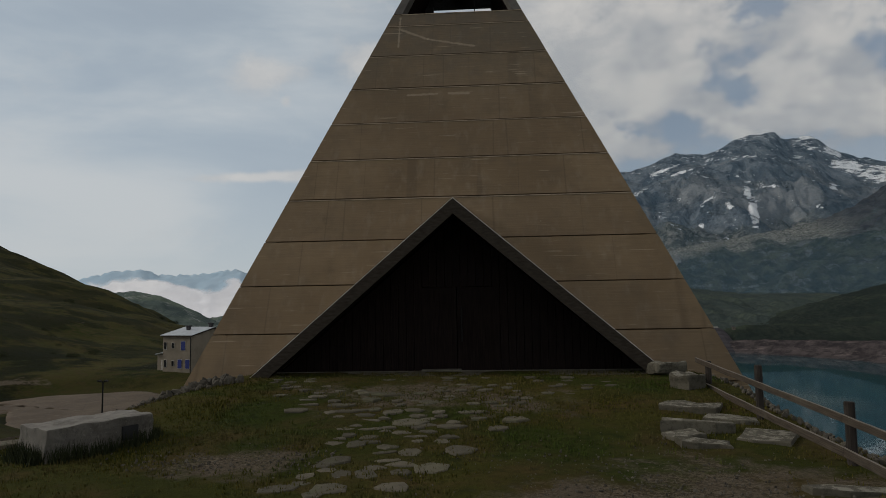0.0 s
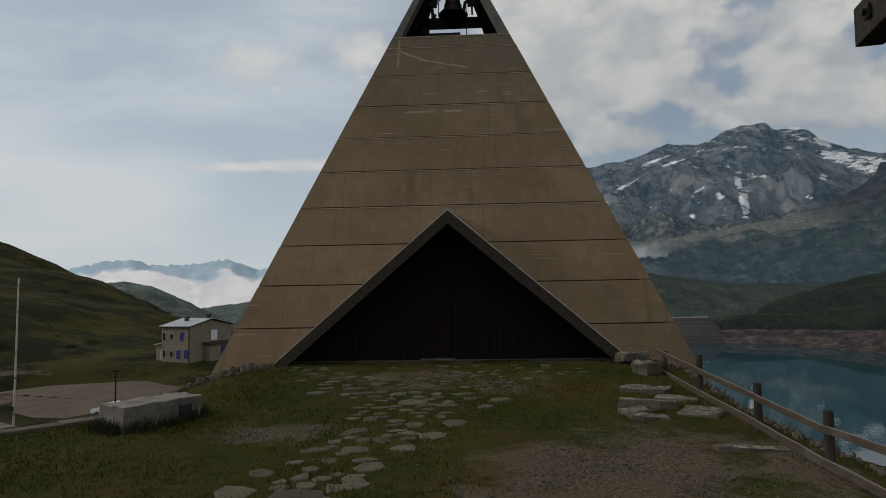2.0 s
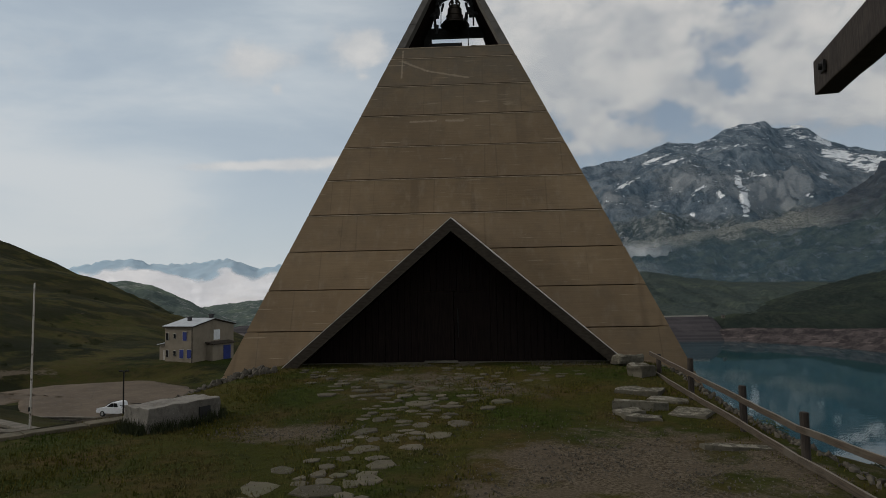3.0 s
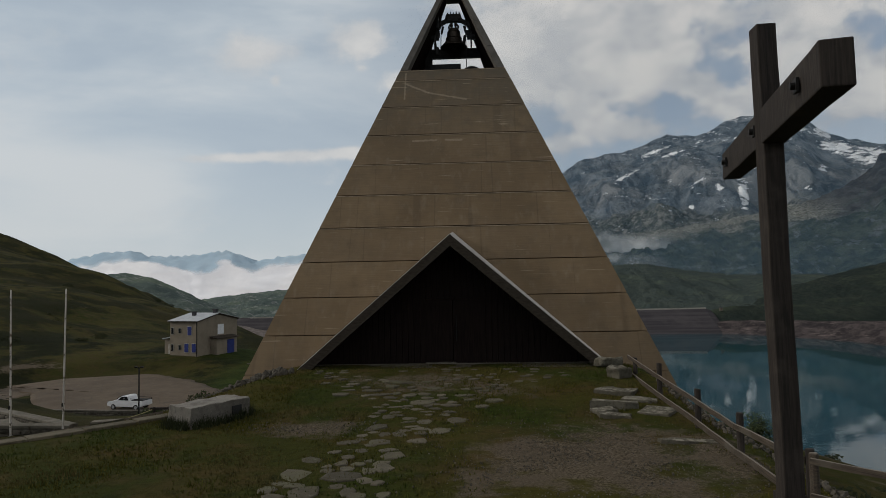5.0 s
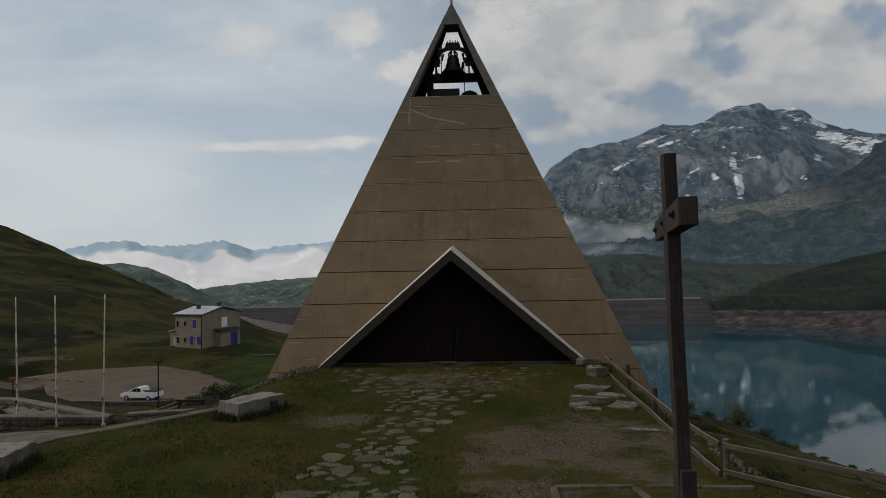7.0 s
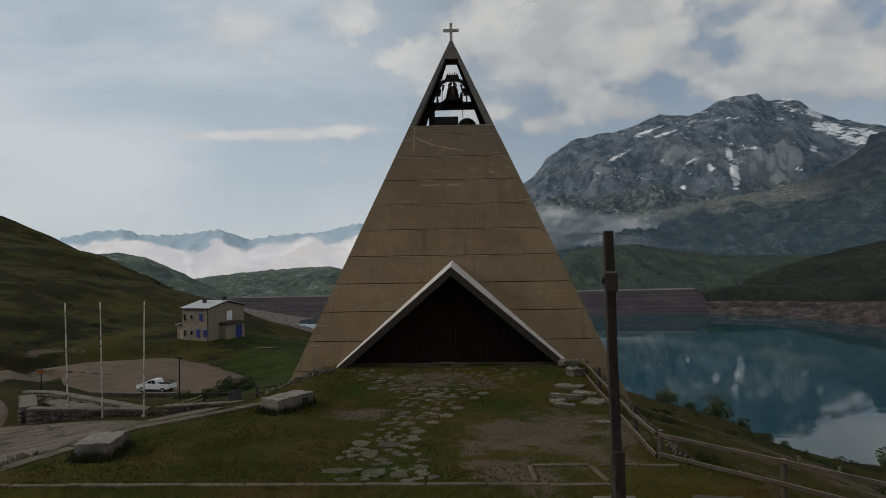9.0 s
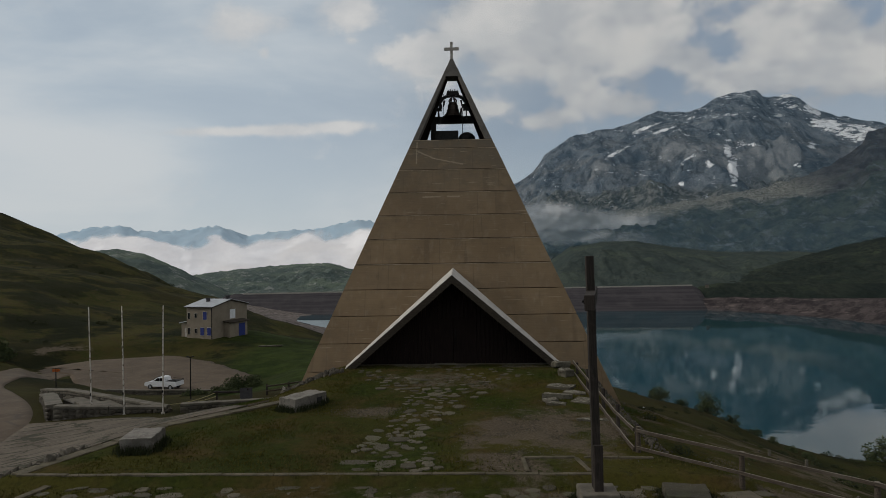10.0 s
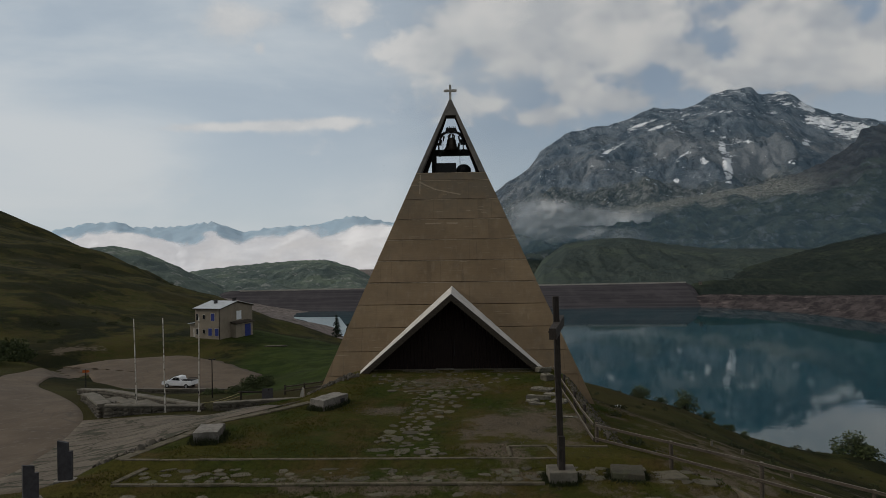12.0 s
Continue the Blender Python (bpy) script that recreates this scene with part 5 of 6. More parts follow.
# ---- stones ----
def stone_mesh(rnd, w, d, h, seg=9, jag=0.22):
    """A flat, irregular field stone with a chamfered upper edge."""
    bm = bmesh.new()
    rad = [rnd.uniform(1 - jag, 1 + jag * 0.6) for _ in range(seg)]
    turn = rnd.uniform(0, 6.28)
    rows = []
    for k, (s, z) in enumerate(((1.04, -h), (1.02, -0.20 * h), (0.96, -0.05 * h), (0.80, 0.0))):
        rows.append([bm.verts.new((s * w / 2 * rad[i] * math.cos(turn + 6.2832 * i / seg), s * d / 2 * rad[i] * math.sin(turn + 6.2832 * i / seg),
                                   z + (0.12 * h * noise.noise((i * 0.9, seg + w * 7, k)) if k else 0))) for i in range(seg)])
    for p, q in zip(rows, rows[1:]):
        for i in range(seg):
            bm.faces.new((p[i], p[(i + 1) % seg], q[(i + 1) % seg], q[i]))
    bm.faces.new(rows[-1])
    return finish(bm)


def slab_mesh(rnd, w, d, h):
    """A broken flat slab, roughly four-sided, with a worn upper edge; its top lies at height 0."""
    bm = bmesh.new()
    plan = [(-1, -1), (-0.2, -1), (0.5, -1), (1, -1), (1, 0.1), (1, 1), (0.3, 1), (-0.4, 1), (-1, 1), (-1, 0)]
    plan = [(x * w / 2 + rnd.uniform(-0.07, 0.07) * w, y * d / 2 + rnd.uniform(-0.13, 0.13) * d) for x, y in plan]
    lip = [rnd.uniform(-0.18, 0.05) * min(h, 0.12) for _ in plan]
    rows = []
    for s, z in ((0.97, -h), (1.0, -0.5 * h), (1.0, -0.07 * h), (0.975, 0.0)):
        rows.append([bm.verts.new((x * s, y * s, z + (e if z > -h else 0))) for (x, y), e in zip(plan, lip)])
    n = len(plan)
    for p, q in zip(rows, rows[1:]):
        for i in range(n):
            bm.faces.new((p[i], p[(i + 1) % n], q[(i + 1) % n], q[i]))
    mid = bm.verts.new((0.05 * w, -0.04 * d, 0.01))
    for i in range(n):
        bm.faces.new((rows[-1][i], rows[-1][(i + 1) % n], mid))
    return finish(bm)


def cut_block(x, y, z, bevel=0.03, cuts=3, rough=0.02, seed=1.0):
    bm = cube(-x / 2, x / 2, -y / 2, y / 2, 0, z, bevel=bevel)
    bmesh.ops.subdivide_edges(bm, edges=bm.edges[:], cuts=cuts, use_grid_fill=True)
    return roughen(bm, rough, 0.25, seed)


def stone_bench(m, x, y, z, seed, label, plaque):
    b = thing("stone_bench", m, label, "bench", "stone benches")
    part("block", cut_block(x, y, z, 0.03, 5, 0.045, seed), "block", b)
    if plaque:
        # black block, slightly proud of the face, stands for the niche's shade
        part("niche", cube(0.30, 0.56, -y / 2 - 0.03, -y / 2 + 0.05, z * 0.42, z * 0.78, bevel=0.01), "rubber", b, "black block painting the shade of a niche")
    return b


stone_bench(pose(-5.46, -13.36, -0.56, 0, 0, 60), 1.66, 0.82, 0.60, 1.0, "rough grey stone block bench with a small dark niche", True)
stone_bench(pose(-8.88, -18.58, -0.56, 0, 0, 9), 0.88, 1.22, 0.58, 4.0, "squat grey stone block beside the terrace kerb", False)

LOOSE = [  # x, y, width, depth, height, turn, lift
    (4.83, -7.90, 0.74, 0.52, 0.26, 14, 0.10), (4.83, -9.40, 0.56, 0.52, 0.36, 30, 0.0), (4.40, -11.05, 0.98, 0.72, 0.16, -20, 0.0), (4.82, -11.80, 0.78, 0.44, 0.13, -22, 0.0),
    (4.08, -12.45, 1.12, 0.32, 0.11, -6, 0.13), (3.74, -12.82, 0.54, 0.36, 0.15, 12, 0.0), (3.88, -13.35, 0.70, 0.38, 0.17, -8, 0.0), (4.95, -12.95, 0.80, 0.84, 0.15, -32, 0.0),
    (4.78, -15.68, 0.98, 0.24, 0.14, -4, 0.0)]


def build_loose_stones():
    rnd = random.Random(21)
    for x, y, w, d, h, turn, lift in LOOSE:
        flat = h < 0.2
        bm = slab_mesh(rnd, w, d, h + 0.12) if flat else cut_block(w, d, h, 0.07, 3, 0.085, x + y)
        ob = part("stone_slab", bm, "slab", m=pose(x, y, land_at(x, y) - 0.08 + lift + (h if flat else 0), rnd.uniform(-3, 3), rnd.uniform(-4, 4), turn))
        tagged(ob, "rough pale grey stone slab lying in the grass", "stone", "loose slabs by the fence")
    for x, y, w, d, h, turn in ((5.68, -22.15, 0.98, 0.95, 0.24, -10), (7.0, -21.95, 1.0, 0.8, 0.08, 10), (7.9, -22.3, 0.9, 0.5, 0.07, -14)):
        ob = part("stone_table", cut_block(w, d, h, 0.03, 3, 0.03, x), "stone", m=pose(x, y, land_at(x, y) - 0.04, 0, 0, turn))
        tagged(ob, "low flat grey stone slab set on the paving", "stone", "slabs by the cross")


build_loose_stones()


def kerb_run(name, a, b, wide, high, sink, label, piece=1.05, seed=2):
    """A row of kerb stones from a to b, following the ground."""
    k = thing(name, pose(0, 0, 0), label, "kerb", kind="structure")
    rnd = random.Random(seed)
    a, b = Vector(a), Vector(b)
    n = max(1, int((b - a).length / piece))
    ang = math.degrees(math.atan2(b.y - a.y, b.x - a.x))
    for i in range(n):
        p, q = a.lerp(b, i / n), a.lerp(b, (i + 1) / n)
        c = (p + q) / 2
        L = (q - p).length - 0.015
        bm = cube(-L / 2, L / 2, -wide / 2, wide / 2, -sink, high, bevel=0.02)
        roughen(bm, 0.012, 0.3, seed + i)
        part("kerb_stone", bm, "kerb", k, m=pose(c.x, c.y, land_at(c.x, c.y + 0.15) + rnd.uniform(-0.012, 0.012), 0, rnd.uniform(-0.5, 0.5), ang))
    return k


kerb_run("kerb", (-10.95, -21.03), (3.75, -21.03), 0.15, 0.035, 0.05, "pale concrete edging along the terrace step", 1.3, 2)
kerb_run("kerb", (-10.3, -22.80), (3.05, -22.80), 0.15, 0.03, 0.05, "pale concrete edging along the lower step", 1.3, 3)
kerb_run("kerb", (-11.0, -21.0), (-9.35, -16.0), 0.40, 0.05, 0.5, "weathered stone edging of the terrace lawn", 0.9, 4)
kerb_run("kerb", (-9.35, -16.0), (-6.45, -12.7), 0.42, 0.05, 0.5, "weathered stone edging of the terrace lawn", 0.9, 5)
kerb_run("kerb", (-9.95, -21.3), (-10.3, -22.7), 0.20, 0.04, 0.4, "pale edging closing the paved step", 0.9, 6)
kerb_run("kerb", (8.55, -21.6), (8.95, -23.5), 0.14, 0.05, 0.4, "pale edging closing the paved step", 0.9, 16)
for i, (a, b) in enumerate((((2.16, -19.72), (3.55, -19.72)), ((2.12, -19.8), (2.16, -20.9)), ((3.55, -19.8), (3.72, -20.9)), ((3.75, -19.75), (5.6, -19.8)))):
    kerb_run("kerb", a, b, 0.11, 0.05, 0.3, "pale concrete frame of a small planting bed", 0.8, 7 + i)


# ---- timber ----
def fence_post(z, top, r=0.075, seed=0.0):
    bm = rod(bmesh.new(), (0, 0, -0.35), (0, 0, top - z), r, r * 0.96, 10)
    bmesh.ops.bevel(bm, geom=[e for e in bm.edges if all(v.co.z > 0 for v in e.verts)], offset=0.012, segments=1, affect="EDGES")
    return roughen(bm, 0.008, 0.12, seed)


def fence_run(label, pts, side, wide, group="terrace fence", post="wood", lead=0.0):
    """Round posts with two boards nailed to one side; pts: x, y, and the heights of the post's top and of the boards' middles."""
    f = thing("fence", pose(0, 0, 0), label, "fence", group)
    for x, y, top, upper, lower in pts:
        z = land_at(x, y)
        part("post", fence_post(z, top, 0.064, y), post, f, m=pose(x, y, z))
    for a, b in zip(pts, pts[1:]):
        d = Vector((b[0] - a[0], b[1] - a[1], 0)).normalized()
        out = Vector((-d.y, d.x, 0)) * side * 0.095
        for k in (3, 4):
            p, q = Vector((a[0], a[1], a[k])) + out, Vector((b[0], b[1], b[k])) + out
            if a is pts[0]:
                p -= (q - p).normalized() * lead          # the rails run on past the first post
            L = (q - p).length + 0.02
            w = wide[k - 3] / 2
            bm = cube(-L / 2, L / 2, -0.022, 0.022, -w, w, bevel=0.006)
            bmesh.ops.subdivide_edges(bm, edges=[e for e in bm.edges if e.calc_length() > L * 0.7], cuts=6)
            roughen(bm, 0.012, 0.6, p.x + p.y)
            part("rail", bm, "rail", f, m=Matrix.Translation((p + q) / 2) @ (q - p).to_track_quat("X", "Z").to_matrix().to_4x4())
    return f


fence_run("weathered round-post fence with two board rails above the lake",
          [(5.36, -9.15, 0.44, 0.40, -0.06), (5.34, -11.75, 0.60, 0.30, -0.15), (5.38, -14.45, 0.39, 0.18, -0.25), (5.38, -16.65, 0.33, 0.09, -0.35), (5.34, -19.15, 0.33, 0.18, -0.36)], -1, (0.098, 0.115), lead=0.5)
fence_run("weathered fence with two board rails running down the slope",
          [(5.34, -19.25, 0.30, 0.20, -0.27), (7.3, -21.3, 0.20, 0.17, -0.30), (9.3, -23.3, 0.14, 0.11, -0.38), (11.3, -25.3, 0.04, 0.01, -0.48), (13.6, -27.6, -0.08, -0.11, -0.61)], -1, (0.085, 0.085), "terrace fence", "rail")


def build_cross():
    c = thing("wooden_cross", pose(3.60, -22.42, -0.62), "tall weathered dark timber cross on a concrete footing", "cross")
    part("footing", cut_block(0.84, 0.82, 0.62, 0.03, 3, 0.02, 3.0), "coping", c, "square mossy concrete footing", m=pose(0, 0, -0.30))
    bm = cube(-0.09, 0.09, -0.09, 0.09, 0.28, 5.63, bevel=0.012)
    bmesh.ops.subdivide_edges(bm, edges=[e for e in bm.edges if e.calc_length() > 3], cuts=24)
    roughen(bm, 0.010, 0.7, 2.0)
    part("upright", bm, "wood", c, m=pose(0, 0, 0, 0, -1.0, 0))
    # cheek timbers bolted to the foot of the upright
    for s in (-1, 1):
        bm = cube(-0.10, 0.10, -0.05, 0.05, 0.28, 1.35, bevel=0.012)
        part("cheek", bm, "wood", c, m=pose(0, 0.142 * s, 0))
    add_crossbeam("crossbeam", c, pose(-0.03, 0.12, 4.68, 0, 0, 78.1))
    return c


def add_crossbeam(name, parent, m):
    bm = cube(-2.0, 2.0, -0.105, 0.105, -0.158, 0.158, bevel=0.014)
    bmesh.ops.subdivide_edges(bm, edges=[e for e in bm.edges if e.calc_length() > 2], cuts=14)
    roughen(bm, 0.008, 0.5, 6.0)
    ob = part(name, bm, "wood", parent, "thick squared crossbeam", m=m)
    for x in (-1.5, 0.0, 1.65):
        b = rod(bmesh.new(), (x, 0.10, 0), (x, 0.165, 0), 0.028, 0.028, 8)
        box(b, x - 0.05, x + 0.05, 0.114, 0.134, -0.05, 0.05)
        part("bolt", b, "iron", ob)
    return ob


build_cross()


# ---- west side ----
def rubble_wall(name, pts, top, wide, label, base, cap=True, seed=1):
    """A wall of picked stones with a pale coping; pts: (x, y, height of the top)."""
    w = thing(name, pose(0, 0, 0), label, "wall", kind="structure")
    rnd = random.Random(seed)
    for (ax, ay, az), (bx, by, bz) in zip(pts, pts[1:]):
        d = Vector((bx - ax, by - ay, bz - az)); L = Vector((d.x, d.y, 0)).length
        ang = math.degrees(math.atan2(d.y, d.x))
        pitch = -math.degrees(math.atan2(d.z, L))
        m = pose(ax, ay, az, 0, 0, ang) @ pose(0, 0, 0, 0, pitch, 0)
        core = cube(0, d.length, -wide * 0.36, wide * 0.36, -base, -0.06)
        part("core", core, "rubble", w, m=m)
        bm = bmesh.new()
        x = 0.0
        while x < d.length:
            z = -0.10
            sw = rnd.uniform(0.22, 0.5)
            while z > -base:
                sh = rnd.uniform(0.16, 0.3)
                for s in (-1, 1):
                    c = Vector((x + sw / 2, s * wide * 0.40, z - sh / 2))
                    g = bmesh.ops.create_icosphere(bm, subdivisions=1, radius=1.0)["verts"]
                    for v in g:
                        v.co = Vector((v.co.x * sw * 0.56, v.co.y * wide * 0.20, v.co.z * sh * 0.56)) * rnd.uniform(0.85, 1.15) + c
                z -= sh
            x += sw
        tagged(part("rubble", bm, "rubble", w, m=m), kind="stuff")
        if cap:
            n = max(1, int(d.length / 1.4))
            for i in range(n):
                b = cube(i * d.length / n + 0.006, (i + 1) * d.length / n - 0.006, -wide * 0.54, wide * 0.54, -0.07, 0.05, bevel=0.02)
                roughen(b, 0.012, 0.4, i + seed)
                part("coping", b, "coping", w, m=m)
    return w


rubble_wall("wall_south", [(-21.1, -3.75, -2.45), (-18.4, -3.3, -2.6), (-15.7, -2.5, -2.80)], 0, 0.5, "rubble stone wall with pale coping below the flagpoles", 1.0, True, 2)
rubble_wall("wall_north", [(-31.2, 10.6, -4.35), (-27.0, 7.2, -3.75), (-21.5, 2.4, -3.25), (-15.9, -2.2, -2.85)], 0, 0.5, "rubble stone wall with pale coping round a sunken bed", 1.1, True, 3)
rubble_wall("wall_west", [(-27.6, 5.4, -3.65), (-25.5, 2.6, -3.2), (-21.3, -3.5, -2.45)], 0, 0.75, "broad pale wall end beside the road", 1.0, True, 4)
rubble_wall("wall_east", [(-15.2, -1.9, -2.80), (-12.0, -1.2, -2.78), (-8.6, -0.7, -2.75)], 0, 0.45, "rubble retaining wall with pale coping beside the chapel", 1.0, True, 5)


rubble_wall("wall_parking", [(-43.0, 31.2, -8.35), (-33.0, 30.6, -8.45), (-24.5, 30.8, -8.5)], 0, 0.35, "low stone wall along the edge of the car park", 1.2, True, 6)


def build_terrace_steps():
    s = thing("stone_steps", pose(0, 0, 0), "broad pale stone steps inside the walled bed", "steps")
    for x, y, ang in ((-24.0, 3.2, -42), (-22.3, 1.6, -42), (-20.6, 0.4, -42)):
        part("step", cut_block(2.6, 1.1, 0.22, 0.02, 2, 0.01, x), "coping", s, m=pose(x, y, land_at(x, y) - 0.02, 0, 0, ang))


build_terrace_steps()


def flagpole(x, y, z, high, lean):
    p = thing("flagpole", pose(x, y, z, 0, lean, 0), "slender flagpole with flaking white paint", "flagpole", "row of flagpoles")
    bm = bmesh.new()
    n = 14
    rows = [[bm.verts.new((r * math.cos(6.2832 * i / 10), r * math.sin(6.2832 * i / 10), h)) for i in range(10)]
            for h, r in [(high * k / n, 0.042 - 0.016 * k / n) for k in range(n + 1)]]
    for a, b in zip(rows, rows[1:]):
        for i in range(10):
            bm.faces.new((a[i], a[(i + 1) % 10], b[(i + 1) % 10], b[i]))
    bm.faces.new(rows[-1])
    part("pole", bm, "flag", p, smooth=True)
    part("cleat", cube(-0.015, 0.015, -0.11, -0.05, 1.15, 1.3), "iron", p)
    part("base_collar", rod(bmesh.new(), (0, 0, -0.1), (0, 0, 0.12), 0.11, 0.09, 12), "pale", p)


for x, y, z, h, lean in ((-19.35, -3.35, -3.15, 5.85, -1.4), (-17.60, -3.35, -3.12, 5.85, -0.9), (-15.58, -3.2, -3.06, 5.80, 0.6)):
    flagpole(x, y, z, h, lean)


def build_pickup():
    t = thing("pickup_truck", pose(-33.3, 34.6, land_at(-33.3, 34.6) + 0.13, 0, 0, -12) @ Matrix.Scale(0.86, 4), "small white pickup truck parked on the gravel", "car")
    # side outline, nose at -x
    ring = [(-2.42, 0.40), (-2.47, 0.62), (-2.32, 0.80), (-1.95, 0.92), (-1.25, 1.00), (0.62, 1.00), (0.66, 1.04), (2.30, 1.04), (2.36, 0.50), (1.9, 0.36), (-1.9, 0.34)]
    bm = bmesh.new()
    prism(bm, [(x, -0.84, z) for x, z in ring], (0, 1.68, 0))
    bmesh.ops.bevel(bm, geom=bm.edges[:], offset=0.05, segments=2, affect="EDGES")
    part("body", bm, "white", t)
    bm = bmesh.new()
    prism(bm, [(-1.42, -0.74, 0.99), (-0.95, -0.70, 1.30), (-0.48, -0.66, 1.53), (0.0, -0.64, 1.58), (0.34, -0.66, 1.50), (0.58, -0.74, 0.99)], (0, 1.40, 0))
    bmesh.ops.bevel(bm, geom=bm.edges[:], offset=0.05, segments=2, affect="EDGES")
    part("cab", bm, "white", t)
    for s in (-1, 1):
        bm = bmesh.new()
        y = s * 0.725
        prism(bm, [(-1.05, y, 1.06), (-0.50, y, 1.42), (-0.22, y, 1.47), (-0.22, y, 1.06)], (0, 0.04 * s, 0))
        part("window", bm, "glass", t)
        bm = bmesh.new()
        prism(bm, [(-0.15, y, 1.06), (-0.15, y, 1.47), (0.20, y, 1.45), (0.36, y, 1.06)], (0, 0.04 * s, 0))
        part("window", bm, "glass", t)
        part("bed_rail", rod(bmesh.new(), (0.7, 0.78 * s, 1.25), (2.25, 0.78 * s, 1.22), 0.035, 0.035, 6), "iron", t)
        part("bed_rail", rod(bmesh.new(), (2.25, 0.78 * s, 1.0), (2.25, 0.78 * s, 1.24), 0.035, 0.035, 6), "iron", t)
        part("headlight", cube(-2.44, -2.2, s * 0.62 - 0.14, s * 0.62 + 0.14, 0.72, 0.86, bevel=0.03), "zinc", t)
    bm = bmesh.new()
    prism(bm, [(-1.34, -0.62, 1.06), (-0.98, -0.60, 1.30), (-0.56, -0.56, 1.51), (-0.56, 0.56, 1.51), (-0.98, 0.60, 1.30), (-1.34, 0.62, 1.06)], (-0.05, 0, 0.04))
    part("windscreen", bm, "glass", t)
    part("bed_lining", cube(0.72, 2.22, -0.7, 0.7, 1.0, 1.10, bevel=0.02), "rubber", t)
    for x in (-1.55, 1.45):
        for s in (-1, 1):
            w = part("wheel", rod(bmesh.new(), (0, -0.10, 0), (0, 0.10, 0), 0.31, 0.31, 20), "rubber", t, m=pose(x, 0.78 * s, 0.31))
            part("rim", rod(bmesh.new(), (0, 0.09 * s, 0), (0, 0.115 * s, 0), 0.19, 0.17, 14), "zinc", w)


build_pickup()


def build_house():
    w, d, eave = 5.0, 9.4, 5.25
    h = thing("house", pose(-40.75, 67.2, -7.65, 0, 0, -16.3), "two-storey ochre rendered house with blue shutters and pale roof", "house")
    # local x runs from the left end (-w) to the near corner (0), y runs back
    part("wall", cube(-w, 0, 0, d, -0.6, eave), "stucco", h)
    # low gable: the ridge runs along x, one slope falls to each long side
    mid, rise = d / 2, 0.95
    bm = bmesh.new()
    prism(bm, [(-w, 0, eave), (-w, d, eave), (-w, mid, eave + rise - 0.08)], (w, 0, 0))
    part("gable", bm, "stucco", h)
    bm = bmesh.new()
    over, t = 0.25, 0.16
    drop = rise / mid * over
    ring = [(-over, eave - drop + 0.01), (mid, eave + rise), (d + over, eave - drop + 0.01), (d + over, eave - drop + t), (mid, eave + rise + t), (-over, eave - drop + t)]
    prism(bm, [(-w - over, y, z) for y, z in ring], (w + 2 * over, 0, 0))
    part("eaves", bm, "fascia", h)
    bm = bmesh.new()
    ring = [(-over - 0.04, eave - drop + t + 0.003), (mid, eave + rise + t + 0.004), (d + over + 0.04, eave - drop + t + 0.003), (d + over + 0.04, eave - drop + t + 0.07), (mid, eave + rise + t + 0.07), (-over - 0.04, eave - drop + t + 0.07)]
    prism(bm, [(-w - over - 0.04, y, z) for y, z in ring], (w + 2 * over + 0.08, 0, 0))
    roof = part("roof", bm, "roof", h, "pale grey sheet roof")
    for x, y, tall in ((-3.0, 2.9, 0.75), (-0.5, mid, 0.7)):
        z = eave + rise * y / mid + 0.1
        bm = cube(x - 0.24, x + 0.24, y - 0.24, y + 0.24, z, z + tall, bevel=0.02)
        box(bm, x - 0.34, x + 0.34, y - 0.34, y + 0.34, z + tall - 0.14, z + tall, bevel=0.02)
        part("chimney", bm, "slate", roof)

    def opening(x0, x1, z0, z1, mat, name, on_end):
        """A leaf set 3 cm proud of the end wall (y = 0) or of the long wall (x = 0)."""
        if on_end:
            surround = cube(x0 - 0.06, x1 + 0.06, -0.035, 0.01, z0 - 0.06, z1 + 0.06)
            leaf_bm = cube(x0, x1, -0.07, -0.036, z0, z1, bevel=0.006)
        else:
            surround = cube(-0.01, 0.035, x0 - 0.06, x1 + 0.06, z0 - 0.06, z1 + 0.06)
            leaf_bm = cube(0.036, 0.07, x0, x1, z0, z1, bevel=0.006)
        p = part(name, surround, "pale", h)
        part("shutter" if mat == "blue" else "pane", leaf_bm, mat, p)
    for x0, x1, z0, z1, mat in ((-1.75, -1.05, 3.3, 4.55, "blue"), (-2.3, -1.6, 0.75, 2.0, "blue"), (-0.95, -0.25, 0.75, 2.0, "blue"),
                                (-3.4, -3.0, 3.6, 4.3, "glass"), (-3.4, -3.0, 1.1, 1.8, "glass"), (-4.75, -4.35, 3.4, 4.4, "glass"), (-4.75, -4.35, 0.9, 1.9, "glass")):
        opening(x0, x1, z0, z1, mat, "window", True)
    opening(4.6, 6.0, 3.1, 4.6, "white", "window", False)
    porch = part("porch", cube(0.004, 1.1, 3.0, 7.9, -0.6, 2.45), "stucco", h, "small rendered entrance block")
    bm = bmesh.new()
    prism(bm, [(0.01, 2.7, 2.75), (1.4, 2.7, 2.46), (1.4, 8.2, 2.46), (0.01, 8.2, 2.75)], (0, 0, 0.14))
    part("canopy", bm, "fascia", porch)
    part("door", cube(1.05, 1.15, 5.5, 7.2, 0.0, 2.2, bevel=0.02), "blue", porch, "blue painted double door")
    part("downpipe", rod(bmesh.new(), (-0.06, -0.07, -0.4), (-0.06, -0.07, eave), 0.06, 0.06, 8), "iron", h)
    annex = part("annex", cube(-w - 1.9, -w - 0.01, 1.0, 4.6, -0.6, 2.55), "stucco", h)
    bm = bmesh.new()
    prism(bm, [(-w - 2.15, 0.7, 2.56), (-w - 0.01, 0.7, 2.95), (-w - 0.01, 4.9, 2.95), (-w - 2.15, 4.9, 2.56)], (0, 0, 0.12))
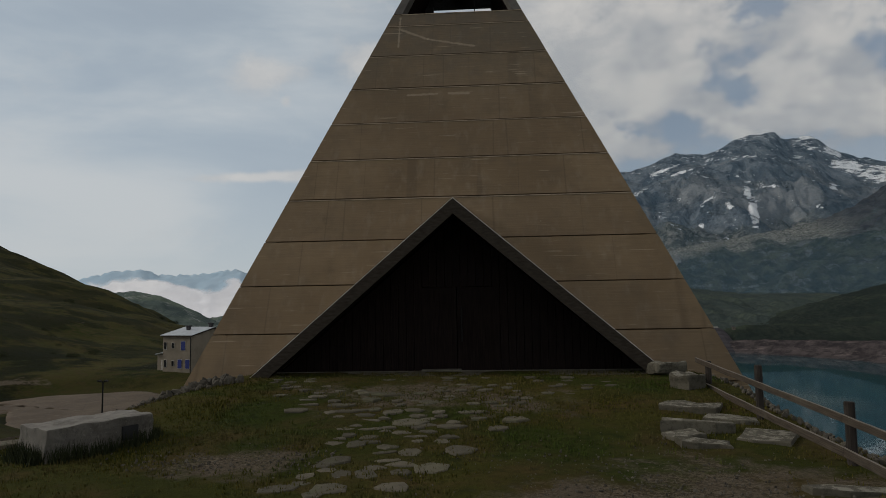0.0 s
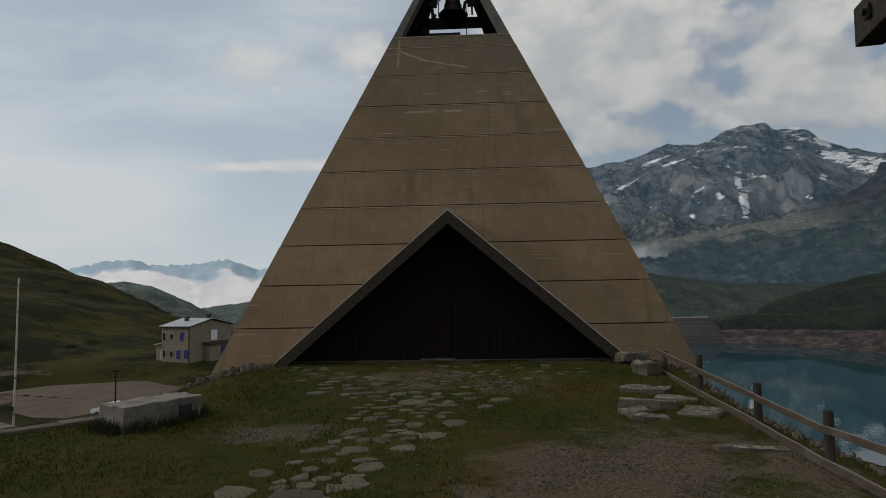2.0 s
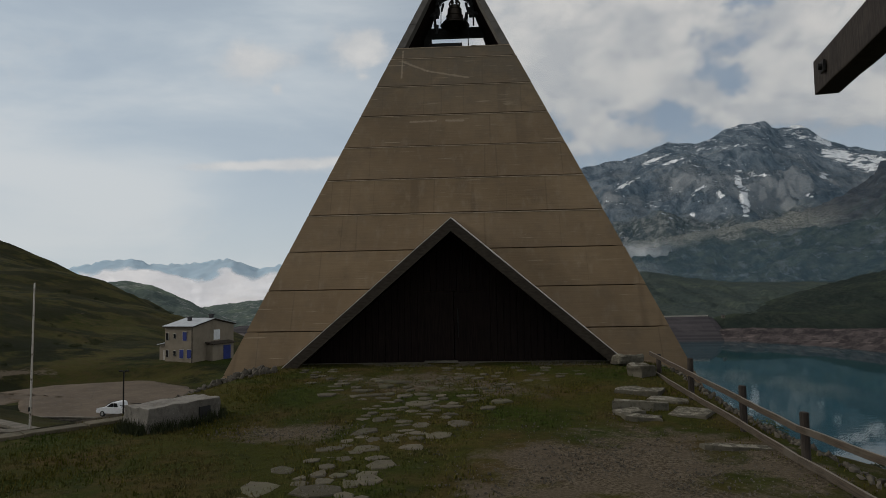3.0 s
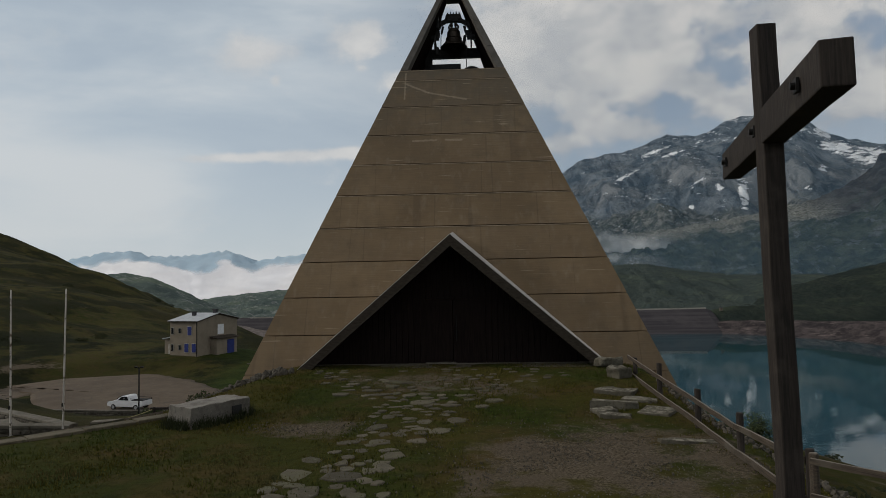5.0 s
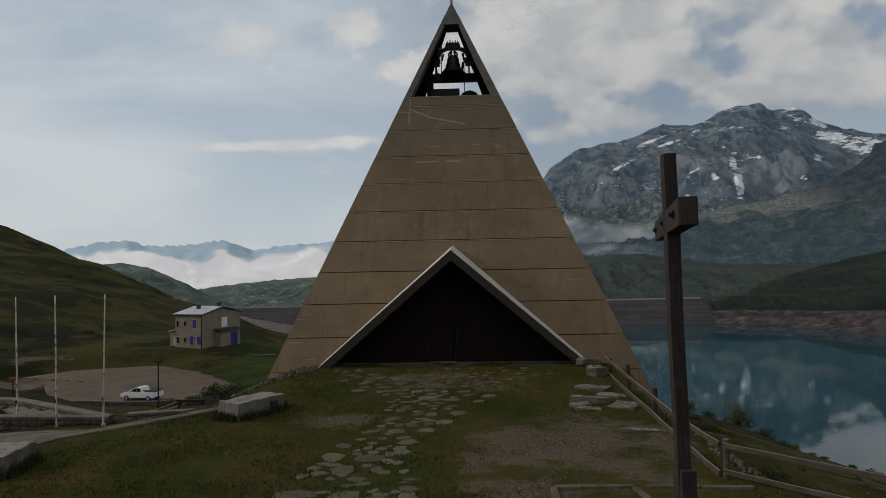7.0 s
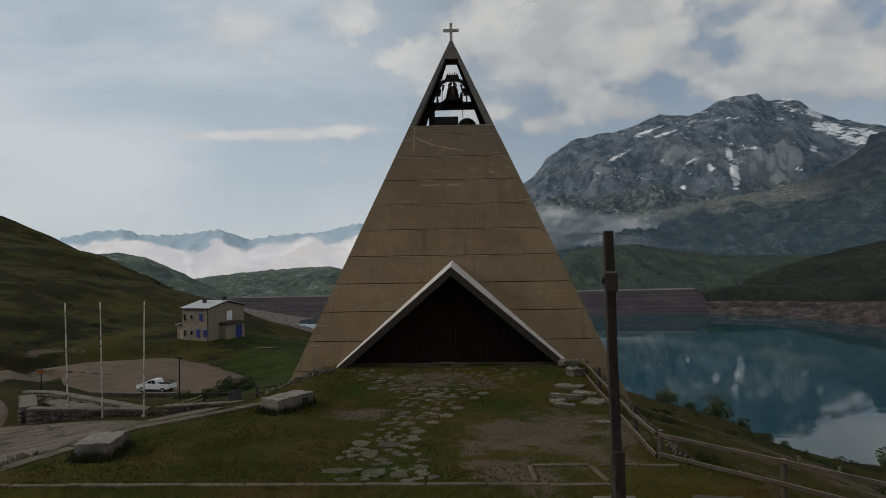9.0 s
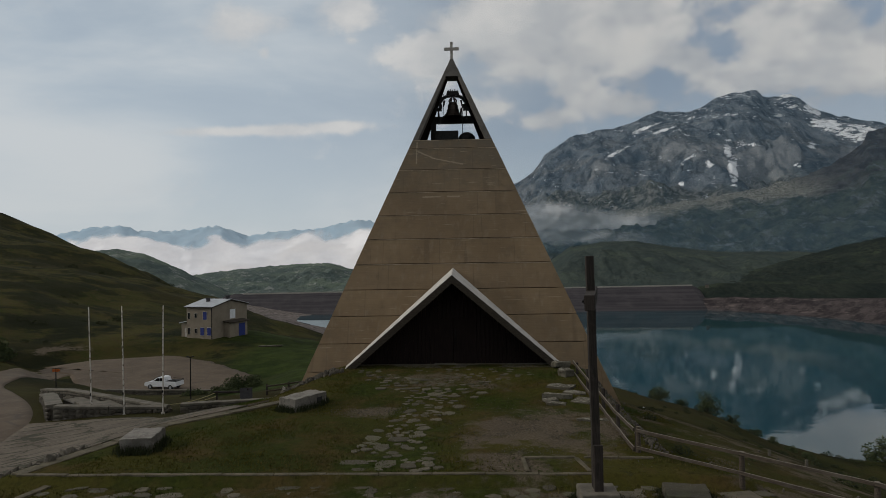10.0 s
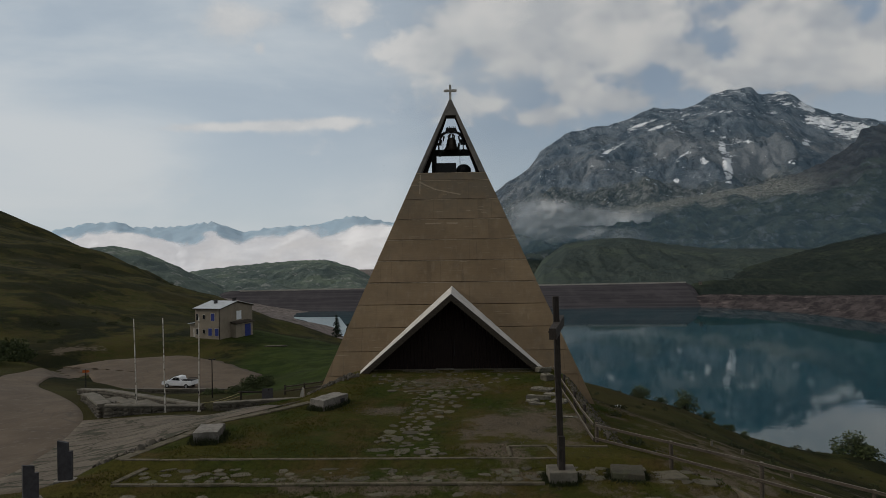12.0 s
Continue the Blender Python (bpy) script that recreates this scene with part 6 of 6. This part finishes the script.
    part("annex_roof", bm, "roof", annex)
    part("annex_door", cube(-w - 1.2, -w - 0.75, 0.95, 1.02, 0.2, 1.8), "pale", annex)


build_house()


def build_street_bits():
    z = land_at(-21.2, 13.2)
    lamp = thing("street_lamp", pose(-21.1, 13.1, z), "thin dark lamp post with two small heads", "lamp post")
    top = -2.38 - z
    part("pole", rod(bmesh.new(), (0, 0, -0.2), (0, 0, top), 0.055, 0.04, 8), "iron", lamp)
    for s in (-1, 1):
        part("arm", rod(bmesh.new(), (0, 0, top - 0.08), (0.20 * s, 0, top - 0.02), 0.022, 0.022, 6), "iron", lamp)
        part("lamp_head", cube(min(0.10 * s, 0.30 * s), max(0.10 * s, 0.30 * s), -0.07, 0.07, top - 0.04, top + 0.05, bevel=0.02), "iron", lamp)
    z = land_at(-35.3, 18.4)
    sign = thing("road_sign", pose(-35.3, 18.4, z, 0, 0, 14), "small orange direction sign on a thin post", "sign")
    part("post", rod(bmesh.new(), (0, 0, -0.3), (0, 0, 1.95), 0.045, 0.045, 8), "iron", sign)
    bm = bmesh.new()
    prism(bm, [(-0.28, 0, 1.62), (0.24, 0, 1.62), (0.36, 0, 1.74), (0.24, 0, 1.86), (-0.28, 0, 1.86)], (0, -0.04, 0))
    part("sign_panel", bm, "orange", sign, "orange arrow-ended sign panel")
    for x, y, ang, h in ((-12.05, -22.3, 12, 1.30), (-12.3, -23.6, 50, 1.10)):
        z = land_at(x, y)
        p = thing("slate_marker", pose(x, y, z, 0, 0, ang), "upright dark slate slab with a stepped top", "marker", "slate markers by the road")
        bm = bmesh.new()
        prism(bm, [(-0.21, -0.06, -0.4), (0.21, -0.06, -0.4), (0.21, -0.06, h * 0.72), (0.10, -0.06, h * 0.72), (0.09, -0.06, h * 0.93), (-0.21, -0.06, h)], (0, 0.13, 0))
        roughen(bm, 0.01, 0.3, x)
        part("slab", bm, "slate", p)
        part("foot_stone", cut_block(0.6, 0.4, 0.14, 0.03, 2, 0.02, y), "block", p, m=pose(0, 0, -0.09))
    # barrier of poles with slack ropes, and a tilted board
    z = land_at(-15.2, 3.6)
    bar = thing("timber_barrier", pose(-15.4, 3.8, z, 0, 0, 4), "low timber barrier with slack pale ropes", "barrier")
    for x in (-0.0, 1.9):
        part("post", rod(bmesh.new(), (x, 0, -0.3), (x, 0, 0.60), 0.06, 0.065, 8), "wood", bar)
    part("rail", cube(-0.2, 2.2, -0.05, 0.05, 0.46, 0.58, bevel=0.015), "wood", bar)
    for k in (0.0, 0.25):
        bm = bmesh.new()
        pts = [Vector((-2.6 * u + 0.0, -0.9 * u, 0.52 - k * (1 - u) - 0.52 * u - 0.55 * u * (1 - u))) for u in np.linspace(0, 1, 9)]
        for a, b in zip(pts, pts[1:]):
            rod(bm, a, b, 0.025, 0.025, 5)
        part("rope", bm, "rope", bar)
    z = land_at(-13.3, 3.2)
    board = thing("info_board", pose(-13.3, 3.2, z, 0, 0, 18), "tilted grey board leaning on a timber frame", "board")
    part("panel", cube(-0.38, 0.38, -0.03, 0.03, 0.05, 0.85, bevel=0.01, m=Matrix.Rotation(radians(-28), 4, "X")), "slate", board)
    part("prop", rod(bmesh.new(), (0.1, 0.5, -0.1), (0.1, 0.28, 0.75), 0.04, 0.04, 6), "wood", board)
    row = [(x, y, land_at(x, y)) for x, y in ((-12.6, 5.2), (-11.2, 5.4), (-9.8, 5.6))]
    fence_run("short dark timber fence on the grass bank", [(x, y, z + 0.75, z + 0.62, z + 0.30) for x, y, z in row], -1, (0.10, 0.09), "")
    peg = thing("marker_stone", pose(-9.8, -1.0, -2.72), "small pale pointed marker stone", "marker")
    bm = bmesh.new()
    prism(bm, [(-0.13, 0, -0.2), (0.17, 0, -0.2), (0.15, 0, 0.55), (0.05, 0, 0.68), (-0.12, 0, 0.2)], (0, 0.12, 0))
    part("slab", bm, "pale", peg)
    # east bank
    x, y = 11.9, 5.8
    b = thing("info_post", pose(x, y, land_at(x, y)), "wooden post with a small white sign box", "sign")
    part("post", cube(-0.12, 0.12, -0.10, 0.10, -0.3, 0.93, bevel=0.01), "dark_wood", b)
    part("sign_box", cube(-0.20, 0.20, -0.14, 0.14, 0.93, 1.20, bevel=0.02), "white", b)
    for x, y in ((11.77, -12.79), (13.27, -12.48), (13.96, -15.53)):
        p = thing("marker_post", pose(x, y, land_at(x, y)), "short pale marker post on the grass slope", "marker", "marker posts on the slope")
        part("stake", cube(-0.05, 0.05, -0.035, 0.035, -0.3, 0.22, bevel=0.015), "coping", p)


build_street_bits()


def build_planks():
    rnd = random.Random(31)
    p = thing("plank_pile", pose(-30.5, 65.0, land_at(-30.5, 65.0), 0, 0, 12), "low pile of weathered grey planks in the meadow", "planks")
    for i in range(7):
        z = 0.06 * (i % 3)
        part("plank", cube(-1.7, 1.7, -0.1, 0.1, z, z + 0.05, bevel=0.008), "rail", p, m=pose(rnd.uniform(-0.3, 0.3), 0.24 * (i // 3) - 0.2, 0.0, 0, 0, rnd.uniform(-6, 6)))


build_planks()


# ---- plants ----
def clump(bm_data, c, r, n, rnd, leaf_size, flat=0.75):
    verts, faces = bm_data
    for _ in range(n):
        d = Vector((rnd.gauss(0, 1), rnd.gauss(0, 1), rnd.gauss(0, 1))).normalized()
        p = c + Vector((d.x * r, d.y * r, d.z * r * flat)) * (rnd.random() ** 0.4)
        u = Vector((rnd.gauss(0, 1), rnd.gauss(0, 1), rnd.gauss(0, 1))).normalized()
        w = u.orthogonal().normalized()
        s = leaf_size * rnd.uniform(0.6, 1.5)
        k = len(verts)
        verts += [p - u * s, p + w * s * 0.5, p + u * s, p - w * s * 0.5]
        faces.append((k, k + 1, k + 2, k + 3))


def mesh_from(data, name):
    me = bpy.data.meshes.new(name)
    me.from_pydata([tuple(v) for v in data[0]], [], data[1])
    return me


def bush(x, y, r, high, seed, label="dense dark green alpine bush", n=420, group="bushes on the slopes"):
    rnd = random.Random(seed)
    z = land_at(x, y)
    b = thing("bush", pose(x, y, z), label, "bush", group)
    bm = bmesh.new()
    crown = ([], [])
    for i in range(9):
        a = rnd.uniform(0, 6.28)
        rr = r * rnd.uniform(0.15, 0.75)
        tip = Vector((rr * math.cos(a), rr * math.sin(a), high * rnd.uniform(0.2, 0.8) * (1.1 - 0.5 * rr / r)))
        rod(bm, (0.1 * math.cos(a), 0.1 * math.sin(a), -0.1), tip, 0.035 * r, 0.012 * r, 5)
        clump(crown, tip, r * rnd.uniform(0.30, 0.48), n // 9, rnd, 0.050 * r, 0.8)
    clump(crown, Vector((0, 0, high * 0.15)), r * 0.95, n // 2, rnd, 0.050 * r, 0.35)
    part("stems", bm, "bark", b)
    part("crown", mesh_from(crown, "crown"), "bush", b)


for i, (x, y, r, h) in enumerate(((47, 36, 2.9, 2.6), (25.0, 30.5, 1.7, 2.4), (27.3, 30.0, 0.9, 1.3), (20.3, 31.0, 1.2, 1.3), (29.3, 29.5, 0.8, 0.7), (30.6, 28.5, 0.7, 0.8),
                                  (31.8, 27.5, 0.7, 0.6), (33.0, 26.5, 0.8, 0.7), (22.6, 31.0, 0.8, 0.7), (-20.6, 21.3, 1.5, 1.5), (-19.0, 21.9, 1.0, 1.1), (-62.0, 46.0, 3.4, 2.2), (-68.0, 48.0, 3.8, 2.6), (-60.5, 38.0, 3.2, 2.2), (-55.0, 22.0, 2.4, 2.6), (-50.5, 13.0, 2.2, 2.6),
                                  (-63.0, 34.0, 3.0, 2.4), (-24.0, 20.5, 1.3, 0.6), (-21.0, 19.5, 1.4, 0.6))):
    bush(x, y, r, h, 40 + i, n=2200 if r > 2.4 else 1300)


def fir(x, y, high, seed):
    rnd = random.Random(seed)
    t = thing("fir_tree", pose(x, y, land_at(x, y)), "small dark fir tree behind the chapel", "tree", "firs behind the chapel")
    part("trunk", rod(bmesh.new(), (0, 0, -0.3), (0, 0, high), 0.14, 0.02, 8), "bark", t)
    crown = ([], [])
    z = high * 0.10
    while z < high:
        reach = (1 - z / high) ** 0.85 * high * 0.27 + 0.08
        for k in range(9):
            a = rnd.uniform(0, 6.28)
            for s in np.linspace(0.15, 1, 7):
                c = Vector((reach * s * math.cos(a), reach * s * math.sin(a), z - 0.25 * reach * s))
                clump(crown, c, 0.16, 6, rnd, 0.13, 0.5)
        z += high * 0.055
    part("crown", mesh_from(crown, "crown"), "fir", t)


fir(-38.4, 157.0, 7.2, 3)
fir(-35.0, 158.0, 5.2, 4)


def scatter_stuff():
    rnd = random.Random(77)
    # dark shrubs over the western hillside
    data = ([], [])
    for _ in range(330):
        y = rnd.uniform(30, 400)
        x = -62 - y * rnd.uniform(0.02, 0.75)
        if noise.noise((x / 40, y / 40, 1.0)) < -0.05:
            continue
        r = (0.35 + 1.1 * rnd.random() ** 2) * (1 + y / 260)
        clump(data, Vector((x, y, land_at(x, y) + r * 0.10)), r, 320, rnd, 0.07 * r, 0.45)
    tagged(part("shrubs", mesh_from(data, "shrubs"), "shrub"), "low dark shrubs scattered over the hillside", "shrubs", kind="stuff")
    # weeds and low shrubs over the eastern bank
    data = ([], [])
    for _ in range(360):
        x, y = rnd.uniform(6.6, 44), rnd.uniform(-25, 48)
        r = 0.13 + 0.45 * rnd.random() ** 3
        clump(data, Vector((x, y, land_at(x, y) + r * 0.2)), r, int(40 + 220 * r), rnd, 0.07 * r + 0.03, 0.5)
    tagged(part("weeds", mesh_from(data, "weeds"), "shrub"), "low weeds and heather on the lakeside bank", "weeds", kind="stuff")

    def rubble(n, place, size, label):
        verts, faces = [], []
        bm0 = bmesh.new(); bmesh.ops.create_icosphere(bm0, subdivisions=1, radius=1.0)
        base = [v.co.copy() for v in bm0.verts]; tri = [[v.index for v in f.verts] for f in bm0.faces]; bm0.free()
        for _ in range(n):
            x, y = place()
            s = size * rnd.uniform(0.4, 1.3)
            q = Euler([rnd.uniform(0, 6.28) for _ in range(3)]).to_matrix()
            z, k = land_at(x, y), len(verts)
            for p in base:
                p = q @ Vector((p.x * 1.2, p.y * 0.8, p.z * 0.55)) * s * rnd.uniform(0.75, 1.2)
                verts.append((x + p.x, y + p.y, z + p.z + s * 0.15))
            faces += [[a + k for a in f] for f in tri]
        tagged(part("rubble", mesh_from((verts, faces), "rubble"), "rubble"), label, "rubble", kind="stuff")
    rubble(520, lambda: (5.75 + abs(rnd.gauss(0, 0.45)), rnd.uniform(-19.0, -7.0)), 0.065, "heap of grey rubble along the lake side of the fence")
    rubble(260, lambda: (lambda u: (-5.2 - 1.9 * u + rnd.gauss(0, 0.16), -8.4 - 1.6 * u + rnd.gauss(0, 0.2)))(rnd.random()), 0.12, "grey rubble along the chapel's foot")
    rubble(160, lambda: (rnd.uniform(-13.5, -10.8), rnd.gauss(-19.0, 0.9)), 0.16, "loose stones beside the terrace kerb")
    rubble(60, lambda: (lambda a: (a, rnd.gauss(-a * 0.9 - 6.0, 4.0)))(rnd.uniform(7, 20)), 0.075, "scattered stones on the lakeside bank")
    rubble(3200, lambda: (rnd.gauss(2.7, 1.4), rnd.gauss(-17.2, 1.9)), 0.017, "pebbles on the worn earth patch")
    rubble(420, lambda: (rnd.gauss(-2.9, 0.8), rnd.gauss(-14.2, 0.4)), 0.022, "pebbles on the small bare patch")


scatter_stuff()


def grass_tufts():
    rnd = random.Random(5)
    verts, faces = [], []
    xs, ys = [], []
    while len(xs) < 34000:
        x, y = rnd.uniform(-11.5, 9.0), rnd.uniform(-25.5, -7.2)
        bare = max(0, 1.25 - math.hypot((x - 2.9) / 3.0, (y + 17.2) / 4.2)) + max(0, 1.1 - math.hypot((x + 2.9) / 1.4, (y + 14.2) / 0.7))
        path = 0.22 if path_edges(y)[0] < x < path_edges(y)[1] else 0.0
        if rnd.random() < bare * 1.7 + path or noise.noise((x * 0.55, y * 0.55, 3)) < rnd.uniform(-0.5, 0.12):
            continue
        xs.append(x); ys.append(y)
    zs = land(np.array(xs), np.array(ys))
    for x, y, z in zip(xs, ys, zs):
        for _ in range(3):
            a, h = rnd.uniform(0, 6.28), rnd.uniform(0.02, 0.065)
            w, lean = 0.011, rnd.uniform(0.0, 0.7)
            dx, dy = math.cos(a), math.sin(a)
            px, py = x + rnd.uniform(-0.05, 0.05), y + rnd.uniform(-0.05, 0.05)
            k = len(verts)
            verts += [(px - dy * w, py + dx * w, z - 0.01), (px + dy * w, py - dx * w, z - 0.01), (px + dx * lean * h, py + dy * lean * h, z + h)]
            faces.append((k, k + 1, k + 2))
    tagged(part("grass", mesh_from((verts, faces), "grass"), "grass"), "short tufted grass over the terrace lawn", "grass", kind="stuff")
    verts, faces = [], []
    # taller fringe hugging the benches, slabs and the cross: x, y, turn, half sizes, height
    for cx, cy, ang, hx, hy, tall in ((-5.46, -13.36, 60, 0.83, 0.41, 0.34), (-8.88, -18.58, 9, 0.44, 0.61, 0.38), (3.60, -22.42, 0, 0.43, 0.42, 0.14), (5.68, -22.15, -10, 0.5, 0.47, 0.10)):
        ca, sa = math.cos(radians(ang)), math.sin(radians(ang))
        for _ in range(1900):
            u = rnd.uniform(-1, 1)
            out = abs(rnd.gauss(0, 0.10)) + 0.01
            lx, ly = rnd.choice(((u * hx, hy + out), (u * hx, -hy - out), (hx + out, u * hy), (-hx - out, u * hy)))
            x, y = cx + ca * lx - sa * ly, cy + sa * lx + ca * ly
            z, h = float(terrace_level(x, y)), tall * rnd.uniform(0.35, 1.0) * max(0.3, 1 - out * 2.2)
            b = rnd.uniform(0, 6.28); k = len(verts)
            verts += [(x - 0.012 * math.sin(b), y + 0.012 * math.cos(b), z - 0.02), (x + 0.012 * math.sin(b), y - 0.012 * math.cos(b), z - 0.02), (x + 0.4 * h * math.cos(b), y + 0.4 * h * math.sin(b), z + h)]
            faces.append((k, k + 1, k + 2))
    # fringe coloured dark to paint the occlusion at the blocks' feet
    tagged(part("grass", mesh_from((verts, faces), "grass"), "shrub"), "long grass round the stone blocks, shade in its dark colour", "grass", kind="stuff")


PATH_Y, PATH_WEST, PATH_EAST = [-20.9, -17.81, -14.95, -11.89, -10.2, -9.19], [-2.57, -2.51, -1.84, -1.65, -3.18, -4.18], [0.0, -0.64, -0.32, 0.64, 1.79, 3.82]


def path_edges(y):
    return float(np.interp(y, PATH_Y, PATH_WEST)), float(np.interp(y, PATH_Y, PATH_EAST))


grass_tufts()


# ---- flagstones of the terrace, laid in the turf ----
LOW_STONES = [  # x, y, width, depth
    (-2.38, -20.05, 0.62, 0.42), (-1.55, -20.2, 0.60, 0.60), (-0.92, -20.35, 0.40, 0.50), (-0.35, -20.3, 0.22, 0.26), (-2.56, -19.02, 0.26, 0.36), (-0.64, -18.72, 0.24, 0.32), (-1.87, -18.67, 0.54, 0.72),
    (-1.17, -18.58, 0.25, 0.46), (-2.45, -18.48, 0.3, 0.4), (-0.79, -18.18, 0.19, 0.25), (-1.39, -17.85, 0.62, 0.5), (-2.24, -17.72, 0.5, 0.6), (-0.81, -17.34, 0.28, 0.5), (-1.8, -17.25, 0.17, 0.23),
    (-1.59, -17.04, 0.22, 0.36), (-2.16, -16.86, 0.29, 0.48), (-0.77, -16.59, 0.39, 0.48), (-1.75, -15.57, 0.43, 0.34), (-1.14, -15.54, 0.35, 0.42), (-0.41, -15.49, 0.32, 0.42)]
HIGH_STONES = [
    (-1.61, -14.96, 0.28, 0.40), (-1.12, -14.9, 0.25, 0.44), (-0.84, -14.86, 0.22, 0.5), (0.0, -14.59, 0.43, 0.5), (-0.44, -14.37, 0.46, 0.33), (-1.41, -14.14, 0.36, 0.55), (-0.42, -13.64, 0.33, 0.5),
    (0.3, -13.53, 0.46, 0.52), (-1.31, -13.23, 0.28, 0.4), (0.1, -12.74, 0.32, 0.31), (0.87, -12.28, 0.33, 0.31), (0.11, -12.13, 0.4, 0.36), (-0.62, -11.87, 0.51, 0.56), (1.2, -11.68, 0.44, 0.6),
    (0.46, -11.21, 0.42, 0.3), (-1.0, -11.17, 0.32, 0.5), (-1.76, -11.09, 0.64, 0.38), (-2.82, -11.01, 0.43, 0.34), (-2.08, -10.69, 0.44, 0.32), (-0.38, -10.48, 0.51, 0.36), (-1.58, -10.24, 0.45, 0.5), (-1.34, -9.78, 0.69, 0.5)]


def lay_flagstones():
    pav = thing("pavement", pose(0, 0, 0), "irregular flat field stones set in the turf", "stone path", kind="structure")
    rnd = random.Random(12)
    shapes = [(stone_mesh(rnd, w, d, 0.09, rnd.choice((5, 6, 6, 7, 8)), 0.34), w, d) for w, d in
              [(rnd.uniform(0.34, 0.62), rnd.uniform(0.24, 0.42)) for _ in range(16)] + [(rnd.uniform(0.62, 0.92), rnd.uniform(0.42, 0.6)) for _ in range(8)]]
    laid = []

    def lay(n, place, big, size=1.0):
        tries = 0
        while n and tries < 9000:
            tries += 1
            x, y = place()
            me, w, d = rnd.choice(shapes if big else shapes[:16])
            r = (w + d) / 4 * size
            if any((x - a) ** 2 + ((y - b) * 1.25) ** 2 < (r + s) ** 2 * 0.80 for a, b, s in laid):
                continue
            if any(math.hypot(x - a, y - b) < 0.7 for a, b in ((-5.43, -13.36), (3.55, -22.42))):
                continue
            laid.append((x, y, r))
            part("flagstone", me, "stone", pav, m=pose(x, y, land_at(x, y) + rnd.uniform(0.006, 0.022), rnd.uniform(-2, 2), rnd.uniform(-2, 2), rnd.uniform(-25, 25)) @ Matrix.Diagonal((size, size, 1, 1)))
            n -= 1

    def on_path(lo, hi):
        y = rnd.uniform(lo, hi)
        west, east = path_edges(y)
        return west + (east - west) * rnd.random(), y
    # the stones that stand out on the path
    for x, y, w, d in LOW_STONES + HIGH_STONES:
        me, w0, d0 = rnd.choice(shapes)
        laid.append((x, y, (w + d) / 4))
        m = pose(x, y, land_at(x, y) + rnd.uniform(0.010, 0.024), rnd.uniform(-2, 2), rnd.uniform(-2, 2), rnd.uniform(-14, 14))
        part("flagstone", me, "stone", pav, m=m @ Matrix.Diagonal((1.24 * w / w0, 1.15 * d / d0, 1, 1)))
    # smaller, half-sunk ones between them
    lay(44, lambda: on_path(-20.8, -13.2), False, 0.8)
    lay(100, lambda: on_path(-13.2, -8.1), False, 0.75)
    lay(92, lambda: (rnd.uniform(-9.9, 8.3), rnd.uniform(-22.6, -21.35)), True)
    lay(40, lambda: (rnd.uniform(-9.5, 9.5), rnd.uniform(-26.0, -23.2)), True)


lay_flagstones()
